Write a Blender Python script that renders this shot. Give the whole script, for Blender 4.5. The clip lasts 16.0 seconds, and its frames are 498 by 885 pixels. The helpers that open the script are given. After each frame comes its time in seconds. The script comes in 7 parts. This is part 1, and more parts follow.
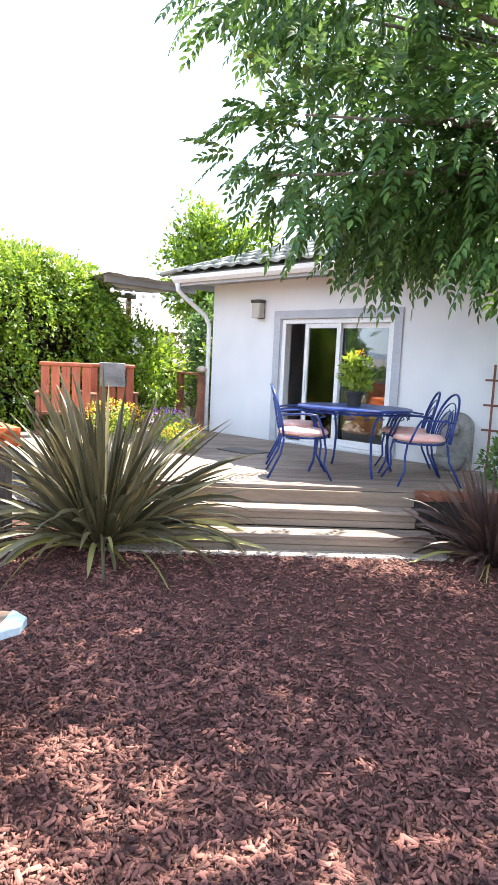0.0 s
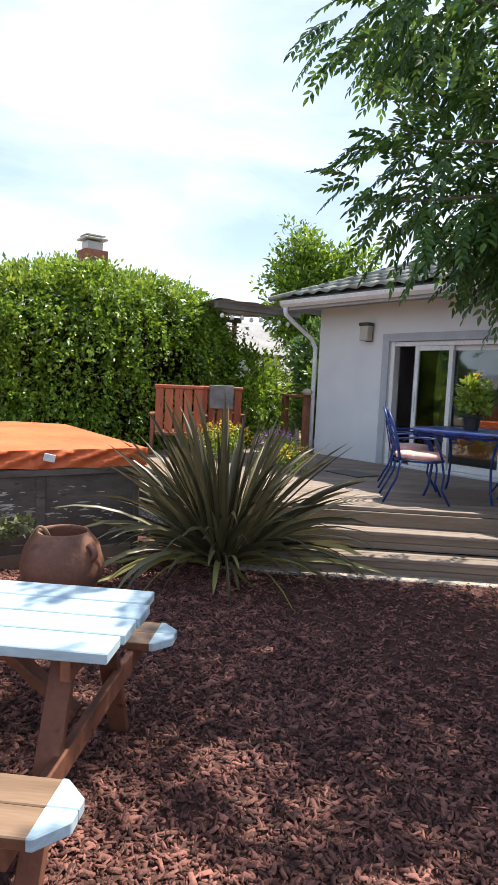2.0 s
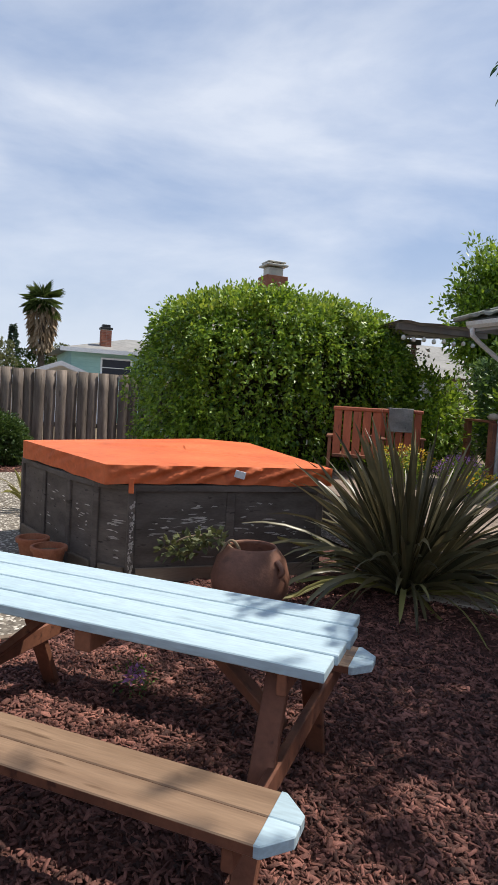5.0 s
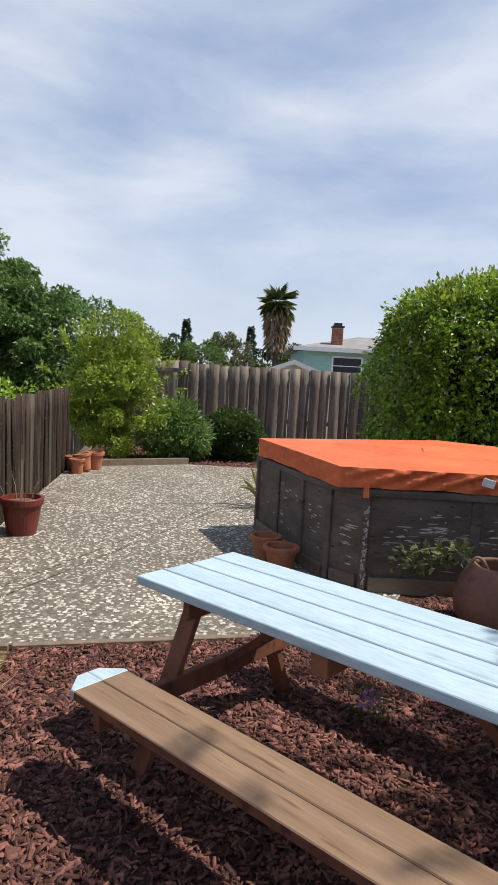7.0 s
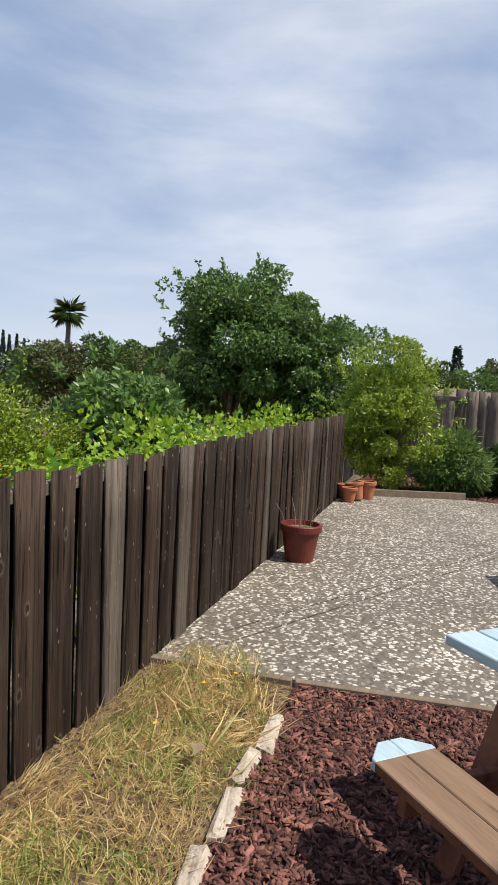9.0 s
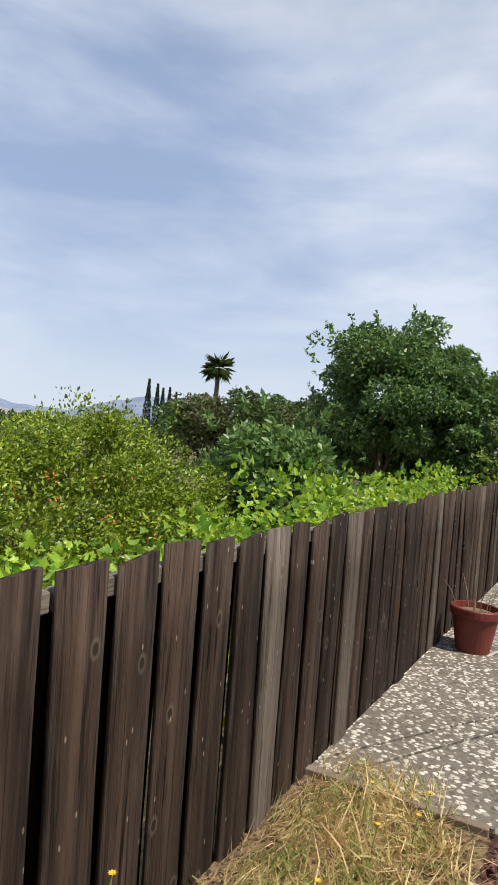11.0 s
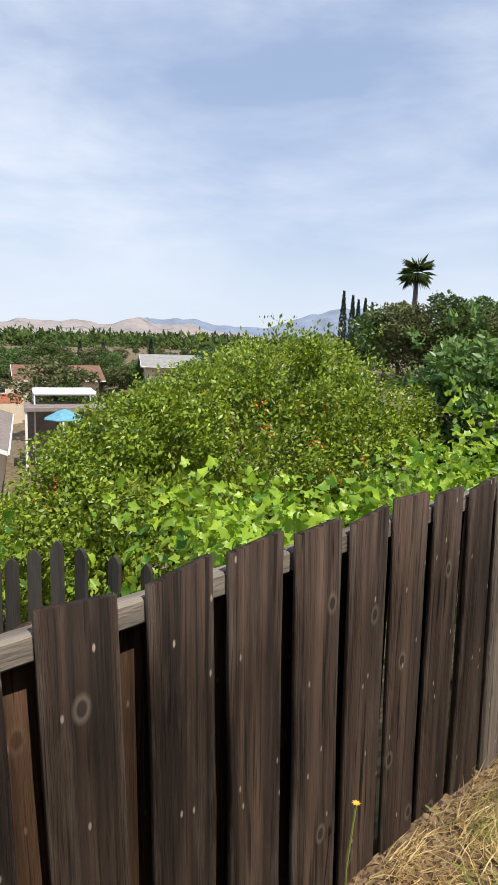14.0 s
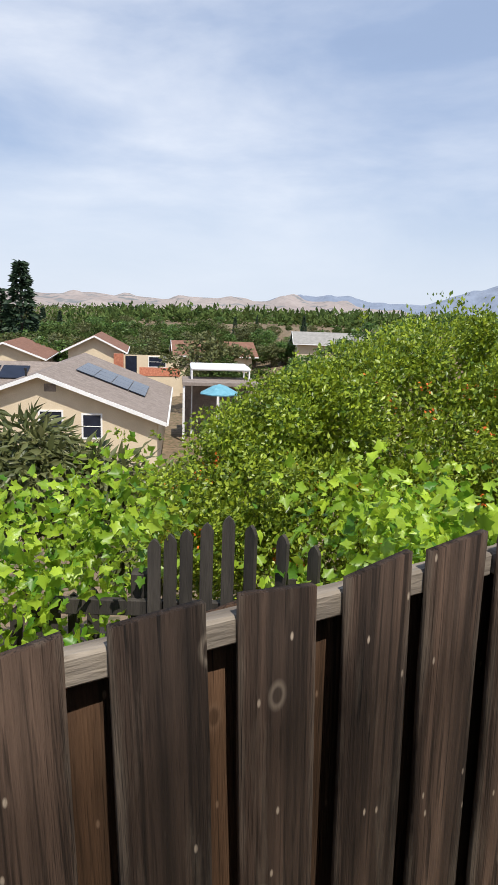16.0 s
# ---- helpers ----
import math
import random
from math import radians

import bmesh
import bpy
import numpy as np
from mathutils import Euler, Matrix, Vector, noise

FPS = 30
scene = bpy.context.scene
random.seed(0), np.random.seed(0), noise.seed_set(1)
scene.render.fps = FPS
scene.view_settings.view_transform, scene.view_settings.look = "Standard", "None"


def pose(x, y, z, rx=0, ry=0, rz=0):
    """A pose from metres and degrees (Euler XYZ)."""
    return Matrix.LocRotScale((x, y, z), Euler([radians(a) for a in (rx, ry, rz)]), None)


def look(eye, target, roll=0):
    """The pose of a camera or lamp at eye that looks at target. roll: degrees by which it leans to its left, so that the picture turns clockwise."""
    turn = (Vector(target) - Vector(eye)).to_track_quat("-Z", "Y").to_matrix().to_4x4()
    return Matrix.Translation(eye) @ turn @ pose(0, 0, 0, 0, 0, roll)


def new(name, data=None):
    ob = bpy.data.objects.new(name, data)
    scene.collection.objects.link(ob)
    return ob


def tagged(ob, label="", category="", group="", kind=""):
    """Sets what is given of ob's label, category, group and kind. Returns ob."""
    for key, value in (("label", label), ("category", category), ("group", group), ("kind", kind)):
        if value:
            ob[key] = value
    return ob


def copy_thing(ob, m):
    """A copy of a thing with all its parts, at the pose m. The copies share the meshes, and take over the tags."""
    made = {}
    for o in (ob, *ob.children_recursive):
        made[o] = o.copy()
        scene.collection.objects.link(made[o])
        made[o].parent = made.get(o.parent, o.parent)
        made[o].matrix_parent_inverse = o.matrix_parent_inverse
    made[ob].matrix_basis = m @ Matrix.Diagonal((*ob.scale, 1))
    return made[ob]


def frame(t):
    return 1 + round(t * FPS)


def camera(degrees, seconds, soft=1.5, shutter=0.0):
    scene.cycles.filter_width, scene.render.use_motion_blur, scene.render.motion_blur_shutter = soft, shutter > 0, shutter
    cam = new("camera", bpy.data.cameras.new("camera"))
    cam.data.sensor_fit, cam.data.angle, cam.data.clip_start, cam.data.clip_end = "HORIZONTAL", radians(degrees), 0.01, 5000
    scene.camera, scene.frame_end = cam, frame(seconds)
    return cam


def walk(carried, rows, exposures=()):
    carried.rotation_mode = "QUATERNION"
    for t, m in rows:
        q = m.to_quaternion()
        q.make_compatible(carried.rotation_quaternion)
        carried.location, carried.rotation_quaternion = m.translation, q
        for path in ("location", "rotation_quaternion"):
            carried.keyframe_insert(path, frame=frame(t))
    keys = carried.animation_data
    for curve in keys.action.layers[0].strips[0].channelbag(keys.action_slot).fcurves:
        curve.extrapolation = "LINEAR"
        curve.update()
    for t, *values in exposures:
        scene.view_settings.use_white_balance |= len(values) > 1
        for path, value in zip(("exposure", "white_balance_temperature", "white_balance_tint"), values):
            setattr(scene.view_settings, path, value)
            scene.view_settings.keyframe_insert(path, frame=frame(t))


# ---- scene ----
LENS = 43.23
cam = camera(LENS, 16.0, soft=1.0)

# seconds, eye x y z, heading left of +y, pitch, roll
PATH = [
    (0, 7.436, 2.547, 1.644, 44.86, -6.87, 2.58), (0.5, 7.419, 2.528, 1.639, 48.10, -7.24, 2.82),
    (1, 7.384, 2.451, 1.646, 49.93, -7.10, 3.61), (1.5, 7.342, 2.357, 1.652, 51.66, -6.15, 3.28),
    (2, 7.312, 2.290, 1.651, 53.05, -5.31, 2.58), (2.5, 7.303, 2.243, 1.660, 54.79, -4.46, 2.10),
    (3, 7.273, 2.199, 1.654, 57.20, -4.16, 2.71), (3.5, 7.246, 2.164, 1.660, 60.74, -4.14, 2.28),
    (6, 7.166, 2.105, 1.625, 73.51, -4.95, 3.27), (6.5, 7.079, 2.123, 1.650, 78.90, -5.55, 2.31),
    (7, 6.920, 2.099, 1.640, 88.56, -5.47, 3.17), (7.5, 6.872, 2.066, 1.646, 95.97, -4.69, 4.08),
    (8, 6.852, 2.015, 1.645, 104.61, -4.04, 3.92), (8.2, 6.830, 1.998, 1.640, 107.17, -3.93, 3.69),
    (10.3, 6.340, 1.541, 1.611, 118.59, -1.43, 5.04), (10.5, 6.313, 1.509, 1.614, 120.80, -0.21, 5.37),
    (11, 6.245, 1.441, 1.618, 125.31, -0.27, 5.32), (11.5, 6.237, 1.424, 1.612, 129.97, -1.02, 4.97),
    (12, 6.245, 1.411, 1.611, 134.26, -1.55, 4.35), (12.5, 6.252, 1.386, 1.626, 137.43, -1.71, 2.86),
    (13, 6.260, 1.364, 1.672, 136.89, -1.43, 2.40), (13.5, 6.268, 1.364, 1.715, 138.84, -3.92, 0.42),
    (14, 6.284, 1.348, 1.740, 142.71, -9.23, 1.78), (14.5, 6.285, 1.322, 1.743, 144.03, -13.43, 1.96),
    (15, 6.309, 1.283, 1.753, 148.06, -12.32, 1.78), (15.5, 6.337, 1.251, 1.751, 153.20, -11.51, 1.81),
    (16, 6.359, 1.234, 1.745, 156.20, -11.67, 2.03),
]


def view(x, y, z, heading, pitch, roll):
    a, p = radians(heading), radians(pitch)
    ahead = Vector((-math.sin(a) * math.cos(p), math.cos(a) * math.cos(p), math.sin(p)))
    return look((x, y, z), Vector((x, y, z)) + ahead, roll)


EXPOSURES = [(0, 2.22), (0.5, 2.08), (1.0, 1.7), (1.5, 1.2), (2.0, 0.78), (2.5, 0.58), (3.0, 0.12), (3.5, 0.05), (6.0, -0.04), (8.0, -0.05), (10.5, -0.03), (12, 0.0), (13.5, 0.0), (14.5, 0.25), (15, 0.1), (16, 0.06)]
walk(cam, [(r[0], view(*r[1:])) for r in PATH], EXPOSURES)

# ------------------------------------------------------------ light
SUN_ELEV, SUN_AZ = radians(59), radians(0)          # azimuth from +y towards +x
world = bpy.data.worlds.new("sky")
scene.world = world
world.use_nodes = True
wn, wl = world.node_tree.nodes, world.node_tree.links
wn.clear()
out = wn.new("ShaderNodeOutputWorld")
bg = wn.new("ShaderNodeBackground")
sky = wn.new("ShaderNodeTexSky")
sky.sky_type = "NISHITA"
sky.sun_disc = False
sky.sun_elevation, sky.sun_rotation = SUN_ELEV, SUN_AZ
sky.air_density, sky.dust_density, sky.ozone_density = 1.0, 0.6, 2.5
tc = wn.new("ShaderNodeTexCoord")
mp = wn.new("ShaderNodeMapping")
mp.inputs["Scale"].default_value = (1.1, 1.1, 3.4)
mp.inputs["Rotation"].default_value = (0.12, -0.10, 0.5)
nz = wn.new("ShaderNodeTexNoise")
nz.inputs["Scale"].default_value = 2.1
nz.inputs["Detail"].default_value = 8
nz.inputs["Roughness"].default_value = 0.54
nz.inputs["Distortion"].default_value = 0.25
rp = wn.new("ShaderNodeValToRGB")
rp.color_ramp.elements[0].position, rp.color_ramp.elements[0].color = 0.32, (0.60, 0.60, 0.60, 1)
rp.color_ramp.elements[1].position, rp.color_ramp.elements[1].color = 0.70, (0.84, 0.84, 0.84, 1)
mx = wn.new("ShaderNodeMix")
mx.data_type = "RGBA"
tint = wn.new("ShaderNodeValToRGB")
tint.color_ramp.elements[0].position, tint.color_ramp.elements[0].color = 0.36, (0.48, 0.60, 0.85, 1)
tint.color_ramp.elements[1].position, tint.color_ramp.elements[1].color = 0.68, (0.82, 0.88, 1.0, 1)
lift = wn.new("ShaderNodeVectorMath")
lift.operation = "SCALE"
lift.inputs["Scale"].default_value = 10.2
wl.new(nz.outputs["Fac"], tint.inputs[0])
wl.new(tint.outputs[0], lift.inputs[0])
wl.new(lift.outputs[0], mx.inputs[7])
wl.new(tc.outputs["Generated"], mp.inputs["Vector"])
wl.new(mp.outputs[0], nz.inputs["Vector"])
wl.new(nz.outputs["Fac"], rp.inputs[0])
sep_ = wn.new("ShaderNodeSeparateXYZ")
thin = wn.new("ShaderNodeMapRange")
thin.inputs[1].default_value, thin.inputs[2].default_value, thin.inputs[3].default_value, thin.inputs[4].default_value = 0.45, 0.95, 1.0, 0.25
cover_ = wn.new("ShaderNodeMath")
cover_.operation = "MULTIPLY"
wl.new(tc.outputs["Generated"], sep_.inputs[0])
wl.new(sep_.outputs["Z"], thin.inputs[0])
wl.new(rp.outputs[0], cover_.inputs[0])
wl.new(thin.outputs[0], cover_.inputs[1])
wl.new(cover_.outputs[0], mx.inputs[0])
wl.new(sky.outputs[0], mx.inputs[6])
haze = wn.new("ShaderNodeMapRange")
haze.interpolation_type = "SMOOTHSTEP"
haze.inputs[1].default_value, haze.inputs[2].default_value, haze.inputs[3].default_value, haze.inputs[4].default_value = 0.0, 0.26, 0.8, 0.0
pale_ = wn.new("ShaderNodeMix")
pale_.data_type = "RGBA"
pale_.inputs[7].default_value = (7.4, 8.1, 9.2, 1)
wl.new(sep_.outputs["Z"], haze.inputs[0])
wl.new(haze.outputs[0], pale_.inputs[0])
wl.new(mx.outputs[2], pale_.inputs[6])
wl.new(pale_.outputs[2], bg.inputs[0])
wl.new(bg.outputs[0], out.inputs[0])
bg.inputs[1].default_value = 0.1

sun = new("sun", bpy.data.lights.new("sun", "SUN"))
sun.data.energy, sun.data.angle, sun.data.color = 5.0, radians(0.6), (1.0, 0.94, 0.84)
sun_way = Vector((math.sin(SUN_AZ) * math.cos(SUN_ELEV), math.cos(SUN_AZ) * math.cos(SUN_ELEV), math.sin(SUN_ELEV)))
sun.matrix_world = look(sun_way * 50, (0, 0, 0))

# ------------------------------------------------------------ materials
rng = np.random.default_rng(7)


def material(name, c1, c2, scale=6.0, rough=0.7, bump=0.3, stretch=(1, 1, 1), metal=0.0, vary=0.0, fine=60.0,
             dark=None, dark_at=0.62, dist=0.01, island=0.0, spec=0.4, coords="Object"):
    """A two-scale noise material: c1 to c2 broadly, fine grain in value and relief, dark wear patches, variation piece by piece."""
    m = bpy.data.materials.new(name)
    m.use_nodes = True
    n, l = m.node_tree.nodes, m.node_tree.links
    b = n["Principled BSDF"]
    t = n.new("ShaderNodeTexCoord")
    mp_ = n.new("ShaderNodeMapping")
    mp_.inputs["Scale"].default_value = stretch
    l.new(t.outputs[coords], mp_.inputs[0])
    vec = mp_.outputs[0]
    if vary:
        oi = n.new("ShaderNodeObjectInfo")
        ad = n.new("ShaderNodeVectorMath")
        ad.operation = "MULTIPLY_ADD"
        cx = n.new("ShaderNodeCombineXYZ")
        for k in range(3):
            l.new(oi.outputs["Random"], cx.inputs[k])
        ad.inputs[1].default_value = (37, 19, 53)
        l.new(cx.outputs[0], ad.inputs[0])
        l.new(vec, ad.inputs[2])
        vec = ad.outputs[0]
    a = n.new("ShaderNodeTexNoise")
    a.inputs["Scale"].default_value, a.inputs["Detail"].default_value = scale, 5
    f = n.new("ShaderNodeTexNoise")
    f.inputs["Scale"].default_value, f.inputs["Detail"].default_value = fine, 4
    l.new(vec, a.inputs["Vector"])
    l.new(vec, f.inputs["Vector"])
    r = n.new("ShaderNodeValToRGB")
    r.color_ramp.elements[0].position, r.color_ramp.elements[0].color = 0.33, (*c1, 1)
    r.color_ramp.elements[1].position, r.color_ramp.elements[1].color = 0.68, (*c2, 1)
    l.new(a.outputs["Fac"], r.inputs[0])
    col = r.outputs[0]
    if dark:
        v = n.new("ShaderNodeTexNoise")
        v.inputs["Scale"].default_value, v.inputs["Detail"].default_value = scale * 2.7, 6
        l.new(vec, v.inputs["Vector"])
        q = n.new("ShaderNodeMapRange")
        q.inputs[1].default_value, q.inputs[2].default_value = dark_at, dark_at + 0.08
        l.new(v.outputs["Fac"], q.inputs[0])
        x = n.new("ShaderNodeMix")
        x.data_type = "RGBA"
        x.inputs[7].default_value = (*dark, 1)
        l.new(q.outputs[0], x.inputs[0])
        l.new(col, x.inputs[6])
        col = x.outputs[2]
    # fine grain and piece variation in value
    g = n.new("ShaderNodeMapRange")
    g.inputs[3].default_value, g.inputs[4].default_value = 0.72, 1.28
    l.new(f.outputs["Fac"], g.inputs[0])
    val = g.outputs[0]
    for amount, src in ((vary, "o"), (island, "i")):
        if amount:
            node = n.new("ShaderNodeObjectInfo" if src == "o" else "ShaderNodeNewGeometry")
            w = n.new("ShaderNodeMapRange")
            w.inputs[3].default_value, w.inputs[4].default_value = 1 - amount, 1 + amount
            l.new(node.outputs["Random" if src == "o" else "Random Per Island"], w.inputs[0])
            k = n.new("ShaderNodeMath")
            k.operation = "MULTIPLY"
            l.new(val, k.inputs[0])
            l.new(w.outputs[0], k.inputs[1])
            val = k.outputs[0]
    h = n.new("ShaderNodeVectorMath")
    h.operation = "SCALE"
    l.new(col, h.inputs[0])
    l.new(val, h.inputs["Scale"])
    l.new(h.outputs[0], b.inputs["Base Color"])
    b.inputs["Roughness"].default_value, b.inputs["Metallic"].default_value = rough, metal
    b.inputs["Specular IOR Level"].default_value = spec
    if bump:
        bp = n.new("ShaderNodeBump")
        bp.inputs["Strength"].default_value, bp.inputs["Distance"].default_value = bump, dist
        l.new(f.outputs["Fac"], bp.inputs["Height"])
        l.new(bp.outputs[0], b.inputs["Normal"])
    return m


def plank_material(name, c1, c2, pale, vary=0.3):
    """Old sawn boards: long grain, cracks, knots with a pale ring, pale flecks of lichen."""
    m = material(name, c1, c2, 7, 0.82, 1.0, (2.6, 2.6, 0.12), fine=75, vary=vary, dark=tuple(0.3 * x for x in c1), dark_at=0.62, dist=0.006, spec=0.2)
    n, l = m.node_tree.nodes, m.node_tree.links
    b = n["Principled BSDF"]
    col = b.inputs["Base Color"].links[0].from_socket
    t = n.new("ShaderNodeTexCoord")
    oi = n.new("ShaderNodeObjectInfo")
    cx = n.new("ShaderNodeCombineXYZ")
    l.new(oi.outputs["Random"], cx.inputs[2])
    ad = n.new("ShaderNodeVectorMath")
    ad.operation = "MULTIPLY_ADD"
    ad.inputs[1].default_value = (0, 0, 40)
    l.new(cx.outputs[0], ad.inputs[0])
    l.new(t.outputs["Object"], ad.inputs[2])

    def spots(scale, stretch, lo, hi, seed):
        mp_ = n.new("ShaderNodeMapping")
        mp_.inputs["Scale"].default_value = stretch
        mp_.inputs["Rotation"].default_value = (math.pi / 2, 0, 0)
        mp_.inputs["Location"].default_value = (seed, 0.31 * seed, 0.7 * seed)
        l.new(ad.outputs[0], mp_.inputs[0])
        v = n.new("ShaderNodeTexVoronoi")
        v.voronoi_dimensions = "2D"
        v.inputs["Scale"].default_value = scale
        l.new(mp_.outputs[0], v.inputs["Vector"])
        r = n.new("ShaderNodeMapRange")
        r.inputs[1].default_value, r.inputs[2].default_value, r.inputs[3].default_value, r.inputs[4].default_value = lo, hi, 1, 0
        l.new(v.outputs["Distance"], r.inputs[0])
        return r.outputs[0]

    def worn(lo, hi):
        """Silvered where the grain has weathered, in long uneven patches and along both edges."""
        mp_ = n.new("ShaderNodeMapping")
        mp_.inputs["Scale"].default_value = (9, 3, 1.1)
        l.new(ad.outputs[0], mp_.inputs[0])
        v = n.new("ShaderNodeTexNoise")
        v.inputs["Scale"].default_value, v.inputs["Detail"].default_value, v.inputs["Roughness"].default_value = 1.3, 7, 0.68
        l.new(mp_.outputs[0], v.inputs["Vector"])
        sx = n.new("ShaderNodeSeparateXYZ")
        l.new(t.outputs["Object"], sx.inputs[0])
        ab = n.new("ShaderNodeMath")
        ab.operation = "ABSOLUTE"
        l.new(sx.outputs["X"], ab.inputs[0])
        ed = n.new("ShaderNodeMapRange")
        ed.inputs[1].default_value, ed.inputs[2].default_value, ed.inputs[4].default_value = 0.070, 0.088, 0.16
        l.new(ab.outputs[0], ed.inputs[0])
        su = n.new("ShaderNodeMath")
        l.new(v.outputs["Fac"], su.inputs[0])
        l.new(ed.outputs[0], su.inputs[1])
        r = n.new("ShaderNodeMapRange")
        r.inputs[1].default_value, r.inputs[2].default_value = lo, hi
        l.new(su.outputs[0], r.inputs[0])
        return r.outputs[0]

    def grain(lo, hi):
        """Thin dark lines of open grain, wandering along the board."""
        mp_ = n.new("ShaderNodeMapping")
        mp_.inputs["Scale"].default_value = (75, 40, 1.6)
        l.new(ad.outputs[0], mp_.inputs[0])
        v = n.new("ShaderNodeTexNoise")
        v.inputs["Scale"].default_value, v.inputs["Detail"].default_value, v.inputs["Distortion"].default_value = 1.0, 4, 0.8
        l.new(mp_.outputs[0], v.inputs["Vector"])
        r = n.new("ShaderNodeMapRange")
        r.inputs[1].default_value, r.inputs[2].default_value = lo, hi
        l.new(v.outputs["Fac"], r.inputs[0])
        return r.outputs[0]

    for fac, colour, amount in ((grain(0.54, 0.64), tuple(0.45 * x for x in c1), 0.75), (worn(0.55, 0.85), tuple(0.62 * x for x in pale), 0.6), (spots(3.1, (1, 1, 0.62), 0.040, 0.075, 0), pale, 0.38), (spots(3.1, (1, 1, 0.62), 0.030, 0.048, 0), tuple(1.1 * x for x in c1), 0.9),
                                (spots(9, (1, 1, 0.4), 0.02, 0.042, 3), tuple(1.4 * x for x in pale), 0.7), (spots(7.5, (1, 1, 0.06), 0.008, 0.018, 7), tuple(0.2 * x for x in c1), 1.0)):
        k = n.new("ShaderNodeMath")
        k.operation = "MULTIPLY"
        k.inputs[1].default_value = amount
        l.new(fac, k.inputs[0])
        x = n.new("ShaderNodeMix")
        x.data_type = "RGBA"
        x.inputs[7].default_value = (*colour, 1)
        l.new(k.outputs[0], x.inputs[0])
        l.new(col, x.inputs[6])
        col = x.outputs[2]
    l.new(col, b.inputs["Base Color"])
    return m


def leaf_material(name, c1, c2, island=0.35, rough=0.40, through_light=0.28, spec=0.5):
    """Foliage: colour varied leaf by leaf, part of the light passing through."""
    m = bpy.data.materials.new(name)
    m.use_nodes = True
    n, l = m.node_tree.nodes, m.node_tree.links
    b = n["Principled BSDF"]
    g = n.new("ShaderNodeNewGeometry")
    r = n.new("ShaderNodeValToRGB")
    r.color_ramp.elements[0].color, r.color_ramp.elements[1].color = (*c1, 1), (*c2, 1)
    l.new(g.outputs["Random Per Island"], r.inputs[0])
    t = n.new("ShaderNodeTexCoord")
    a = n.new("ShaderNodeTexNoise")
    a.inputs["Scale"].default_value = 1.6
    l.new(t.outputs["Object"], a.inputs["Vector"])
    w = n.new("ShaderNodeMapRange")
    w.inputs[3].default_value, w.inputs[4].default_value = 1 - island, 1 + island
    l.new(a.outputs["Fac"], w.inputs[0])
    h = n.new("ShaderNodeVectorMath")
    h.operation = "SCALE"
    l.new(r.outputs[0], h.inputs[0])
    l.new(w.outputs[0], h.inputs["Scale"])
    l.new(h.outputs[0], b.inputs["Base Color"])
    b.inputs["Roughness"].default_value = rough
    b.inputs["Specular IOR Level"].default_value = spec
    tr = n.new("ShaderNodeBsdfTranslucent")
    hs = n.new("ShaderNodeHueSaturation")
    hs.inputs["Hue"].default_value, hs.inputs["Value"].default_value = 0.475, 1.7
    l.new(h.outputs[0], hs.inputs["Color"])
    l.new(hs.outputs[0], tr.inputs[0])
    mix = n.new("ShaderNodeMixShader")
    mix.inputs[0].default_value = through_light
    l.new(b.outputs[0], mix.inputs[1])
    l.new(tr.outputs[0], mix.inputs[2])
    l.new(mix.outputs[0], n["Material Output"].inputs[0])
    return m


def glass_material(name, tint=(0.8, 0.85, 0.85)):
    m = bpy.data.materials.new(name)
    m.use_nodes = True
    n, l = m.node_tree.nodes, m.node_tree.links
    n.remove(n["Principled BSDF"])
    tr, gl, fr, mix = n.new("ShaderNodeBsdfTransparent"), n.new("ShaderNodeBsdfGlossy"), n.new("ShaderNodeFresnel"), n.new("ShaderNodeMixShader")
    tr.inputs[0].default_value = (*tint, 1)
    gl.inputs["Roughness"].default_value = 0.01
    fr.inputs["IOR"].default_value = 1.75
    l.new(fr.outputs[0], mix.inputs[0])
    l.new(tr.outputs[0], mix.inputs[1])
    l.new(gl.outputs[0], mix.inputs[2])
    l.new(mix.outputs[0], n["Material Output"].inputs[0])
    return m


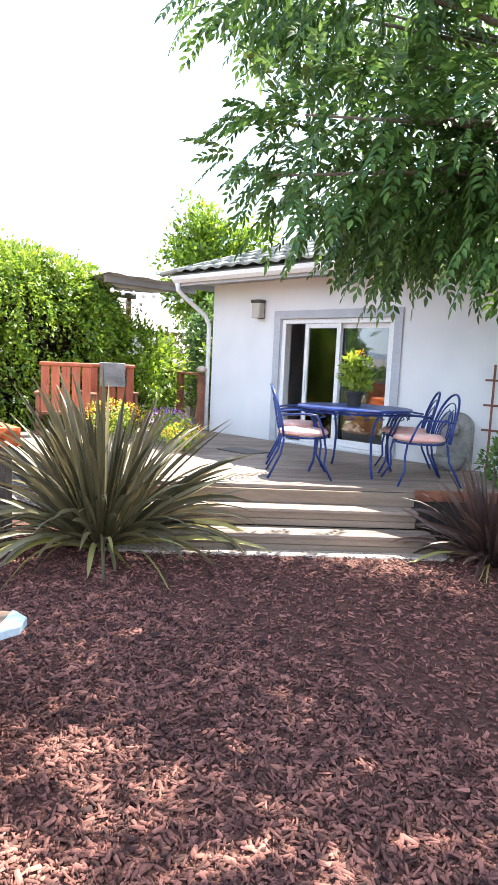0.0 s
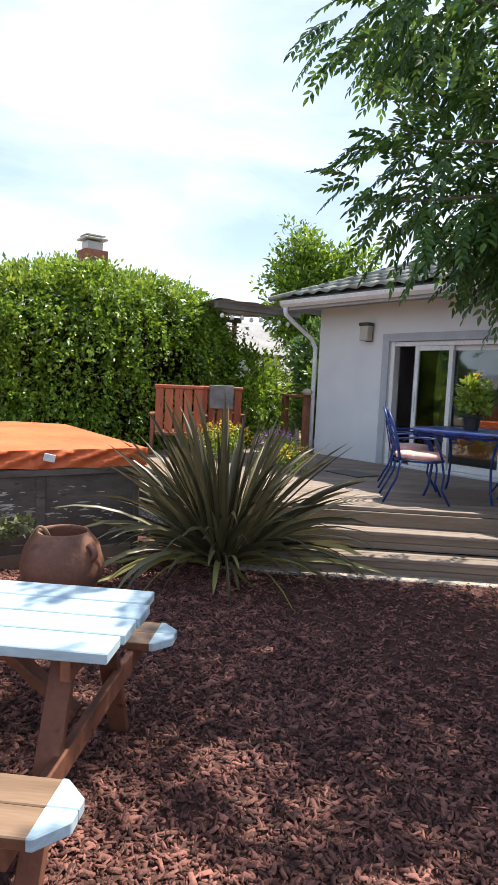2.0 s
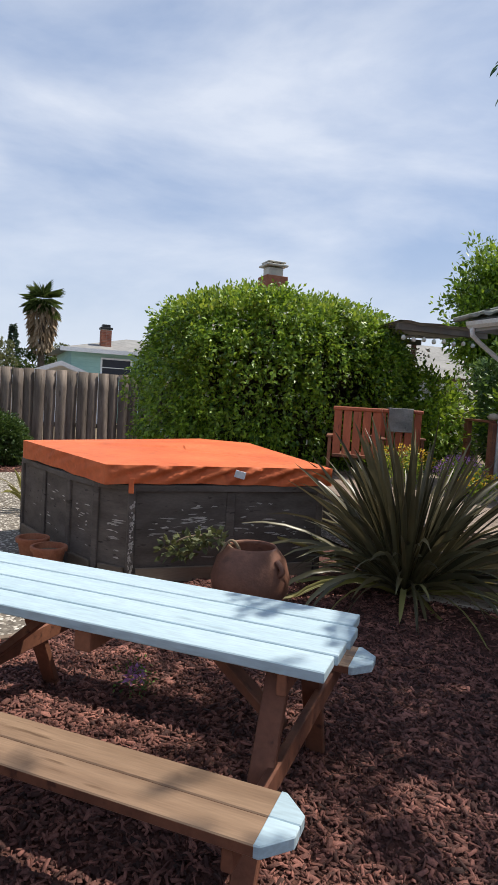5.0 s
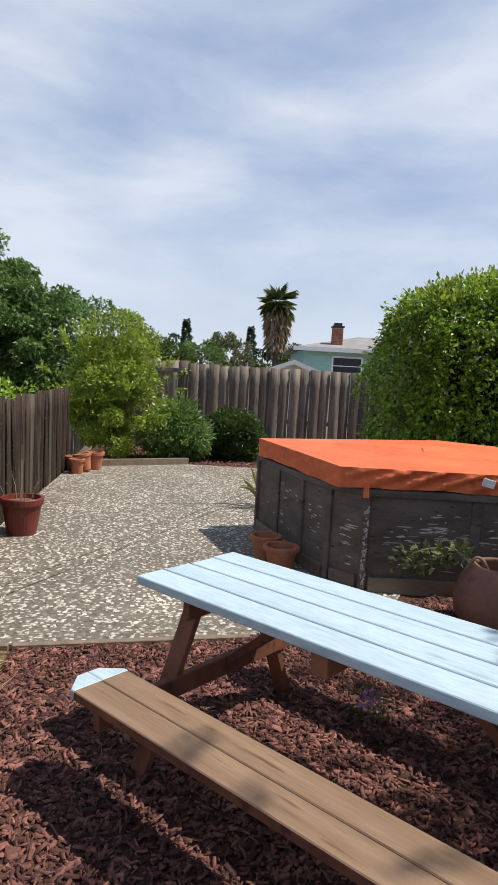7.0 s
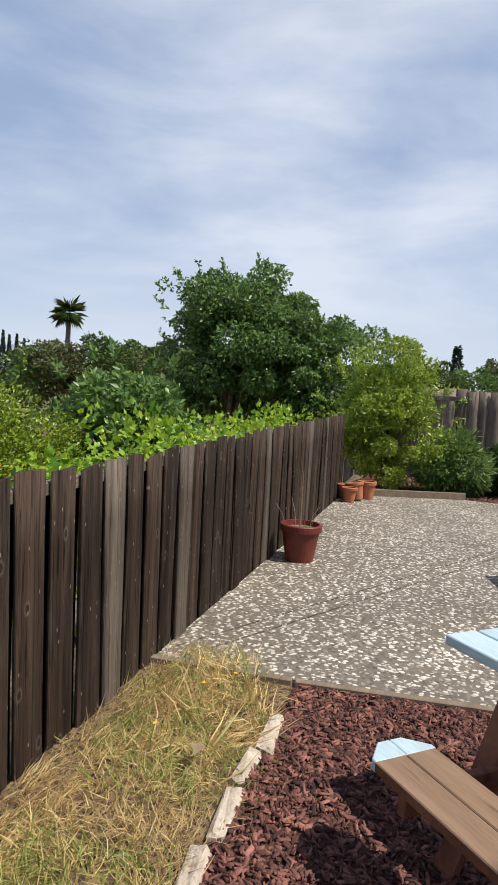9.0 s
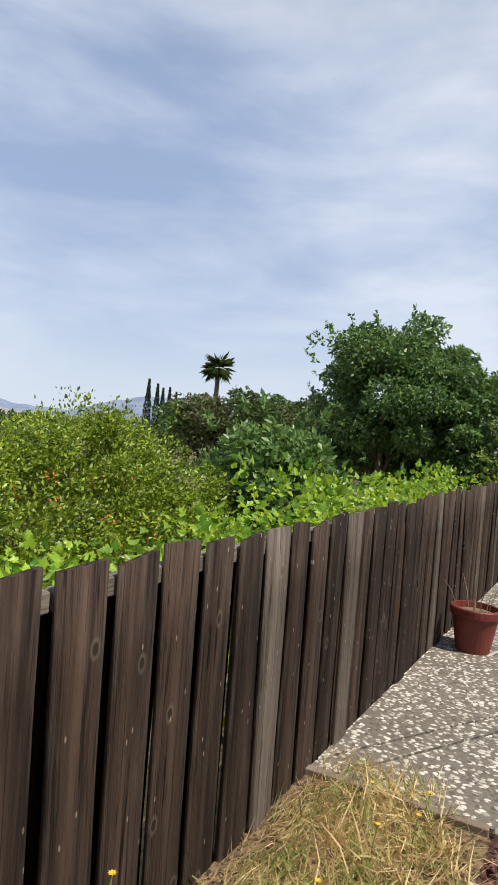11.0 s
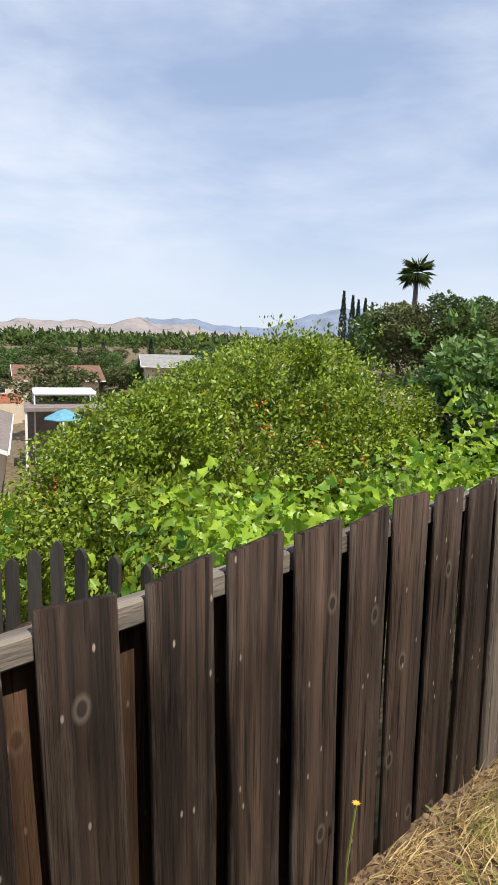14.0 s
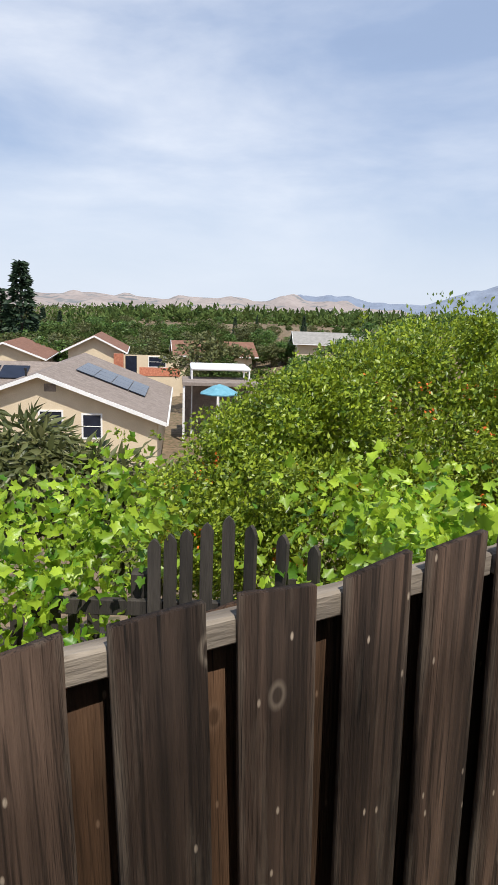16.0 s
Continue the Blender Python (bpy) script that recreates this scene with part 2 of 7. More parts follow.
def patio_material():
    """Exposed aggregate: pale and grey pebbles set in darker cement."""
    m = bpy.data.materials.new("exposed_aggregate")
    m.use_nodes = True
    n, l = m.node_tree.nodes, m.node_tree.links
    b = n["Principled BSDF"]
    t = n.new("ShaderNodeTexCoord")
    wob = n.new("ShaderNodeTexNoise")
    wob.inputs["Scale"].default_value = 18
    mixv = n.new("ShaderNodeMix")
    mixv.data_type = "RGBA"
    mixv.blend_type = "LINEAR_LIGHT"
    mixv.inputs[0].default_value = 0.02
    l.new(t.outputs["Object"], wob.inputs["Vector"])
    l.new(t.outputs["Object"], mixv.inputs[6])
    l.new(wob.outputs["Color"], mixv.inputs[7])
    v = n.new("ShaderNodeTexVoronoi")
    v.inputs["Scale"].default_value = 34
    l.new(mixv.outputs[2], v.inputs["Vector"])
    sep = n.new("ShaderNodeSeparateColor")
    l.new(v.outputs["Color"], sep.inputs[0])
    r = n.new("ShaderNodeValToRGB")
    els = r.color_ramp.elements
    els[0].position, els[0].color = 0.0, (0.11, 0.09, 0.07, 1)
    els[1].position, els[1].color = 1.0, (0.86, 0.80, 0.70, 1)
    e = els.new(0.45)
    e.color = (0.24, 0.205, 0.165, 1)
    e = els.new(0.66)
    e.color = (0.56, 0.50, 0.42, 1)
    l.new(sep.outputs[0], r.inputs[0])
    edge = n.new("ShaderNodeMapRange")
    edge.inputs[1].default_value, edge.inputs[2].default_value = 0.42, 0.6
    l.new(v.outputs["Distance"], edge.inputs[0])
    big = n.new("ShaderNodeTexNoise")
    big.inputs["Scale"].default_value, big.inputs["Detail"].default_value = 0.9, 5
    l.new(t.outputs["Object"], big.inputs["Vector"])
    cem = n.new("ShaderNodeMix")
    cem.data_type = "RGBA"
    cem.inputs[7].default_value = (0.19, 0.16, 0.125, 1)
    l.new(edge.outputs[0], cem.inputs[0])
    l.new(r.outputs[0], cem.inputs[6])
    w = n.new("ShaderNodeMapRange")
    w.inputs[3].default_value, w.inputs[4].default_value = 0.55, 1.2
    l.new(big.outputs["Fac"], w.inputs[0])
    h = n.new("ShaderNodeVectorMath")
    h.operation = "SCALE"
    l.new(cem.outputs[2], h.inputs[0])
    l.new(w.outputs[0], h.inputs["Scale"])
    l.new(h.outputs[0], b.inputs["Base Color"])
    b.inputs["Roughness"].default_value = 0.8
    bp = n.new("ShaderNodeBump")
    bp.inputs["Strength"].default_value, bp.inputs["Distance"].default_value = 0.9, 0.006
    bp.invert = True
    l.new(v.outputs["Distance"], bp.inputs["Height"])
    l.new(bp.outputs[0], b.inputs["Normal"])
    return m


M = dict(
    mulch=material("mulch_bed", (0.060, 0.024, 0.019), (0.15, 0.060, 0.043), 26, 0.9, 1.0, fine=70, dist=0.02, dark=(0.02, 0.012, 0.01)),
    chip=material("bark_chip", (0.078, 0.031, 0.026), (0.255, 0.108, 0.082), 9, 0.8, 0.4, fine=120, island=0.75),
    soil=material("dry_soil", (0.16, 0.11, 0.07), (0.26, 0.19, 0.12), 1.2, 0.95, 0.6, fine=30, dark=(0.10, 0.09, 0.045), dark_at=0.5, dist=0.03),
    thatch=material("matted_thatch", (0.13, 0.08, 0.042), (0.30, 0.21, 0.11), 14, 0.95, 0.9, fine=80, dark=(0.06, 0.035, 0.022), dark_at=0.5, dist=0.015),
    patio=patio_material(),
    fence=plank_material("weathered_fence_wood", (0.020, 0.013, 0.0095), (0.088, 0.056, 0.040), (0.27, 0.22, 0.17), 0.5),
    fence_grey=plank_material("silvered_fence_wood", (0.09, 0.07, 0.055), (0.19, 0.155, 0.125), (0.22, 0.18, 0.15), 0.2),
    fence_back=plank_material("brown_fence_wood", (0.045, 0.024, 0.013), (0.11, 0.06, 0.034), (0.14, 0.09, 0.06), 0.25),
    rail=material("grey_rail_wood", (0.11, 0.092, 0.075), (0.25, 0.215, 0.175), 8, 0.85, 0.8, (0.35, 2.5, 2.5), fine=50, vary=0.15, dark=(0.12, 0.10, 0.08), dist=0.004),
    picket=material("dark_picket_wood", (0.025, 0.022, 0.02), (0.06, 0.052, 0.045), 9, 0.8, 0.5, (2, 2, 0.2), vary=0.2),
    far_fence=material("far_fence_wood", (0.13, 0.105, 0.085), (0.26, 0.21, 0.175), 5, 0.9, 0.5, (2, 2, 0.2), fine=40, vary=0.28, dark=(0.07, 0.055, 0.045)),
    blue_paint=material("pale_blue_paint", (0.40, 0.52, 0.58), (0.48, 0.60, 0.66), 3, 0.45, 0.25, (0.3, 2, 2), fine=40, vary=0.06, dark=(0.33, 0.44, 0.50), dark_at=0.64, dist=0.002),
    bench_wood=material("bench_plank_wood", (0.21, 0.128, 0.078), (0.31, 0.20, 0.125), 4, 0.6, 0.4, (0.25, 3, 3), fine=40, vary=0.08, dark=(0.14, 0.08, 0.045), dark_at=0.64, dist=0.002),
    red_stain=material("red_brown_stained_wood", (0.13, 0.05, 0.03), (0.25, 0.10, 0.055), 5, 0.65, 0.4, (1, 1, 1), fine=45, vary=0.2, dark=(0.08, 0.03, 0.02), dist=0.003),
    tub=material("weathered_tub_panel", (0.095, 0.076, 0.063), (0.165, 0.135, 0.115), 3, 0.75, 0.5, (1, 1, 3), fine=25, dark=(0.055, 0.042, 0.034), dist=0.006, vary=0.1),
    peel=material("bare_peeled_wood", (0.38, 0.34, 0.30), (0.60, 0.55, 0.50), 9, 0.85, 0.5, fine=60, island=0.2),
    orange=material("orange_cover_fabric", (0.62, 0.125, 0.040), (0.74, 0.185, 0.062), 1.5, 0.65, 0.35, fine=14, dark=(0.56, 0.12, 0.04), dist=0.02),
    terracotta=material("terracotta", (0.36, 0.12, 0.06), (0.47, 0.19, 0.10), 7, 0.8, 0.3, fine=50, dark=(0.30, 0.13, 0.09)),
    red_pot=material("dark_red_glaze", (0.13, 0.025, 0.018), (0.19, 0.04, 0.028), 5, 0.5, 0.2, fine=40),
    clay=material("brown_clay", (0.17, 0.075, 0.05), (0.27, 0.13, 0.085), 4, 0.6, 0.3, fine=30, dark=(0.13, 0.06, 0.04)),
    deck=material("weathered_deck_board", (0.20, 0.15, 0.115), (0.33, 0.26, 0.21), 5, 0.75, 0.5, (0.3, 3, 3), fine=40, vary=0.2, dark=(0.14, 0.10, 0.08), dist=0.003),
    riser=material("step_riser_wood", (0.17, 0.125, 0.09), (0.25, 0.19, 0.14), 4, 0.75, 0.4, (0.3, 3, 3), fine=40, vary=0.12, dist=0.003),
    stucco=material("white_stucco", (0.70, 0.72, 0.74), (0.78, 0.79, 0.80), 2.0, 0.9, 0.5, fine=90, dist=0.004),
    trim_grey=material("grey_painted_trim", (0.40, 0.42, 0.46), (0.47, 0.49, 0.53), 3, 0.6, 0.15, fine=40),
    white=material("white_painted_metal", (0.76, 0.77, 0.78), (0.83, 0.83, 0.83), 3, 0.45, 0.08, fine=40),
    rooftile=material("grey_green_concrete_tile", (0.20, 0.21, 0.18), (0.33, 0.33, 0.29), 6, 0.85, 0.5, fine=50, vary=0.25, dark=(0.12, 0.12, 0.10), dist=0.004),
    brick=material("red_brick", (0.30, 0.10, 0.06), (0.44, 0.18, 0.11), 6, 0.85, 0.5, fine=40, vary=0.25, island=0.2),
    mortar=material("mortar", (0.35, 0.32, 0.29), (0.45, 0.42, 0.38), 8, 0.9, 0.4),
    blue_iron=material("blue_painted_iron", (0.008, 0.022, 0.12), (0.016, 0.05, 0.23), 6, 0.35, 0.1, fine=60),
    cushion=material("pink_cushion", (0.72, 0.36, 0.31), (0.82, 0.50, 0.44), 6, 0.9, 0.4, fine=70, dark=(0.74, 0.60, 0.50), dark_at=0.55),
    black=material("black_metal", (0.015, 0.015, 0.015), (0.03, 0.03, 0.03), 6, 0.45, 0.1),
    bronze=material("bronze_lamp_metal", (0.05, 0.045, 0.04), (0.09, 0.08, 0.07), 6, 0.5, 0.1),
    frosted=material("frosted_glass", (0.42, 0.40, 0.35), (0.52, 0.49, 0.42), 3, 0.35, 0.05),
    # indoor dimness is put into this dark wall colour
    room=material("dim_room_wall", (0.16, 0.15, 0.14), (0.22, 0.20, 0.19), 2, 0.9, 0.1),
    red_slat=material("red_painted_slats", (0.34, 0.085, 0.042), (0.46, 0.13, 0.065), 5, 0.6, 0.3, (2, 2, 0.4), fine=50, vary=0.12, dark=(0.24, 0.06, 0.035)),
    red_reflected=material("red_orange_reflected", (0.55, 0.10, 0.03), (0.66, 0.15, 0.05), 4, 0.85, 0.3, fine=50),
    stone=material("carved_stone", (0.20, 0.20, 0.19), (0.36, 0.35, 0.33), 6, 0.9, 0.6, fine=50, dark=(0.14, 0.14, 0.13)),
    edging=material("pale_edging_stone", (0.42, 0.34, 0.27), (0.62, 0.53, 0.44), 9, 0.9, 0.7, fine=60, vary=0.12, dark=(0.28, 0.22, 0.17)),
    # dark twig brown that also stands in for shade deep in foliage
    twig_shade=material("twig_and_inner_shade", (0.030, 0.022, 0.014), (0.060, 0.045, 0.028), 9, 0.95, 0.2, island=0.4),
    bark=material("tree_bark", (0.10, 0.075, 0.055), (0.20, 0.16, 0.125), 6, 0.95, 0.8, (2, 2, 0.5), fine=30, dist=0.02),
    glass=glass_material("window_glass"),
    beige=material("beige_stucco", (0.60, 0.50, 0.36), (0.66, 0.555, 0.41), 1.5, 0.9, 0.2, fine=30),
    shingle=material("brown_grey_shingle", (0.20, 0.165, 0.145), (0.28, 0.235, 0.21), 3, 0.9, 0.3, (1, 1, 1), fine=12, dark=(0.16, 0.13, 0.115)),
    red_shingle=material("red_brown_shingle", (0.17, 0.085, 0.058), (0.24, 0.125, 0.088), 2, 0.9, 0.3, fine=10),
    grey_shingle=material("grey_shingle", (0.24, 0.235, 0.225), (0.33, 0.32, 0.305), 2, 0.9, 0.3, fine=10),
    solar=material("solar_glass", (0.012, 0.016, 0.03), (0.02, 0.026, 0.045), 2, 0.12, 0.0),
    teal=material("teal_siding", (0.33, 0.56, 0.50), (0.40, 0.62, 0.56), 2, 0.85, 0.15, (0.3, 0.3, 6), fine=12),
    canopy_white=material("white_canopy", (0.76, 0.77, 0.79), (0.82, 0.83, 0.85), 2, 0.5, 0.1),
    teal_cloth=material("turquoise_fabric", (0.11, 0.30, 0.40), (0.16, 0.38, 0.48), 4, 0.85, 0.1),
    # air haze is mixed into the colours of both hill ranges
    hill=material("hazed_grass_hill", (0.27, 0.235, 0.225), (0.34, 0.295, 0.28), 0.006, 0.95, 0.0, fine=0.05, dark=(0.17, 0.18, 0.19), dark_at=0.55),
    blue_hill=material("far_blue_hill", (0.17, 0.21, 0.29), (0.21, 0.25, 0.33), 0.004, 0.95, 0.0, fine=0.03),
    dead=material("dry_palm_skirt", (0.22, 0.16, 0.10), (0.34, 0.26, 0.17), 3, 0.95, 0.3, (3, 3, 0.5)),
    canvas=material("shade_canvas", (0.15, 0.135, 0.12), (0.24, 0.215, 0.19), 3, 0.9, 0.2),
    bulb=material("clear_bulb", (0.75, 0.75, 0.70), (0.85, 0.85, 0.80), 3, 0.1, 0.0),
)
M["stucco"].node_tree.nodes["Principled BSDF"].inputs["Specular IOR Level"].default_value = 0.2
L = dict(
    hedge=leaf_material("vine_leaf", (0.034, 0.095, 0.010), (0.27, 0.42, 0.036)),
    tree=leaf_material("pinnate_leaf", (0.026, 0.080, 0.020), (0.10, 0.20, 0.043), 0.35),
    dark=leaf_material("dark_tree_leaf", (0.032, 0.085, 0.020), (0.16, 0.275, 0.065), 0.35),
    pom=leaf_material("pomegranate_leaf", (0.055, 0.12, 0.010), (0.34, 0.43, 0.035), 0.4),
    fig=leaf_material("broad_grey_green_leaf", (0.06, 0.13, 0.03), (0.20, 0.32, 0.085), 0.35),
    grape=leaf_material("grape_leaf", (0.065, 0.19, 0.012), (0.40, 0.56, 0.05), 0.4, 0.40, 0.38),
    bright=leaf_material("bright_shrub_leaf", (0.13, 0.22, 0.026), (0.33, 0.43, 0.055), 0.3),
    box=leaf_material("clipped_shrub_leaf", (0.03, 0.065, 0.014), (0.075, 0.13, 0.028), 0.3),
    far=leaf_material("far_leaf", (0.035, 0.068, 0.018), (0.105, 0.15, 0.042), 0.4, 0.8, 0.2, 0.1),
    olive=leaf_material("olive_leaf", (0.065, 0.080, 0.028), (0.15, 0.165, 0.055), 0.3, 0.6, 0.2),
    conifer=leaf_material("conifer_needle", (0.018, 0.042, 0.022), (0.045, 0.08, 0.04), 0.3, 0.6, 0.15),
    loquat=leaf_material("long_dark_leaf", (0.06, 0.085, 0.025), (0.19, 0.20, 0.08), 0.35),
    flax=leaf_material("flax_blade", (0.035, 0.034, 0.016), (0.19, 0.165, 0.08), 0.4, 0.38, 0.12),
    flax_old=leaf_material("yellowed_flax_blade", (0.26, 0.25, 0.06), (0.36, 0.33, 0.13), 0.2, 0.45, 0.2),
    flax_red=leaf_material("bronze_flax_blade", (0.045, 0.028, 0.024), (0.10, 0.06, 0.045), 0.3, 0.4, 0.12),
    dry=leaf_material("dry_grass", (0.42, 0.30, 0.12), (0.80, 0.65, 0.33), 0.3, 0.7, 0.25),
    grass=leaf_material("green_grass", (0.15, 0.21, 0.04), (0.36, 0.41, 0.11), 0.3, 0.6, 0.25),
    white_fl=leaf_material("white_petal", (0.70, 0.70, 0.64), (0.80, 0.80, 0.76), 0.05, 0.6, 0.2),
    yellow_fl=leaf_material("yellow_petal", (0.75, 0.45, 0.02), (0.85, 0.60, 0.05), 0.05, 0.6, 0.2),
    lilac_fl=leaf_material("lilac_petal", (0.42, 0.16, 0.48), (0.60, 0.33, 0.62), 0.05, 0.6, 0.2),
    orange_fl=leaf_material("orange_red_petal", (0.75, 0.12, 0.02), (0.85, 0.24, 0.03), 0.05, 0.6, 0.2),
)

# ------------------------------------------------------------ mesh helpers
def np_mesh(name, verts, faces):
    """A mesh from arrays: verts (n, 3), faces (m, k)."""
    verts, faces = np.asarray(verts, np.float32), np.asarray(faces, np.int32)
    me = bpy.data.meshes.new(name)
    k = faces.shape[1]
    me.vertices.add(len(verts))
    me.vertices.foreach_set("co", verts.ravel())
    me.loops.add(faces.size)
    me.loops.foreach_set("vertex_index", faces.ravel())
    me.polygons.add(len(faces))
    me.polygons.foreach_set("loop_start", np.arange(0, faces.size, k, dtype=np.int32))
    me.update(calc_edges=True)
    return me


def part(name, geo, mat, parent=None, label="", at=None, smooth=False, kind=""):
    """Links a bmesh or a mesh as ONE object, under a thing or a part."""
    if isinstance(geo, bmesh.types.BMesh):
        me = bpy.data.meshes.new(name)
        geo.to_mesh(me)
        geo.free()
    else:
        me = geo
    if mat and not me.materials:
        me.materials.append(mat)
    if smooth:
        me.shade_smooth()
    ob = new(name, me)
    ob.parent = parent
    if at is not None:
        ob.matrix_basis = at
    if label or kind:
        tagged(ob, label, kind=kind)
    return ob


def thing(name, at, label, category, group="", kind=""):
    ob = new(name)
    ob.matrix_basis = at
    ob.empty_display_size = 0.1
    return tagged(ob, label, category, group, kind)


def box(bm, lo, hi, bevel=0.0, m=None):
    """Adds a box to bm, with its edges taken off by bevel."""
    lo, hi = Vector(lo), Vector(hi)
    made = bmesh.ops.create_cube(bm, size=1.0)["verts"]
    size, mid = hi - lo, (hi + lo) / 2
    for v in made:
        v.co = Vector((v.co.x * size.x, v.co.y * size.y, v.co.z * size.z)) + mid
    if bevel:
        edges = list({e for v in made for e in v.link_edges})
        got = bmesh.ops.bevel(bm, geom=edges, offset=bevel, segments=1, affect="EDGES", profile=0.5)
        made = list({v for f in got["faces"] for v in f.verts} | {v for v in made if v.is_valid})
    if m is not None:
        for v in made:
            v.co = m @ v.co
    return bm


def boxed(lo, hi, bevel=0.004, m=None):
    return box(bmesh.new(), lo, hi, bevel, m)


def beam(bm, a, b, w, d, bevel=0.004, up=(0, 0, 1)):
    """A beam of section w x d from a to b."""
    a, b = Vector(a), Vector(b)
    z = (b - a).normalized()
    x = Vector(up).cross(z)
    if x.length < 1e-4:
        x = Vector((1, 0, 0))
    x.normalize()
    y = z.cross(x)
    m = Matrix((x, y, z)).transposed().to_4x4()
    m.translation = a
    return box(bm, (-w / 2, -d / 2, 0), (w / 2, d / 2, (b - a).length), bevel, m)


def lathe(profile, n=24, wob=0.0):
    """A turned body from (radius, height) pairs, closed at the axis where radius is 0."""
    bm = bmesh.new()
    rings = []
    for r, z in profile:
        if r <= 0:
            rings.append([bm.verts.new((0, 0, z))])
        else:
            rings.append([bm.verts.new((r * math.cos(2 * math.pi * i / n) * (1 + wob * math.sin(3 * i)), r * math.sin(2 * math.pi * i / n), z)) for i in range(n)])
    for a, b in zip(rings, rings[1:]):
        for i in range(n):
            j = (i + 1) % n
            if len(a) == 1 and len(b) == 1:
                continue
            if len(a) == 1:
                bm.faces.new((a[0], b[i], b[j]))
            elif len(b) == 1:
                bm.faces.new((a[i], a[j], b[0]))
            else:
                bm.faces.new((a[i], a[j], b[j], b[i]))
    bmesh.ops.recalc_face_normals(bm, faces=bm.faces)
    return bm


def tube(bm, pts, radius, n=6, taper=1.0):
    """A round bar through pts, its radius falling to taper times at the end."""
    pts = [Vector(p) for p in pts]
    rings = []
    for i, p in enumerate(pts):
        d = (pts[min(i + 1, len(pts) - 1)] - pts[max(i - 1, 0)]).normalized()
        x = d.orthogonal().normalized() if i == 0 else (x - d * x.dot(d)).normalized()
        y = d.cross(x)
        r = radius * (1 + (taper - 1) * i / max(1, len(pts) - 1))
        rings.append([bm.verts.new(p + (x * math.cos(2 * math.pi * k / n) + y * math.sin(2 * math.pi * k / n)) * r) for k in range(n)])
    for a, b in zip(rings, rings[1:]):
        for k in range(n):
            bm.faces.new((a[k], a[(k + 1) % n], b[(k + 1) % n], b[k]))
    bm.faces.new(rings[0][::-1])
    bm.faces.new(rings[-1])
    return bm


def arc(fn, n=16):
    return [fn(i / (n - 1)) for i in range(n)]


def prism(bm, outline, z0, z1):
    """An upright slab over a polygon of (x, y)."""
    lo = [bm.verts.new((x, y, z0)) for x, y in outline]
    hi = [bm.verts.new((x, y, z1)) for x, y in outline]
    bm.faces.new(hi)
    bm.faces.new(lo[::-1])
    for i in range(len(lo)):
        j = (i + 1) % len(lo)
        bm.faces.new((lo[i], lo[j], hi[j], hi[i]))
    bmesh.ops.recalc_face_normals(bm, faces=bm.faces)
    return bm


def unit(v):
    return v / np.maximum(np.linalg.norm(v, axis=1, keepdims=True), 1e-9)


OVAL = (np.array([(0, 0, 0), (.26, .42, .07), (0, 1, -.05), (-.26, .42, .07)]), np.array([(0, 1, 2), (0, 2, 3)]))
SLIM = (np.array([(0, 0, 0), (.13, .45, .05), (0, 1, -.06), (-.13, .45, .05)]), np.array([(0, 1, 2), (0, 2, 3)]))
GRAPE = (np.array([(0, .16, -.06), (.12, -.10, .02), (.38, -.04, .20), (.36, .20, .14), (.54, .46, .16), (.28, .58, .10), (0, 1, -.14),
                   (-.28, .58, .13), (-.54, .46, .22), (-.36, .20, .15), (-.38, -.04, .12), (-.12, -.10, .03)]),
         np.array([(0, i, i + 1) for i in range(1, 11)]))


def leaves(name, at, along, normal, size, shape=OVAL):
    """Leaves at points, each along a way, facing a normal, as one mesh."""
    tv, tf = shape
    d = unit(along)
    s = unit(np.cross(d, normal))
    n = np.cross(s, d)
    size = np.asarray(size).reshape(-1, 1, 1)
    v = at[:, None, :] + size * (tv[None, :, 0:1] * s[:, None, :] + tv[None, :, 1:2] * d[:, None, :] + tv[None, :, 2:3] * n[:, None, :])
    f = tf[None] + (np.arange(len(at)) * len(tv))[:, None, None]
    return np_mesh(name, v.reshape(-1, 3), f.reshape(-1, 3))


def clumps(g, centres, spread, per, out_from=None):
    """Points in clumps round centres, and ways that point out of each clump."""
    c = np.repeat(np.asarray(centres), per, axis=0)
    off = np.clip(g.normal(size=c.shape), -1.8, 1.8) * spread
    p = c + off
    way = unit(off) + 0.6 * g.normal(size=c.shape)
    if out_from is not None:
        way = way + 0.7 * unit(p - np.asarray(out_from))
    return p, way


def crown_centres(g, centre, radii, n, inner=0.55, lumps=6, flat=0.0):
    """Clump centres in the outer part of an uneven crown, lobed and broken."""
    u = unit(g.normal(size=(n, 3)))
    lob = unit(g.normal(size=(lumps, 3)))
    swell = 0.70 + 0.36 * np.max(np.clip(u @ lob.T, 0, 1) ** 4, axis=1) + 0.03 * g.normal(size=n)
    r = (inner + (1 - inner) * g.random(n) ** 0.6) * swell
    p = u * r[:, None]
    if flat:
        p[:, 2] = np.maximum(p[:, 2], -flat)
    return np.asarray(centre) + p * np.asarray(radii)


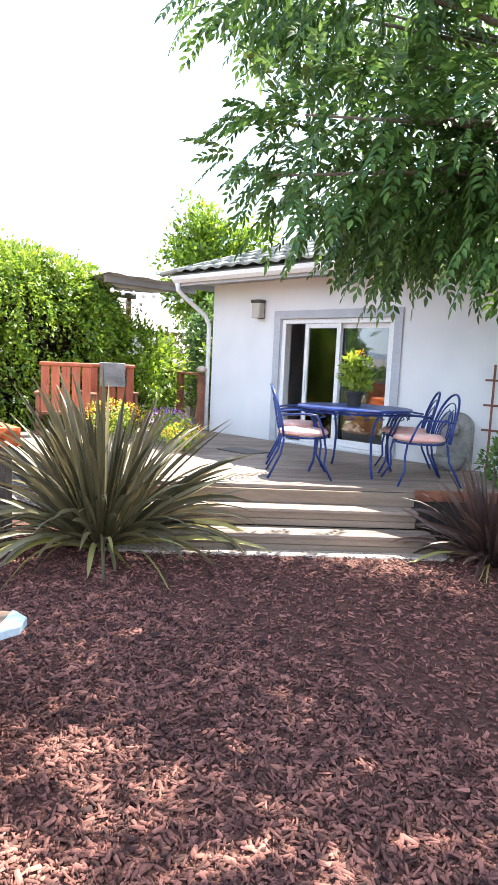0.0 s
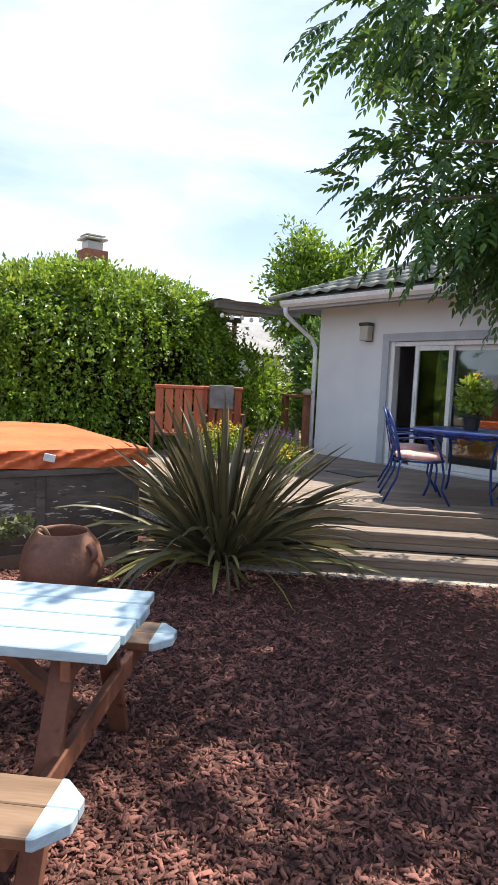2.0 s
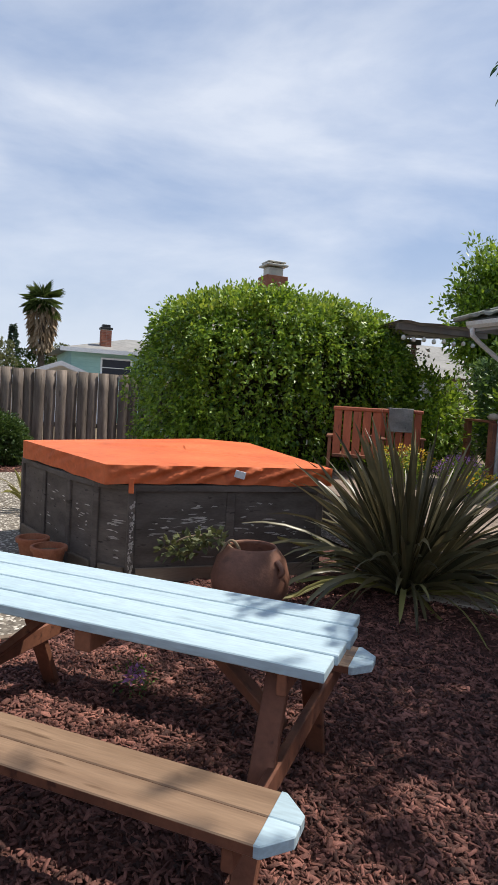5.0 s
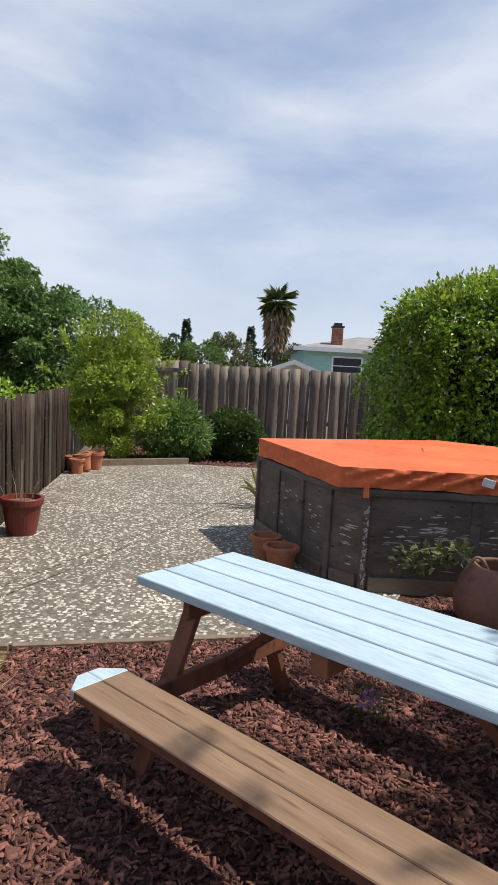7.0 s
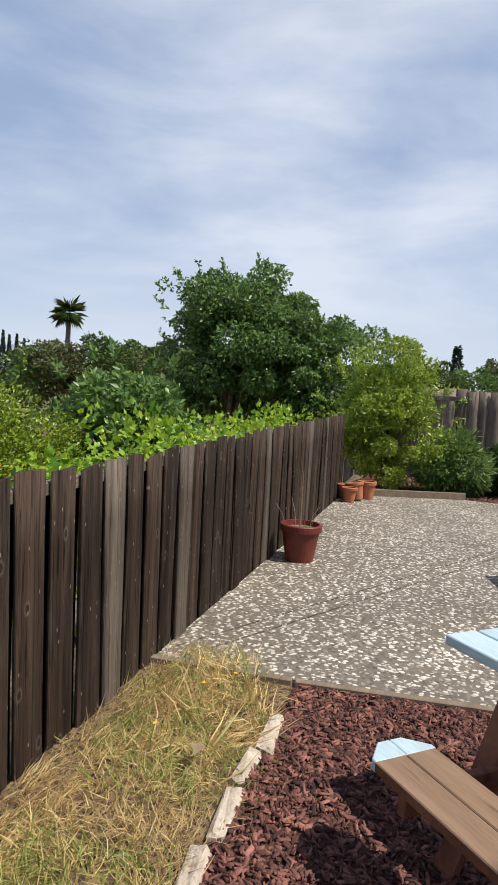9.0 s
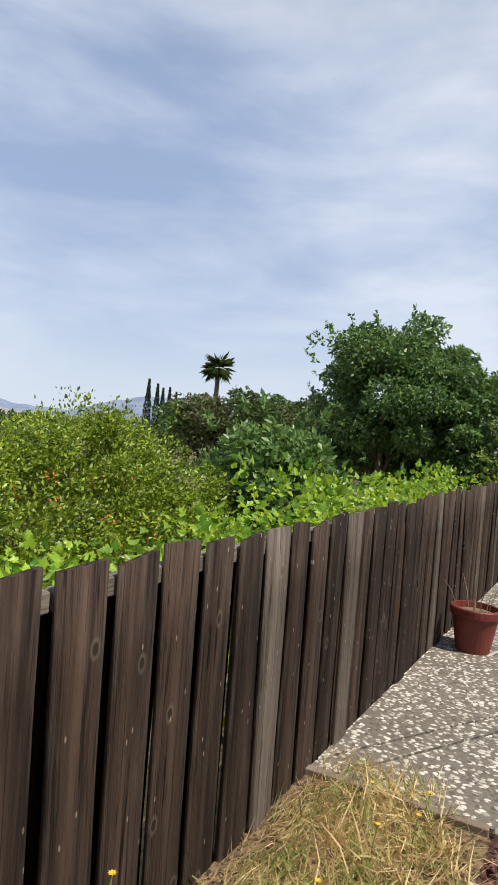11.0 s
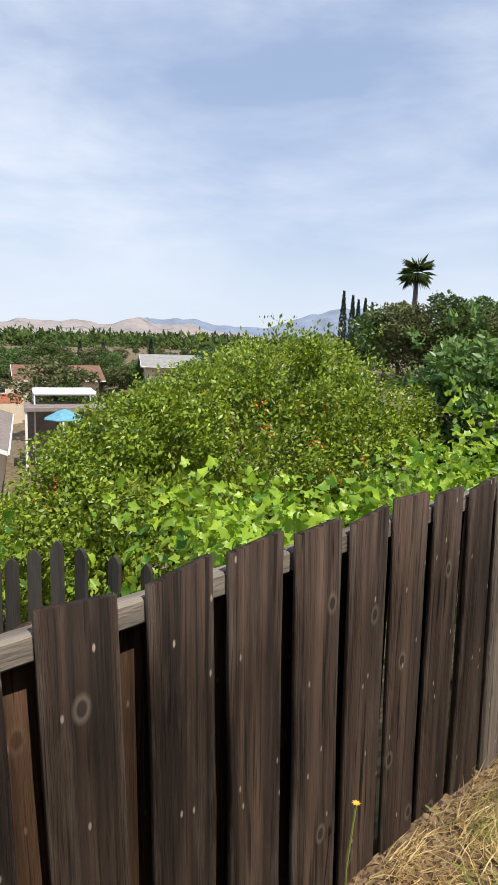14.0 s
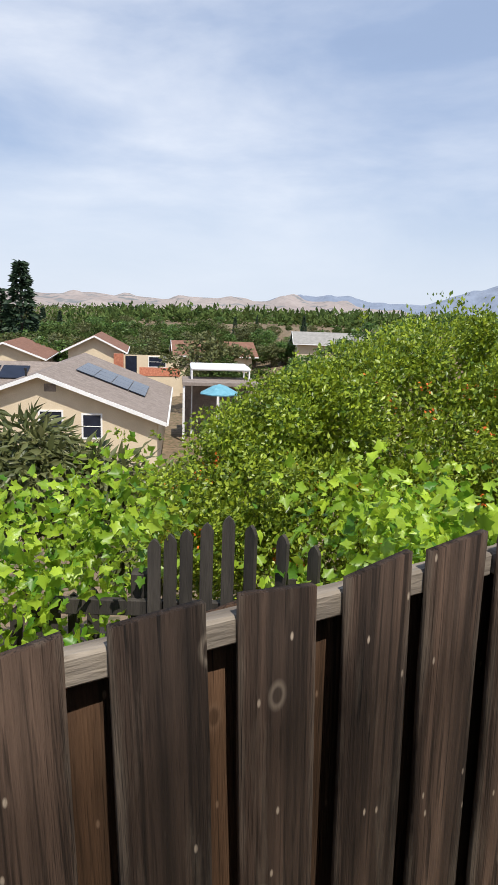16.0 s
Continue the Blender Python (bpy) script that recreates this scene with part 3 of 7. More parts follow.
def boughs(g, centre, radii, k, reach, per, inner=0.5, lumps=6):
    """Leaves gathered in separate rounded boughs over a crown, with gaps between: points, ways, normals."""
    c = crown_centres(g, centre, np.asarray(radii) - 0.4 * reach, k, inner, lumps)
    rad = np.repeat(reach * g.uniform(0.55, 1.25, k), per)
    c = np.repeat(c, per, 0)
    u = unit(g.normal(size=c.shape) + np.array((0, 0, 0.25)))
    p = c + u * (rad * g.random(len(c)) ** 0.28)[:, None] * np.array((1, 1, 0.72))
    way = 0.7 * u + 0.3 * unit(c - np.asarray(centre)) + 0.9 * g.normal(size=c.shape)
    return p, way, 0.8 * u + 0.75 * g.normal(size=c.shape) + np.array((0, 0, 0.35))


def shoots(g, start, way, length, per):
    """Leaves set along straight young shoots that stand out of a crown."""
    t = g.random((len(start), per))
    d = unit(way)
    p = start[:, None] + d[:, None] * (t * np.asarray(length).reshape(-1, 1))[..., None] + g.normal(size=(len(start), per, 3)) * 0.02
    w = np.repeat(d[:, None], per, 1) * 0.8 + g.normal(size=p.shape) * 0.8
    return p.reshape(-1, 3), w.reshape(-1, 3)


def trunk_mesh(g, height, radius, limbs, reach, base=(0, 0, 0), lean=(0, 0)):
    """A tapered trunk that forks into limbs."""
    bm = bmesh.new()
    top = Vector(base) + Vector((lean[0], lean[1], height))
    tube(bm, arc(lambda t: Vector(base).lerp(top, t) + Vector((0.08 * math.sin(4 * t) * height * 0.2, 0.05 * math.sin(5 * t + 1) * height * 0.2, 0)), 8), radius, 9, 0.6)
    for i in range(limbs):
        a = 2 * math.pi * i / limbs + g.random()
        tip = top + Vector((math.cos(a) * reach[0] * (0.5 + 0.5 * g.random()), math.sin(a) * reach[1] * (0.5 + 0.5 * g.random()), reach[2] * (0.2 + 0.8 * g.random())))
        start = Vector(base).lerp(top, 0.75 + 0.25 * g.random())
        tube(bm, arc(lambda t: start.lerp(tip, t) + Vector((0, 0, 0.12 * math.sin(math.pi * t) * reach[2])), 6), radius * 0.5, 6, 0.2)
    return bm


def tree(name, base, height, centre, radii, mat, label, category="tree", n=160, per=60, spread=0.22, size=0.1, shape=OVAL, seed=1,
         trunk=0.12, limbs=7, inner=0.5, flat=0.0, group="", bark="bark", lumps=6, droop=0.0, bough=0.0, spray=0, spray_len=0.5):
    """A tree or shrub: trunk with limbs, and a crown of many leaves in clumps. centre is above the base."""
    g = np.random.default_rng(seed)
    t = thing(name, Matrix.Translation(base), label, category, group)
    part("trunk", trunk_mesh(g, max(0.2, centre[2] - radii[2] * 0.55), trunk, limbs, [r * 0.8 for r in radii]), M[bark], t, smooth=True)
    if bough:
        p, way, nor = boughs(g, centre, radii, n, bough, per, inner, lumps)
    else:
        cc = crown_centres(g, centre, radii, n, inner, lumps, flat)
        p, way = clumps(g, cc, spread, per, centre)
        nor = g.normal(size=p.shape) * 0.75 + np.array((0, 0, 0.5)) + 0.7 * unit(p - np.asarray(centre))
    way[:, 2] -= droop
    if spray:
        at = crown_centres(g, centre, radii, spray, 0.9, lumps)
        out_ = unit((at - np.asarray(centre)) / np.asarray(radii)) + np.array((0, 0, 0.5)) + 0.3 * g.normal(size=at.shape)
        ps, ws = shoots(g, at, out_, spray_len * g.uniform(0.4, 1.0, spray), 26)
        p, way, nor = np.concatenate([p, ps]), np.concatenate([way, ws]), np.concatenate([nor, g.normal(size=ps.shape) + np.array((0, 0, 0.4))])
    part("crown", leaves("crown", p, way, nor, size * (0.6 + 0.7 * g.random(len(p))), shape), mat, t)
    return t


def cut(poly, p, nrm):
    """The part of a convex polygon on the side of nrm of the line through p."""
    res = []
    for i in range(len(poly)):
        a, b = Vector(poly[i]), Vector(poly[(i + 1) % len(poly)])
        da, db = (a - Vector(p)).dot(Vector(nrm)), (b - Vector(p)).dot(Vector(nrm))
        if da >= 0:
            res.append(tuple(a))
        if da * db < 0:
            res.append(tuple(a + (b - a) * (da / (da - db))))
    return res


# ------------------------------------------------------------ ground
FN = np.array((0.0969, -0.9953))      # out of the yard, across the fence
FC = 0.353
FENCE = pose(0.034, -0.351, 0, 0, 0, 5.56)


def fall(x, y):
    """Height of the land: level in the yard, down the slope past the fence."""
    d = FN[0] * x + FN[1] * y - FC
    e = np.clip(d - 0.25, 0, None)
    away = np.clip(-x - 12, 0, None)
    h = -(1 - np.exp(-e / 9.0)) * 5.6 - 0.045 * np.clip(e - 12, 0, 90) - 0.6 * (1 - np.exp(-e / 0.8))
    return h * np.clip(1 - away / 60.0, 0.25, 1)


def axis(lo, hi, near):
    out_ = [0.0]
    step = near
    while out_[-1] < hi:
        out_.append(out_[-1] + step)
        step *= 1.12 if out_[-1] > 12 else 1.0
    neg, step = [0.0], near
    while neg[-1] > lo:
        neg.append(neg[-1] - step)
        step *= 1.12 if neg[-1] < -12 else 1.0
    return np.array(neg[:0:-1] + out_)


gx, gy = axis(-4200, 4200, 0.35) + 4, axis(-4200, 4200, 0.35)
X, Y = np.meshgrid(gx, gy)
Z = fall(X, Y) - 0.04
idx = np.arange(X.size).reshape(X.shape)
quads = np.stack([idx[:-1, :-1], idx[:-1, 1:], idx[1:, 1:], idx[1:, :-1]], -1).reshape(-1, 4)
part("ground", np_mesh("ground", np.stack([X, Y, Z], -1).reshape(-1, 3), quads), M["soil"], smooth=True)
tagged(bpy.data.objects["ground"], "dry brown soil sloping down past the fence", "ground", kind="structure")

mulch = part("mulch_bed", prism(bmesh.new(), [(3.33, 0.86), (5.2, 1.0), (8.0, 1.25), (16, 1.3), (16, 12), (-3, 12), (-3, 5), (1.4, 3.4), (2.1, 3.3), (3.0, 2.2)], -0.03, 0.0), M["mulch"])
tagged(mulch, "bed of red-brown bark mulch", "mulch", kind="structure")


def chips(name, g, n, lo, hi, keep, sizes):
    """Flat bark chips lying at all angles."""
    p = np.stack([g.uniform(lo[0], hi[0], n), g.uniform(lo[1], hi[1], n)], 1)
    p = p[keep(p)]
    n = len(p)
    a, tilt, tilt2 = g.uniform(0, 2 * np.pi, n), g.normal(0, 0.28, n), g.normal(0, 0.35, n)
    ln, wd, th = sizes[0] + (1.25 * sizes[1] - sizes[0]) * g.random(n) ** 1.5, 0, g.uniform(0.003, 0.009, n)
    wd = ln * g.uniform(0.13, 0.38, n)
    t = np.array([(-1, -.7, -1), (1, -1, -1), (.85, 1, -1), (-.8, .8, -1), (-.9, -.6, 1), (.9, -.85, 1), (.75, .85, 1), (-.7, .7, 1)]) / 2
    q = t[None] * np.stack([ln, wd, th], 1)[:, None, :]
    x = q[..., 0] * np.cos(tilt)[:, None] - q[..., 2] * np.sin(tilt)[:, None]
    z = q[..., 0] * np.sin(tilt)[:, None] + q[..., 2] + q[..., 1] * np.sin(tilt2)[:, None]
    y = q[..., 1]
    v = np.stack([p[:, :1] + x * np.cos(a)[:, None] - y * np.sin(a)[:, None], p[:, 1:] + x * np.sin(a)[:, None] + y * np.cos(a)[:, None],
                  z + g.uniform(0.004, 0.02, n)[:, None]], -1)
    f = np.array([(4, 5, 6, 7), (0, 1, 5, 4), (1, 2, 6, 5), (2, 3, 7, 6), (3, 0, 4, 7)])
    f = f[None] + (np.arange(n) * 8)[:, None, None]
    return np_mesh(name, v.reshape(-1, 3), f.reshape(-1, 4))


def in_bed(p):
    x, y = p[:, 0], p[:, 1]
    return (y > 0.92 + 0.075 * (x - 3.7)) & (x > np.where(y < 2.25, 3.36 - 0.205 * (y - 0.8), np.maximum(3.05 - 0.667 * (y - 2.25), 1.7))) & (y < x * 1.114 + 2.45)


g = np.random.default_rng(11)
tagged(part("bark_chips", chips("bark_chips", g, 98000, (2.0, 0.85), (8.6, 5.2), in_bed, (0.012, 0.050)), M["chip"]), "loose red-brown bark chips over the bed", "bark chips", kind="stuff")
tagged(part("bark_chips", chips("bark_chips", g, 34000, (1.6, 5.2), (9.5, 9.5), lambda p: in_bed(p) & (p[:, 0] > 1.8), (0.015, 0.05)), M["chip"]), "loose red-brown bark chips before the steps", "bark chips", kind="stuff")
tagged(part("bark_chips", chips("bark_chips", g, 3000, (-7.8, -0.6), (-5.1, 5.0), lambda p: p[:, 0] < -5.15, (0.04, 0.09)), M["chip"]), "loose red-brown bark chips in the far bed", "bark chips", kind="stuff")

# patio in slabs with open joints
patio = thing("patio", Matrix(), "exposed aggregate concrete patio cast in large slabs", "patio", kind="structure")
whole = [(3.42, -0.01), (3.29, 0.84), (3.0, 2.25), (2.2, 3.42), (1.65, 3.7), (1.0, 6.4), (-4.95, 6.4), (-5.05, 1.2), (-4.1, -0.72)]
slabs = [whole]
for p, d in (((0.54, 1.16), (-0.92, 0.39)), ((-1.08, 0.85), (0.235, -0.97)), ((-3.4, 3.0), (-0.92, 0.39))):
    nrm = Vector((-d[1], d[0])).normalized()
    slabs = [piece for s in slabs for piece in (cut(s, Vector(p) + nrm * 0.009, nrm), cut(s, Vector(p) - nrm * 0.009, -nrm)) if len(piece) > 2]
for s in slabs:
    part("slab", prism(bmesh.new(), s, -0.12, 0.012), M["patio"], patio)
tagged(part("patio_edging", beam(beam(bmesh.new(), (3.45, -0.01, -0.005), (3.32, 0.84, -0.005), 0.05, 0.07), (3.32, 0.86, -0.005), (3.03, 2.27, -0.005), 0.05, 0.07), M["riser"]), "thin wooden board edging along the patio", "edging", kind="structure")

# ------------------------------------------------------------ near fence
def fence_top(s):
    return 1.335 - 0.0178 * s


def board_mesh(g, width, height, thick, ear=0.0, skew=0.008):
    """A rough-sawn board with its origin at the middle of its top: slightly bowed, with an uneven top."""
    n = 7
    v, f = [], []
    bow, twist = g.normal(0, 0.006, 2), g.normal(0, 0.008)
    for i in range(n):
        t = i / (n - 1)
        cx = bow[0] * math.sin(math.pi * t) + g.normal(0, 0.0012)
        cy = bow[1] * math.sin(math.pi * t)
        w = width / 2 + g.normal(0, 0.0015)
        tw = twist * (t - 0.5)
        z = -height * (1 - t)
        for sx, sy in ((-1, -1), (1, -1), (1, 1), (-1, 1)):
            zz = z + (sx * skew * g.normal() if i == n - 1 and sy == -1 else 0)
            v.append((cx + sx * (w - (ear if i == n - 1 else 0)), cy + sy * thick / 2 + sx * tw, zz))
    for k in (2, 3):                                   # back top corners level with the front ones
        j = {2: 1, 3: 0}[k]
        v[-4 + k] = (v[-4 + k][0], v[-4 + k][1], v[-4 + j][2])
    for i in range(n - 1):
        for k in range(4):
            a, b = i * 4 + k, i * 4 + (k + 1) % 4
            f.append((a, b, b + 4, a + 4))
    f.append((4 * n - 4, 4 * n - 3, 4 * n - 2, 4 * n - 1))
    return np_mesh("board", v, f)


def rail_mesh(length):
    bm = boxed((-length / 2, -0.045, -0.085), (length / 2, 0, 0), 0.006)
    return bm


g = np.random.default_rng(5)
near = thing("wooden_fence", FENCE, "weathered dark board-on-board wooden fence along the yard", "fence")
variants = [board_mesh(g, 0.180, 1.9, 0.02) for _ in range(9)]
grey_var, back_var = [board_mesh(g, 0.17, 1.9, 0.02) for _ in range(2)], [board_mesh(g, 0.21, 1.7, 0.018) for _ in range(4)]
for m_ in variants:
    m_.materials.append(M["fence"])
for m_ in grey_var:
    m_.materials.append(M["fence_grey"])
for m_ in back_var:
    m_.materials.append(M["fence_back"])
for k in range(-16, 52):
    s = (6.174 - 0.252 * k if k < 3 else 5.67 - 0.2283 * (k - 2)) - 0.0885
    if s < -3.85:
        break
    me = grey_var[k % 2] if k in (9, 13, 22, 31, 36, 44) else variants[(k * 5 + 3) % 9]
    part("board", me, None, near, at=pose(s + g.normal(0, 0.004), 0.012 + g.normal(0, 0.002), fence_top(s) + g.normal(0, 0.008), g.normal(0, 0.35), 2.2 + g.normal(0, 0.4), g.normal(0, 1.0)))
    sb = s - 0.118
    part("back_board", back_var[k % 4], None, near, at=pose(sb, -0.060, fence_top(sb) - 0.085 + g.normal(0, 0.008), 0, 2.2 + g.normal(0, 0.4), 0))
for i in range(6):
    a, b = 9.8 - 2.3 * i, 9.8 - 2.3 * (i + 1) + 0.01
    b = max(b, -3.9)
    za, zb = fence_top(a) - 0.05, fence_top(b) - 0.05
    for dz, nm in ((0, "top_rail"),):
        part(nm, beam(bmesh.new(), (a, -0.024, za + dz - 0.030), (b, -0.024, zb + dz - 0.030), 0.044, 0.060, 0.006), M["rail"], near)
    part("post", boxed((a - 0.05, -0.16, -1.2), (a + 0.05, -0.073, za - 0.08), 0.006), M["fence_back"], near)

# ------------------------------------------------------------ house
HOUSE = pose(-0.122, 9.771, -0.084, 0, 0, 2.05) @ Matrix.Diagonal((0.975, 0.975, 0.99, 1))
DECK = 0.51
house = thing("house", HOUSE, "single-storey house with white stucco wall and grey tiled roof", "house")


for lo, hi in (((-0.61, 0, 0), (0.95, 0.18, 3.10)), ((2.98, 0, 0), (13, 0.18, 3.10)), ((0.951, 0, 2.50), (2.979, 0.18, 3.10)), ((0.951, 0, 0), (2.979, 0.18, 0.60))):
    part("front_wall", boxed(lo, hi, 0), M["stucco"], house, "smooth white stucco wall")
part("side_wall", boxed((-0.61, 0.182, 0), (-0.43, 9, 3.10), 0), M["stucco"], house)
part("rear_wall", boxed((-0.43, 8.82, 0), (13, 9, 3.10), 0), M["stucco"], house)
part("end_wall", boxed((12.82, 0.182, 0), (13, 8.82, 3.10), 0), M["stucco"], house)
part("room_floor", boxed((-0.43, 0.18, 0.5), (12.82, 8.82, 0.6), 0), M["bench_wood"], house)
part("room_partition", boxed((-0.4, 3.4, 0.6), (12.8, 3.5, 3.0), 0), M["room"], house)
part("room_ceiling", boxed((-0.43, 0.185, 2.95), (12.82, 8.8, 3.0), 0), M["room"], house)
part("soffit", boxed((-0.85, -0.58, 3.105), (13.5, 9.5, 3.13), 0), M["trim_grey"], house)
part("fascia", boxed((-0.89, -0.62, 3.02), (13.5, -0.58, 3.17), 0.004), M["trim_grey"], house, "grey painted fascia board")
part("fascia", boxed((-0.89, -0.578, 3.02), (-0.85, 9.5, 3.17), 0.004), M["trim_grey"], house)


def gutter_mesh(length):
    bm = bmesh.new()
    prof = [(0, 0), (0, -0.10), (-0.05, -0.11), (-0.10, -0.06), (-0.115, 0.0), (-0.105, 0.0), (-0.09, -0.055), (-0.047, -0.098), (-0.008, -0.09), (-0.008, 0)]
    a = [bm.verts.new((0, y, z)) for y, z in prof]
    b = [bm.verts.new((length, y, z)) for y, z in prof]
    for i in range(len(prof)):
        j = (i + 1) % len(prof)
        bm.faces.new((a[i], b[i], b[j], a[j]))
    bm.faces.new(a)
    bm.faces.new(b[::-1])
    bmesh.ops.recalc_face_normals(bm, faces=bm.faces)
    return bm


part("gutter", gutter_mesh(14.3), M["white"], house, "white metal gutter", at=pose(-0.9, -0.622, 3.17))
bm = bmesh.new()
tube(bm, [(-0.80, -0.68, 3.06), (-0.80, -0.66, 2.95), (-0.79, -0.5, 2.84), (-0.70, -0.12, 2.58), (-0.66, -0.05, 2.42), (-0.66, -0.05, 2.2), (-0.66, -0.05, 0.62)], 0.04, 8)
part("downspout", bm, M["white"], house, "white downspout bent back to the wall", smooth=True)

# hipped roof
PITCH = math.tan(radians(21))
roof = part("roof", boxed((-0.8, -0.5, 3.135), (13.4, 9.4, 3.15), 0), M["rooftile"], house, "grey-green tiled hip roof")
bm = bmesh.new()
ex0, ex1, ey0, ey1, ez = -0.92, 13.6, -0.70, 9.6, 3.19
hh = (ey1 - ey0) / 2
corners = [bm.verts.new(c) for c in ((ex0, ey0, ez), (ex1, ey0, ez), (ex1, ey1, ez), (ex0, ey1, ez))]
r0, r1 = bm.verts.new((ex0 + hh, ey0 + hh, ez + hh * PITCH)), bm.verts.new((ex1 - hh, ey0 + hh, ez + hh * PITCH))
for f_ in ((corners[0], corners[1], r1, r0), (corners[2], corners[3], r0, r1), (corners[3], corners[0], r0), (corners[1], corners[2], r1)):
    bm.faces.new(f_)
bm.faces.new(corners[::-1])
bmesh.ops.recalc_face_normals(bm, faces=bm.faces)
part("roof_deck", bm, M["rooftile"], roof)


def tile_mesh():
    """One S-profile concrete tile, 0.30 wide and 0.36 long, thicker at its lower edge."""
    n = 7
    v, f = [], []
    for y, lift in ((0, 0.035), (0.38, 0.0)):
        for i in range(n):
            x = 0.30 * i / (n - 1) - 0.15
            z = lift + 0.018 * math.sin(2 * math.pi * i / (n - 1))
            v += [(x, y, z + 0.012), (x, y, z - 0.018)]
    for i in range(n - 1):
        a, b = 2 * i, 2 * i + 2
        c, d = a + 2 * n, b + 2 * n
        f += [(a, b, d, c), (a + 1, b + 1, b, a)]
    return np_mesh("tile", v, f)


tile = tile_mesh()
tile.materials.append(M["rooftile"])
ang = math.degrees(math.atan(PITCH))
rows_, g = 9, np.random.default_rng(3)
for j in range(rows_):
    d = 0.35 * j
    y, z = ey0 - 0.02 + d * math.cos(math.atan(PITCH)), ez + 0.035 + d * math.sin(math.atan(PITCH))
    for i in range(14):
        x = ex0 + 0.17 + (y - ey0) + 0.30 * i
        part("tile", tile, None, roof, at=pose(x, y, z, ang + g.normal(0, 0.6), g.normal(0, 0.5), g.normal(0, 0.5)))
for j in range(6):
    d = 0.35 * j
    x, z = ex0 - 0.02 + d * math.cos(math.atan(PITCH)), ez + 0.035 + d * math.sin(math.atan(PITCH))
    for i in range(9):
        y = ey0 + 0.3 + (x - ex0) + 0.30 * i
        part("tile", tile, None, roof, at=pose(x, y, z, ang + g.normal(0, 0.6), 0, -90 + g.normal(0, 0.6)))
bm = bmesh.new()
for i in range(16):
    t = 0.3 * i
    c = Vector((ex0 + t, ey0 + t, ez + 0.05 + t * PITCH))
    box(bm, (-0.10, -0.21, -0.03), (0.10, 0.21, 0.04), 0.02, Matrix.Translation(c) @ pose(0, 0, 0, 0, 0, -45) @ pose(0, 0, 0, math.degrees(math.atan(PITCH / 1.414)), 0, 0))
part("hip_cap", bm, M["rooftile"], roof)


def brick_stack(parent, w, d, h, mat, course=0.075):
    """A brick shaft in courses with recessed joints, one mesh."""
    bm = bmesh.new()
    box(bm, (-w / 2 + 0.012, -d / 2 + 0.012, 0), (w / 2 - 0.012, d / 2 - 0.012, h))
    part("mortar_core", bm, M["mortar"], parent)
    bm = bmesh.new()
    for j in range(int(h / course)):
        for side, ln in ((0, w), (1, d), (2, w), (3, d)):
            n = max(1, round(ln / 0.21))
            for i in range(n):
                a, b = -ln / 2 + ln * i / n + 0.005, -ln / 2 + ln * (i + 1) / n - 0.005
                off = (d if side % 2 == 0 else w) / 2
                box(bm, (a, -off, j * course + 0.005), (b, -off + 0.05, (j + 1) * course - 0.005), 0, pose(0, 0, 0, 0, 0, 90 * side))
    part("brickwork", bm, mat, parent)


chim = part("chimney", boxed((-0.36, -0.36, 1.2), (0.36, 0.36, 1.3), 0.01), M["mortar"], house, "red brick chimney", at=pose(1.3, 2.6, 3.9))
brick_stack(chim, 0.62, 0.62, 1.2, M["brick"])

# sliding glass door in the opening
door = part("sliding_door", boxed((0.955, 0.02, 0.605), (2.975, 0.16, 0.64), 0.003), M["white"], house, "white-framed sliding glass door, left panel open")
part("casing", boxed((0.82, -0.03, 0.6), (0.95, -0.002, 2.62), 0.004), M["trim_grey"], door)
part("casing", boxed((2.98, -0.03, 0.6), (3.11, -0.002, 2.62), 0.004), M["trim_grey"], door)
part("casing", boxed((0.952, -0.03, 2.50), (2.978, -0.002, 2.62), 0.004), M["trim_grey"], door)
for x0, x1, y in ((0.955, 1.03, 0.02), (2.90, 2.975, 0.02)):
    part("jamb", boxed((x0, y, 0.642), (x1, 0.16, 2.495), 0.003), M["white"], door)
part("head", boxed((1.032, 0.02, 2.43), (2.898, 0.16, 2.495), 0.003), M["white"], door)
for x0, x1, y in ((1.40, 2.06, 0.04), (1.98, 2.90, 0.10)):
    fr = part("panel_frame", box(box(box(boxed((x0, y, 0.645), (x0 + 0.07, y + 0.04, 2.428), 0.003), (x1 - 0.07, y, 0.645), (x1, y + 0.04, 2.428), 0.003), (x0 + 0.071, y, 0.645), (x1 - 0.071, y + 0.04, 0.74), 0.003), (x0 + 0.071, y, 2.36), (x1 - 0.071, y + 0.04, 2.428), 0.003), M["white"], door)
    pane = part("pane", boxed((x0 + 0.068, y + 0.016, 0.738), (x1 - 0.068, y + 0.022, 2.362), 0), M["glass"], fr)
    pane.visible_shadow = False
part("handle", boxed((1.42, 0.015, 1.45), (1.45, 0.04, 1.75), 0.005), M["white"], door)

lamp = thing("wall_lamp", HOUSE @ pose(0.52, 0, 2.65), "dark square outdoor wall lamp with frosted glass", "wall lamp")
part("back_plate", boxed((-0.07, -0.02, -0.14), (0.07, -0.001, 0.15), 0.004), M["bronze"], lamp)
part("hood", boxed((-0.10, -0.17, 0.10), (0.10, -0.021, 0.15), 0.006), M["bronze"], lamp)
part("glass_shade", boxed((-0.085, -0.155, -0.13), (0.085, -0.03, 0.099), 0.006), M["frosted"], lamp)

# ------------------------------------------------------------ deck and steps
AXIS = Vector((0.668, 0.744, 0)).normalized()
INW = Vector((-0.744, 0.668, 0)).normalized()
deck_frame = Matrix((AXIS, INW, Vector((0, 0, 1)))).transposed().to_4x4()     # x along the steps, y towards the house


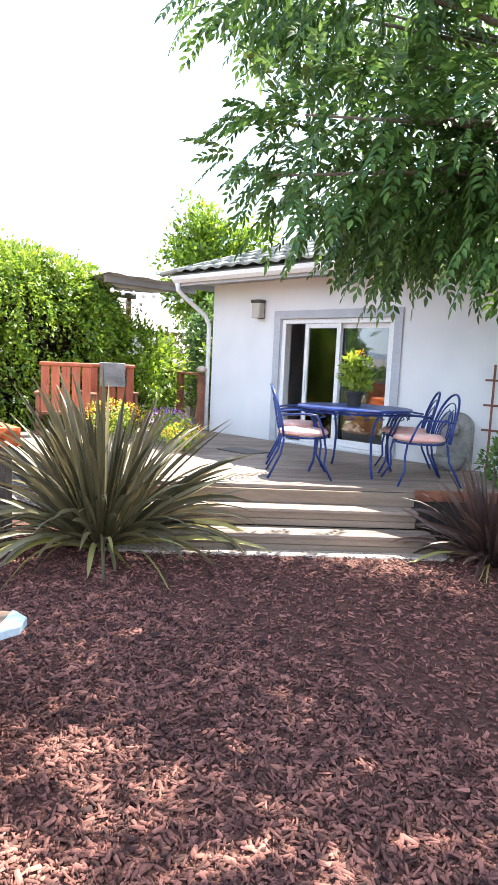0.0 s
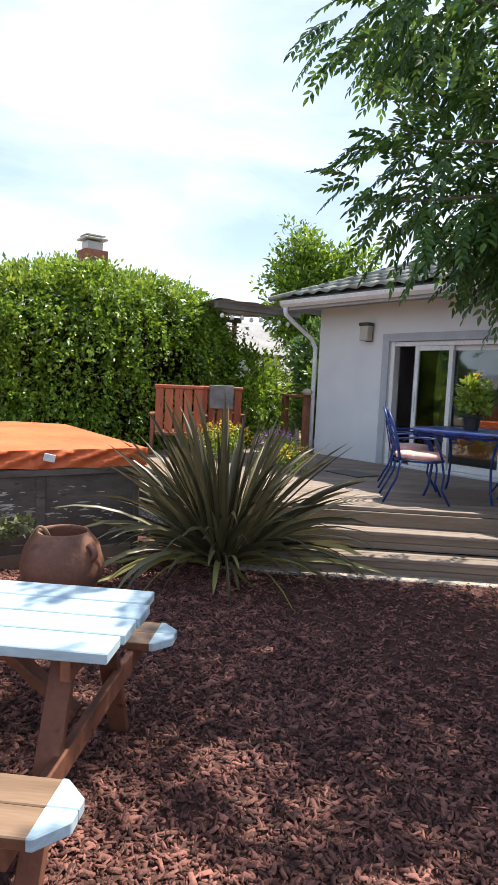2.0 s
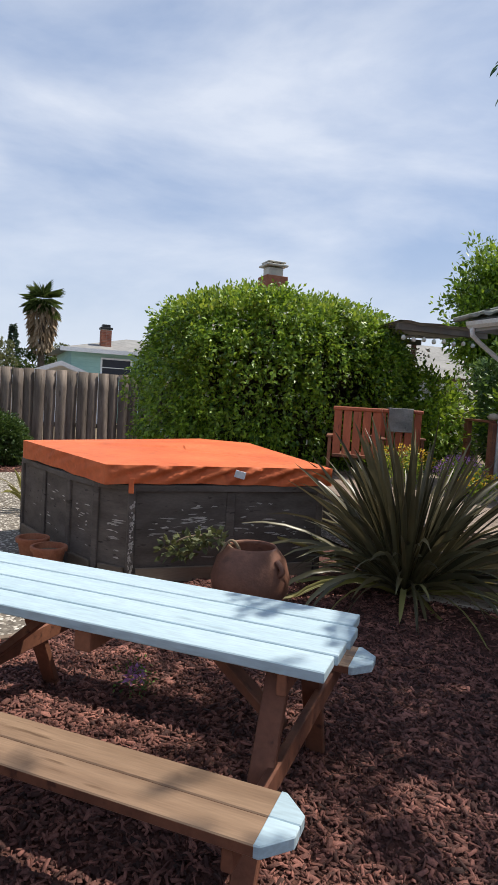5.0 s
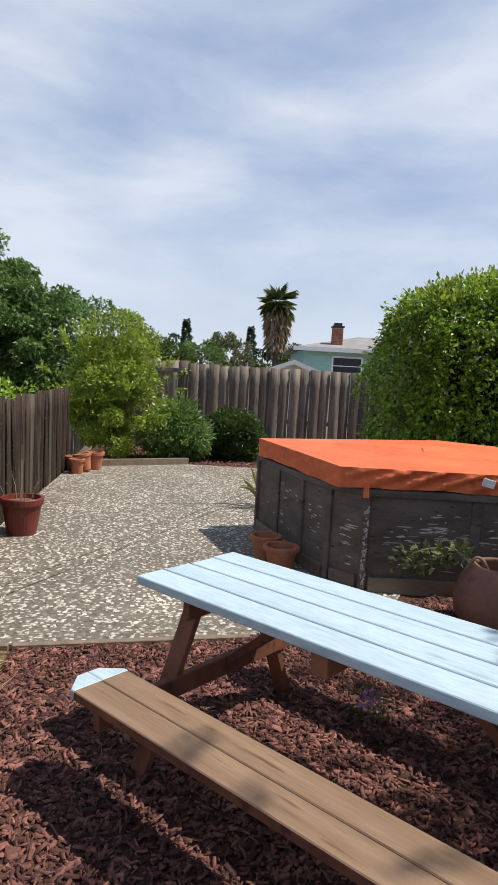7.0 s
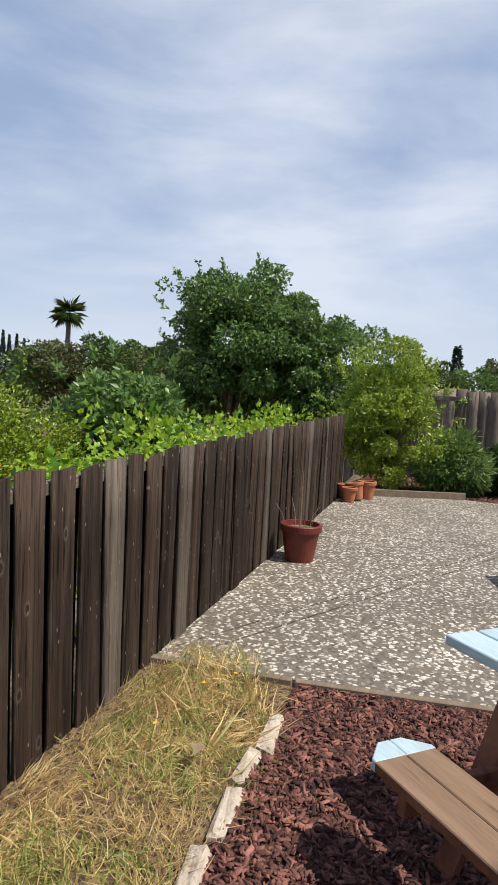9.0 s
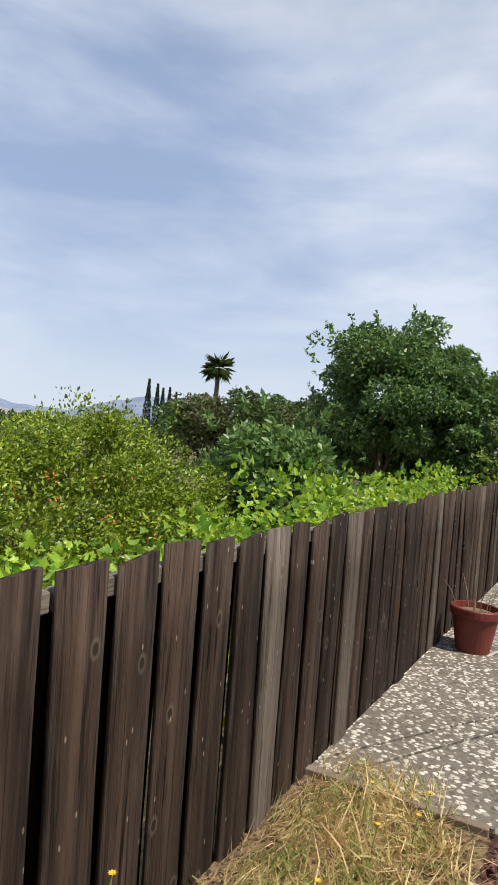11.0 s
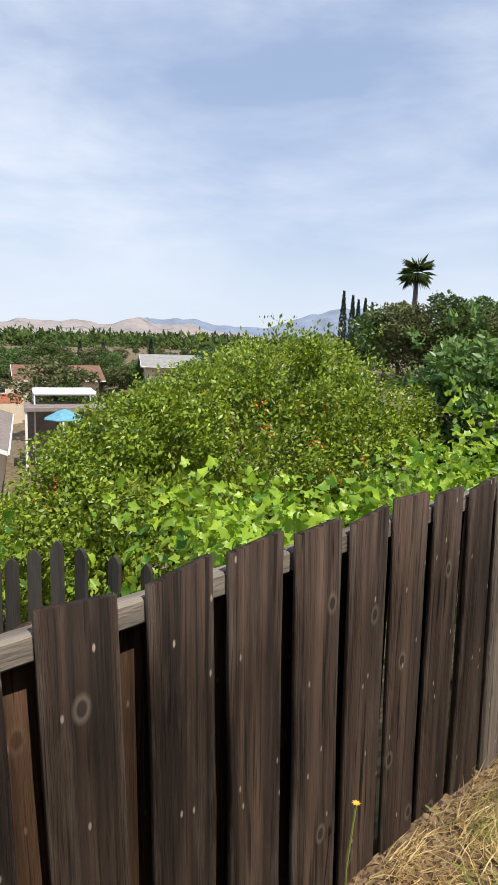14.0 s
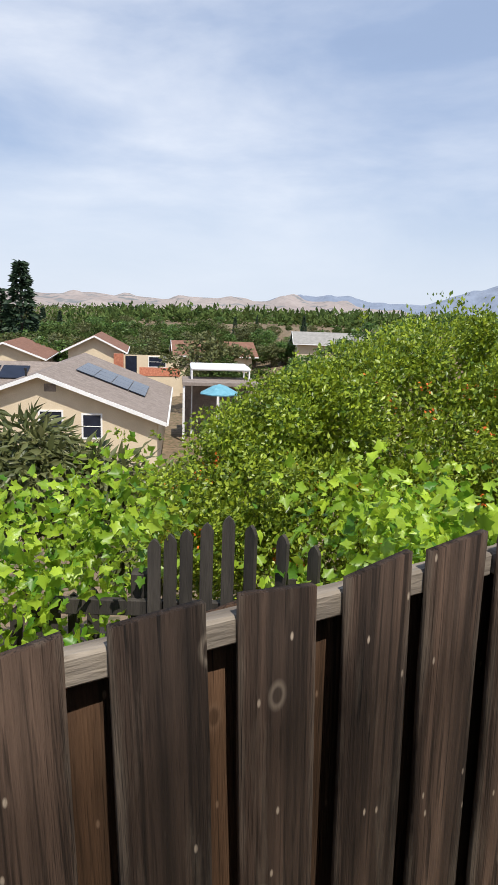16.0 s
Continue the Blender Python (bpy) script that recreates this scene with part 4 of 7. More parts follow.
def on(a, b, z=0.0):
    return AXIS * a + INW * b + Vector((0, 0, z))


deck = thing("deck", Matrix(), "weathered brown wooden deck before the house", "deck", kind="structure")
main_out = [tuple(on(5.9, 2.20).xy), tuple(on(11.1, 2.20).xy), (5.85, 9.93), (-0.7, 9.70), (-2.6, 9.66), (-1.9, 6.6), (0.6, 6.0)]
side_out = [(-2.6, 9.662), (-0.78, 9.70), (-0.86, 11.6), (-2.9, 11.6)]
for outline in (main_out, side_out):
    # solid fill under the boards, dark wood colour standing for the shaded void
    part("joists", prism(bmesh.new(), outline, 0.0, DECK - 0.035), M["picket"], deck)
    for i in range(75):
        b = 2.2 + 0.145 * i
        poly = cut(outline, on(0, b + 0.002).xy, INW.xy)
        poly = cut(poly, on(0, b + 0.142).xy, -INW.xy) if len(poly) > 2 else []
        if len(poly) > 2:
            bm = prism(bmesh.new(), poly, DECK - 0.033, DECK)
            bm.transform(deck_frame.inverted())
            part("deck_board", bm, M["deck"], deck, at=deck_frame)
steps = thing("deck_steps", deck_frame, "three wide wooden steps up to the deck", "steps", kind="structure")
RISE = 0.17
for b0, b1, z, a1 in ((1.66, 1.955, RISE, 8.92), (1.94, 2.215, 2 * RISE, 8.83)):
    for j in range(2):
        w = (b1 - b0) / 2
        part("tread", boxed((5.9, b0 - 0.025 + w * j + 0.003, z - 0.035), (a1, b0 - 0.025 + w * (j + 1) - 0.003, z), 0.005), M["deck"], steps)
    for q in range(2):
        h = (RISE - 0.035) / 2
        part("riser", boxed((5.9, b0 + 0.005, z - RISE + h * q + 0.002), (a1 - 0.02, b0 + 0.03, z - RISE + h * (q + 1) - 0.002), 0.004), M["riser"], steps)
    part("side_board", boxed((a1 - 0.019, b0 + 0.031, 0.0), (a1, 2.19, z - 0.037), 0.004), M["riser"], steps)
part("riser", boxed((5.9, 2.165, 2 * RISE), (8.86, 2.196, DECK - 0.037), 0.004), M["riser"], steps)
part("rim_board", boxed((8.862, 2.160, 0.40), (11.0, 2.196, DECK - 0.002), 0.004), M["red_stain"], steps, "red-stained rim board")
tagged(part("step_footing", box(bmesh.new(), (5.9, 1.50, -0.06), (9.05, 1.66, 0.022), 0.01), M["edging"], at=deck_frame), "pale concrete strip under the lowest step", "footing", kind="structure")

# ------------------------------------------------------------ picnic table
def planks_clipped(u0, u1, v0, v1, z0, z1, clip):
    """A plank whose two outer corners are cut off on the sides named in clip: pairs of (end, side)."""
    c = 0.085
    pts = []
    for (u, v) in ((u0, v0), (u1, v0), (u1, v1), (u0, v1)):
        key = ("a" if u == u0 else "b") + ("l" if v == v0 else "r")
        if key in clip:
            a = (u + (c if u == u0 else -c), v)
            b = (u, v + (c if v == v0 else -c))
            pts += [a, b] if key in ("bl", "ar") else [b, a]
        else:
            pts.append((u, v))
    bm = prism(bmesh.new(), pts, z0, z1)
    bmesh.ops.bevel(bm, geom=list(bm.edges), offset=0.004, segments=1, affect="EDGES")
    return bm


TABLE = pose(4.57, 2.65, 0, 0, 0, 47.7) @ Matrix.Diagonal((0.915, 0.94, 1, 1))
table = thing("picnic_table", TABLE, "wooden picnic table with pale blue painted top and red-brown frame", "picnic table")
for i in range(4):
    v0 = -0.345 + 0.1735 * i
    clip = {0: ("bl",), 3: ("br",)}.get(i, ())
    sh = 0.012 * ((i * 7) % 3 - 1)
    part("top_plank", planks_clipped(-1.08 + sh * 0.5, 1.06 + sh, v0, v0 + 0.161, 0.705, 0.745, ()), M["blue_paint"], table)
for side in (-1, 1):
    for j in range(2):
        lo = 0.543 + 0.14 * j
        v0, v1 = (lo, lo + 0.136) if side > 0 else (-lo - 0.136, -lo)
        outer = (j == 1)
        ends = (("ar", "br") if side > 0 else ("al", "bl")) if outer else (("al", "bl") if side > 0 else ("ar", "br"))
        plank = part("bench_plank", planks_clipped(-0.98, 1.077, v0, v1, 0.387, 0.425, ends), M["bench_wood"], table)
        plank.data.materials.append(M["red_stain"])
        for face in plank.data.polygons:
            face.material_index = int(abs(face.normal.z) < 0.4)
        for e in (-1, 1):
            u0, u1 = (1.077 - 0.105, 1.080) if e > 0 else (-0.983, -0.98 + 0.105)
            ee = [k for k in ends if k[0] == ("b" if e > 0 else "a")]
            part("painted_tip", planks_clipped(u0, u1, v0 - 0.0015, v1 + 0.0015, 0.3865, 0.4275, ee), M["blue_paint"], table, "pale blue painted bench end")
for u in (-0.80, 0.84):
    for side in (-1, 1):
        part("leg", beam(bmesh.new(), (u, side * 0.52, 0.0), (u, side * 0.20, 0.70), 0.095, 0.04, 0.005, (0, 1, 0)), M["red_stain"], table)
    part("bench_bearer", beam(bmesh.new(), (u + 0.041, -0.79, 0.340), (u + 0.041, 0.79, 0.340), 0.09, 0.04, 0.005, (1, 0, 0)), M["red_stain"], table)
    part("top_cleat", beam(bmesh.new(), (u + 0.041, -0.32, 0.66), (u + 0.041, 0.32, 0.66), 0.085, 0.04, 0.005, (1, 0, 0)), M["red_stain"], table)
    s = 1 if u > 0 else -1
    part("brace", beam(bmesh.new(), (u - s * 0.03, 0.0, 0.34), (u - s * 0.50, 0.0, 0.70), 0.04, 0.085, 0.005, (0, 1, 0)), M["red_stain"], table)
part("middle_cleat", boxed((-0.04, -0.33, 0.62), (0.04, 0.33, 0.703), 0.004), M["red_stain"], table)

# ------------------------------------------------------------ hot tub
TUB = [(0.0, 2.41), (1.30, 2.76), (1.72, 2.94), (1.98, 3.19), (2.04, 4.95), (-0.35, 5.05), (-0.62, 4.55)]
COVER = [(0.16, 2.38), (1.99, 2.96), (2.07, 5.05), (-0.30, 5.14), (-0.70, 4.60)]
tub = thing("hot_tub", Matrix(), "hot tub in a weathered dark wooden surround under an orange cover", "hot tub")
TOPZ = 0.85
n = len(TUB)
g = np.random.default_rng(21)
for i in range(n):
    a, b = Vector((*TUB[i], 0)), Vector((*TUB[(i + 1) % n], 0))
    ln = (b - a).length
    along_, outw = (b - a).normalized(), Vector(((b - a).y, -(b - a).x, 0)).normalized()
    m = Matrix((along_, -outw, Vector((0, 0, 1)))).transposed().to_4x4()
    m.translation = a
    side = part("side_panel", boxed((0.0, 0.0, 0.04), (ln, 0.04, TOPZ), 0.004), M["tub"], tub, at=m)
    part("sill", boxed((0.05, -0.035, 0.0), (ln - 0.05, -0.002, 0.13), 0.006), M["riser"], side)
    part("cap_rail", boxed((0.02, -0.03, TOPZ - 0.06), (ln - 0.02, -0.002, TOPZ - 0.005), 0.005), M["tub"], side)
    for q in range(max(1, round(ln / 0.85))):
        x = ln * (q + 1) / (max(1, round(ln / 0.85)) + 0.0)
        if x < ln - 0.1:
            part("batten", boxed((x - 0.04, -0.02, 0.135), (x + 0.04, -0.001, TOPZ - 0.062), 0.004), M["tub"], side)
    # flakes where the finish has peeled off
    bm = bmesh.new()
    for q in range(95 if i in (3,) else 14):
        x, z, w = g.uniform(0.1, ln - 0.15), g.normal(0.47, 0.11), g.uniform(0.02, 0.14)
        if 0.16 < z < 0.70:
            vs = [bm.verts.new((x + w * t, -0.0035, z + g.normal(0, 0.003) + h * 0.006 * math.sin(math.pi * min(max(t, 0.08), 0.92)))) for t, h in ((0, 0), (0.3, -1), (0.7, -1), (1, 0), (0.7, 1), (0.3, 1))]
            bm.faces.new(vs)
    part("peeled_patch", bm, M["peel"], side, "pale bare wood where the finish has peeled", kind="stuff")
    part("corner_post", boxed((-0.03, -0.028, 0.0), (0.03, 0.03, TOPZ), 0.006), M["tub"], tub, at=m)
    if i == 3:
        bm = bmesh.new()
        for q in range(85):
            z, x, w, h = g.uniform(0.03, 0.72), g.uniform(-0.022, 0.012), g.uniform(0.006, 0.02), g.uniform(0.008, 0.035)
            bm.faces.new([bm.verts.new(c) for c in ((x, -0.0295, z), (x + w, -0.0295, z + 0.004), (x + w * 0.8, -0.0295, z + h), (x + 0.002, -0.0295, z + h * 0.8))])
        part("peeled_patch", bm, M["peel"], tub, "pale bare wood on the corner post", at=m, kind="stuff")


def grown(poly, d):
    c = Vector((sum(p[0] for p in poly) / len(poly), sum(p[1] for p in poly) / len(poly)))
    return [tuple(c + (Vector(p) - c) * (1 + d / (Vector(p) - c).length)) for p in poly]


def cover_mesh():
    """A padded cover: flat top that falls a little to one side, crisp rim, skirt gathered in slanting folds."""
    base, n = COVER, len(COVER)
    ring, run = [], 0.0
    for i in range(n):
        a, b = Vector(base[i]), Vector(base[(i + 1) % n])
        seg = int((b - a).length / 0.03)
        for q in range(seg):
            t = q / seg
            ring.append((a.lerp(b, t), run + (b - a).length * t, (1.0 if i in (1, 2) else 0.35) * math.sin(math.pi * t) ** 0.4))
        run += (b - a).length
    c = Vector((sum(p[0].x for p in ring) / len(ring), sum(p[0].y for p in ring) / len(ring)))
    ph = np.random.default_rng(4).uniform(0, 6.28, 5)
    bm = bmesh.new()
    loops = []
    levels = [(0.0, k / 7) for k in range(8)] + [(0.006, 1.0), (0.35, 1.06), (0.8, 1.12), (1.5, 1.15)]
    for level, (inset, h) in enumerate(levels):
        lp = []
        for p, s, loose in ring:
            rim = 1.048 - 0.016 * p.x
            low = 0.862 - 0.004 * p.x + 0.006 * math.sin(3.1 * s + ph[0]) + 0.004 * math.sin(11 * s + ph[1])
            out_ = (p - c).normalized()
            wr = 0.0
            if level < 7:
                fade = loose * math.sin(math.pi * min(1 - h + 0.18, 0.9))
                u = s + 0.45 * (1 - h)
                wr = fade * (0.032 * math.sin(19 * u + ph[2] + 2.0 * math.sin(2.2 * s)) + 0.020 * math.sin(37 * u - 9 * h + ph[3]) + 0.012 * math.sin(7 * s + ph[4]))
            d = (p - c).length
            z = low + (rim - low) * h + (0.004 * math.sin(5 * p.x + 3 * p.y) if level > 8 else 0)
            lp.append(bm.verts.new((*(c + out_ * max(0.05, d - inset + wr)), z)))
        loops.append(lp)
    for k_, (a, b) in enumerate(zip(loops, loops[1:])):
        for k in range(len(ring)):
            j = (k + 1) % len(ring)
            bm.faces.new((a[k], a[j], b[j], b[k]))
    bm.faces.new(loops[-1])
    bmesh.ops.recalc_face_normals(bm, faces=bm.faces)
    rims = set(loops[7]) | set(loops[8])
    for e in bm.edges:
        if e.verts[0] in rims and e.verts[1] in rims and len(e.link_faces) == 2:
            e.smooth = False
    return bm


cover = part("cover", cover_mesh(), M["orange"], tub, "orange fabric cover with wrinkled skirt", smooth=True)
part("tag", boxed((-0.05, -0.004, -0.03), (0.05, 0.0, 0.035), 0.002), M["white"], cover, "small white tag", at=pose(2.075, 4.12, 0.95, 0, 14, 88))
part("water_shell", prism(bmesh.new(), grown(TUB, -0.06), 0.1, 0.80), M["white"], tub)
part("strap", boxed((-0.022, -0.006, -0.05), (0.022, 0.0, 0.08), 0.002), M["orange"], cover, at=pose(2.03, 3.17, 0.83, 0, 0, 70))


# ------------------------------------------------------------ pots
def pot(name, at, r_top, r_base, h, mat, label, rim=0.03, soil=True, group=""):
    t = thing(name, at, label, "flower pot", group)
    w = 0.018
    part("body", lathe([(0, 0), (r_base, 0), (r_base + (r_top - r_base) * 0.8, h * 0.8), (r_top - 0.008, h * 0.8), (r_top + rim * 0.3, h * 0.82), (r_top + rim * 0.4, h - 0.008), (r_top + rim * 0.2, h), (r_top - w, h), (r_top - w - 0.008, h - 0.06), (0, h - 0.06)], 28), mat, t, smooth=False)
    if soil:
        part("soil", lathe([(0, h - 0.045), (r_top - w - 0.004, h - 0.05), (0, h - 0.075)], 20), M["soil"], t)
    return t


p1 = pot("flower_pot", pose(0.70, 0.03, 0.012), 0.20, 0.14, 0.37, M["red_pot"], "large dark red pot with a few dry stems")
bm = bmesh.new()
g = np.random.default_rng(8)
for i in range(7):
    x, y = g.normal(0, 0.07, 2)
    tube(bm, [(x, y, 0.3), (x * 1.4, y * 1.4, 0.45), (x * 2.2, y * 2.2, 0.5 + 0.25 * g.random())], 0.004, 5, 0.5)
tube(bm, [(0.04, 0, 0.3), (0.04, 0, 0.9)], 0.005, 5, 0.6)
part("dry_stems", bm, M["dead"], p1)
pot("flower_pot", pose(1.52, 2.57, 0.012), 0.15, 0.10, 0.22, M["terracotta"], "empty terracotta pot beside the hot tub", group="terracotta pots")
pot("flower_pot", pose(1.20, 2.45, 0.012), 0.14, 0.095, 0.23, M["terracotta"], "weathered terracotta pot beside the hot tub", group="terracotta pots")
for x, y, r, rx in ((-3.28, -0.42, 0.12, 0), (-3.55, -0.35, 0.14, 12), (-3.82, -0.25, 0.15, 0), (-3.62, -0.58, 0.12, 0)):
    pot("flower_pot", pose(x, y, 0.012 + 0.02 * (rx > 0), rx, 0, 0), r, r * 0.7, r * 2.0, M["terracotta"], "small terracotta pot in a cluster by the fence corner", group="pots by the fence corner")

planter = thing("clay_planter", pose(2.66, 4.03, 0.0, 0, 0, 25) @ Matrix.Diagonal((1.12, 1.12, 1.0, 1)), "squat brown clay planter with a trailing succulent", "planter")
part("jar", lathe([(0, 0), (0.20, 0), (0.27, 0.10), (0.285, 0.22), (0.25, 0.36), (0.185, 0.45), (0.175, 0.465), (0.165, 0.46), (0.17, 0.43), (0.235, 0.30), (0, 0.28)], 30), M["clay"], planter, smooth=True)
for s in (-1, 1):
    part("lug_handle", tube(bmesh.new(), arc(lambda t: (s * (0.235 + 0.06 * math.sin(math.pi * t)), 0, 0.26 + 0.13 * t), 8), 0.02, 7), M["clay"], planter, smooth=True)
bm = bmesh.new()
tube(bm, arc(lambda t: (-0.05 - 0.10 * t, -0.05 - 0.12 * t, 0.36 + 0.55 * t - 0.55 * t * t), 12), 0.014, 6, 0.7)
tube(bm, arc(lambda t: (-0.05 - 0.45 * t, -0.05 - 0.25 * t, 0.36 + 0.50 * t - 0.45 * t * t), 12), 0.014, 6, 0.7)
part("stem", bm, M["dead"], planter, smooth=True)
g = np.random.default_rng(18)
cc = np.array([(-0.15, -0.18, 0.52), (-0.25, -0.2, 0.5), (-0.36, -0.2, 0.46), (-0.46, -0.24, 0.42), (-0.42, -0.3, 0.36), (-0.55, -0.3, 0.36), (-0.3, -0.28, 0.44)])
p, way = clumps(g, cc, 0.035, 34)
part("succulent_leaves", leaves("succulent_leaves", p, way, g.normal(size=p.shape), 0.07 * (0.6 + 0.6 * g.random(len(p)))), L["olive"], planter)

# ------------------------------------------------------------ strap-leaved flax
def flax(name, base, count, length, mat, label, seed, spread=1.0, old=0.0):
    """A clump of long folded blades that rise, arch and droop."""
    g = np.random.default_rng(seed)
    t = thing(name, Matrix.Translation(base), label, "flax plant")
    for kind, num in (("foliage", int(count * (1 - old))), ("old_foliage", int(count * old))):
        if not num:
            continue
        V, Fc = [], []
        seg = 9
        for b in range(num):
            a = g.uniform(0, 2 * math.pi)
            steep = g.random() ** 1.25 if kind == "foliage" else 0.85 + 0.35 * g.random()
            ln = length * g.uniform(0.6, 1.1) * (1 - 0.1 * steep)
            lean = radians(8 + 58 * steep * spread)
            curve = (0.12 + 0.95 * steep) * g.uniform(0.3, 1.6)
            w = g.uniform(0.013, 0.025)
            pos = Vector((math.cos(a), math.sin(a), 0)) * g.uniform(0, 0.14)
            o = Vector((math.cos(a), math.sin(a), 0))
            s = Vector((-math.sin(a), math.cos(a), 0))
            roll = g.normal(0, 0.9)
            base_i = len(V)
            for i in range(seg):
                tt = i / (seg - 1)
                th = lean + curve * tt * tt
                d = o * math.sin(th) + Vector((0, 0, math.cos(th)))
                if i:
                    pos = pos + d * (ln / (seg - 1))
                    pos.z = max(pos.z, 0.015)
                up = (o * math.cos(th) - Vector((0, 0, math.sin(th)))) * -1
                ww = w * (0.75 + 0.6 * tt) * (1 - tt ** 5) * (1.0 if tt < 0.97 else 0.12)
                sd = s * math.cos(roll) + up * math.sin(roll)
                nn = up * math.cos(roll) - s * math.sin(roll)
                fold = 0.5 * ww
                V += [pos - sd * ww + nn * fold, pos.copy(), pos + sd * ww + nn * fold]
            for i in range(seg - 1):
                for q in range(2):
                    A = base_i + 3 * i + q
                    Fc.append((A, A + 1, A + 4, A + 3))
        part(kind, np_mesh(kind, [tuple(v) for v in V], Fc), mat if kind == "foliage" else L["flax_old"], t)
    return t


flax("flax_plant", (2.68, 5.52, 0), 340, 1.55, L["flax"], "large clump of grey-green strap-leaved flax by the steps", 31, 1.0, 0.10)
flax("flax_plant", (5.15, 8.0, 0), 190, 0.9, L["flax_red"], "dark bronze flax clump beside the steps", 32, 1.1, 0.05)
flax("flax_plant", (-1.25, 2.62, 0.012), 40, 0.66, L["flax_old"], "small yellow-green grassy tuft by the hot tub", 33, 0.45, 0.0)


def flowers(name, base, radii, mat, leafm, label, seed, n=500, size=0.035, category="flowering plant", leaf=0.06):
    g = np.random.default_rng(seed)
    t = thing(name, Matrix.Translation(base), label, category)
    cc = crown_centres(g, (0, 0, radii[2]), radii, 40, 0.3)
    p, w = clumps(g, cc, 0.05, n // 20)
    part("foliage", leaves("foliage", p, w, g.normal(size=p.shape), leaf * (0.6 + 0.6 * g.random(len(p)))), leafm, t)
    u = unit(g.normal(size=(n, 3)))
    u[:, 2] = np.abs(u[:, 2])
    p = np.array((0, 0, radii[2])) + u * np.array(radii) * g.uniform(0.85, 1.1, (n, 1))
    part("blossoms", leaves("blossoms", p, u + 0.6 * g.normal(size=p.shape), u, size * (0.6 + 0.6 * g.random(n))), mat, t)
    return t


flowers("flowering_plant", (-0.35, 7.6, DECK), (0.48, 0.40, 0.28), L["yellow_fl"], L["bright"], "mound of yellow blossoms in a pot on the deck", 41)
flowers("flowering_plant", (0.42, 7.95, DECK), (0.34, 0.30, 0.25), L["lilac_fl"], L["bright"], "mound of lilac blossoms on the deck", 42)
flowers("flowering_plant", (1.05, 7.75, DECK), (0.28, 0.25, 0.18), L["yellow_fl"], L["bright"], "low yellow and lilac blossoms by the steps", 43, 300)

# ------------------------------------------------------------ iron table and chairs
CX, CY = 3.25, 8.42
iron = thing("patio_table", pose(CX, CY, DECK), "round blue wrought-iron patio table", "table")
bm = lathe([(0, 0.722), (0.63, 0.722), (0.642, 0.712), (0.645, 0.73), (0.635, 0.742), (0, 0.742)], 48)
part("tabletop", bm, M["blue_iron"], iron)
bm = bmesh.new()
tube(bm, arc(lambda t: (0.60 * math.cos(2 * math.pi * t), 0.60 * math.sin(2 * math.pi * t), 0.69), 40), 0.012, 6)
for i in range(24):
    a = 2 * math.pi * i / 24
    tube(bm, arc(lambda t: (0.61 * math.cos(a + 0.12 * math.sin(2 * math.pi * t)), 0.61 * math.sin(a + 0.12 * math.sin(2 * math.pi * t)), 0.63 + 0.09 * t), 6), 0.006, 5)
part("apron_scroll", bm, M["blue_iron"], iron)
for i in range(4):
    a = math.pi / 4 + i * math.pi / 2 + 0.3
    c, s = math.cos(a), math.sin(a)
    bm = tube(bmesh.new(), [(0.60 * c, 0.60 * s, 0.70), (0.50 * c, 0.50 * s, 0.60), (0.44 * c, 0.44 * s, 0.4), (0.47 * c, 0.47 * s, 0.12), (0.52 * c, 0.52 * s, 0.0)], 0.014, 7)
    part("leg", bm, M["blue_iron"], iron, smooth=True)


def iron_chair(at, label):
    """An iron chair that faces +y: hooped back with scrolls, round cushion, splayed legs."""
    t = thing("patio_chair", at, label, "chair", "chairs round the patio table")
    hoop = lambda k: arc(lambda q: (-(0.24 * k) * math.cos(math.pi * q), -0.20 - 0.12 * math.sin(math.pi * q) * k, 0.44 + 0.50 * k * math.sin(math.pi * q) ** 0.7), 22)
    part("back_hoop", tube(bmesh.new(), hoop(1.0), 0.012, 7), M["blue_iron"], t, smooth=True)
    bm = bmesh.new()
    for k in (0.82, 0.64, 0.46):
        tube(bm, hoop(k), 0.007, 6)
    for s in (-1, 1):
        tube(bm, arc(lambda q: (s * (0.05 + 0.07 * math.sin(2 * math.pi * q)), -0.23 - 0.06 * q, 0.46 + 0.32 * q), 12), 0.006, 5)
    part("back_scroll", bm, M["blue_iron"], t, smooth=True)
    for s in (-1, 1):
        part("armrest", tube(bmesh.new(), arc(lambda q: (s * (0.25 + 0.02 * math.sin(math.pi * q)), -0.22 + 0.40 * q, 0.66 + 0.02 * math.sin(math.pi * q) - 0.22 * max(0, q - 0.8) * 5), 14), 0.011, 6), M["blue_iron"], t, smooth=True)
        part("front_leg", tube(bmesh.new(), [(s * 0.20, 0.18, 0.43), (s * 0.215, 0.20, 0.3), (s * 0.20, 0.19, 0.15), (s * 0.25, 0.26, 0.0)], 0.011, 6), M["blue_iron"], t, smooth=True)
        part("rear_leg", tube(bmesh.new(), [(s * 0.20, -0.19, 0.43), (s * 0.21, -0.22, 0.25), (s * 0.25, -0.33, 0.0)], 0.011, 6), M["blue_iron"], t, smooth=True)
    part("seat_ring", tube(bmesh.new(), arc(lambda q: (0.235 * math.cos(2 * math.pi * q), 0.225 * math.sin(2 * math.pi * q), 0.43), 28), 0.011, 6), M["blue_iron"], t, smooth=True)
    part("cushion", lathe([(0, 0.44), (0.20, 0.44), (0.235, 0.46), (0.24, 0.48), (0.215, 0.505), (0.12, 0.515), (0, 0.51)], 28), M["cushion"], t, "pink patterned seat cushion", smooth=True)
    return t


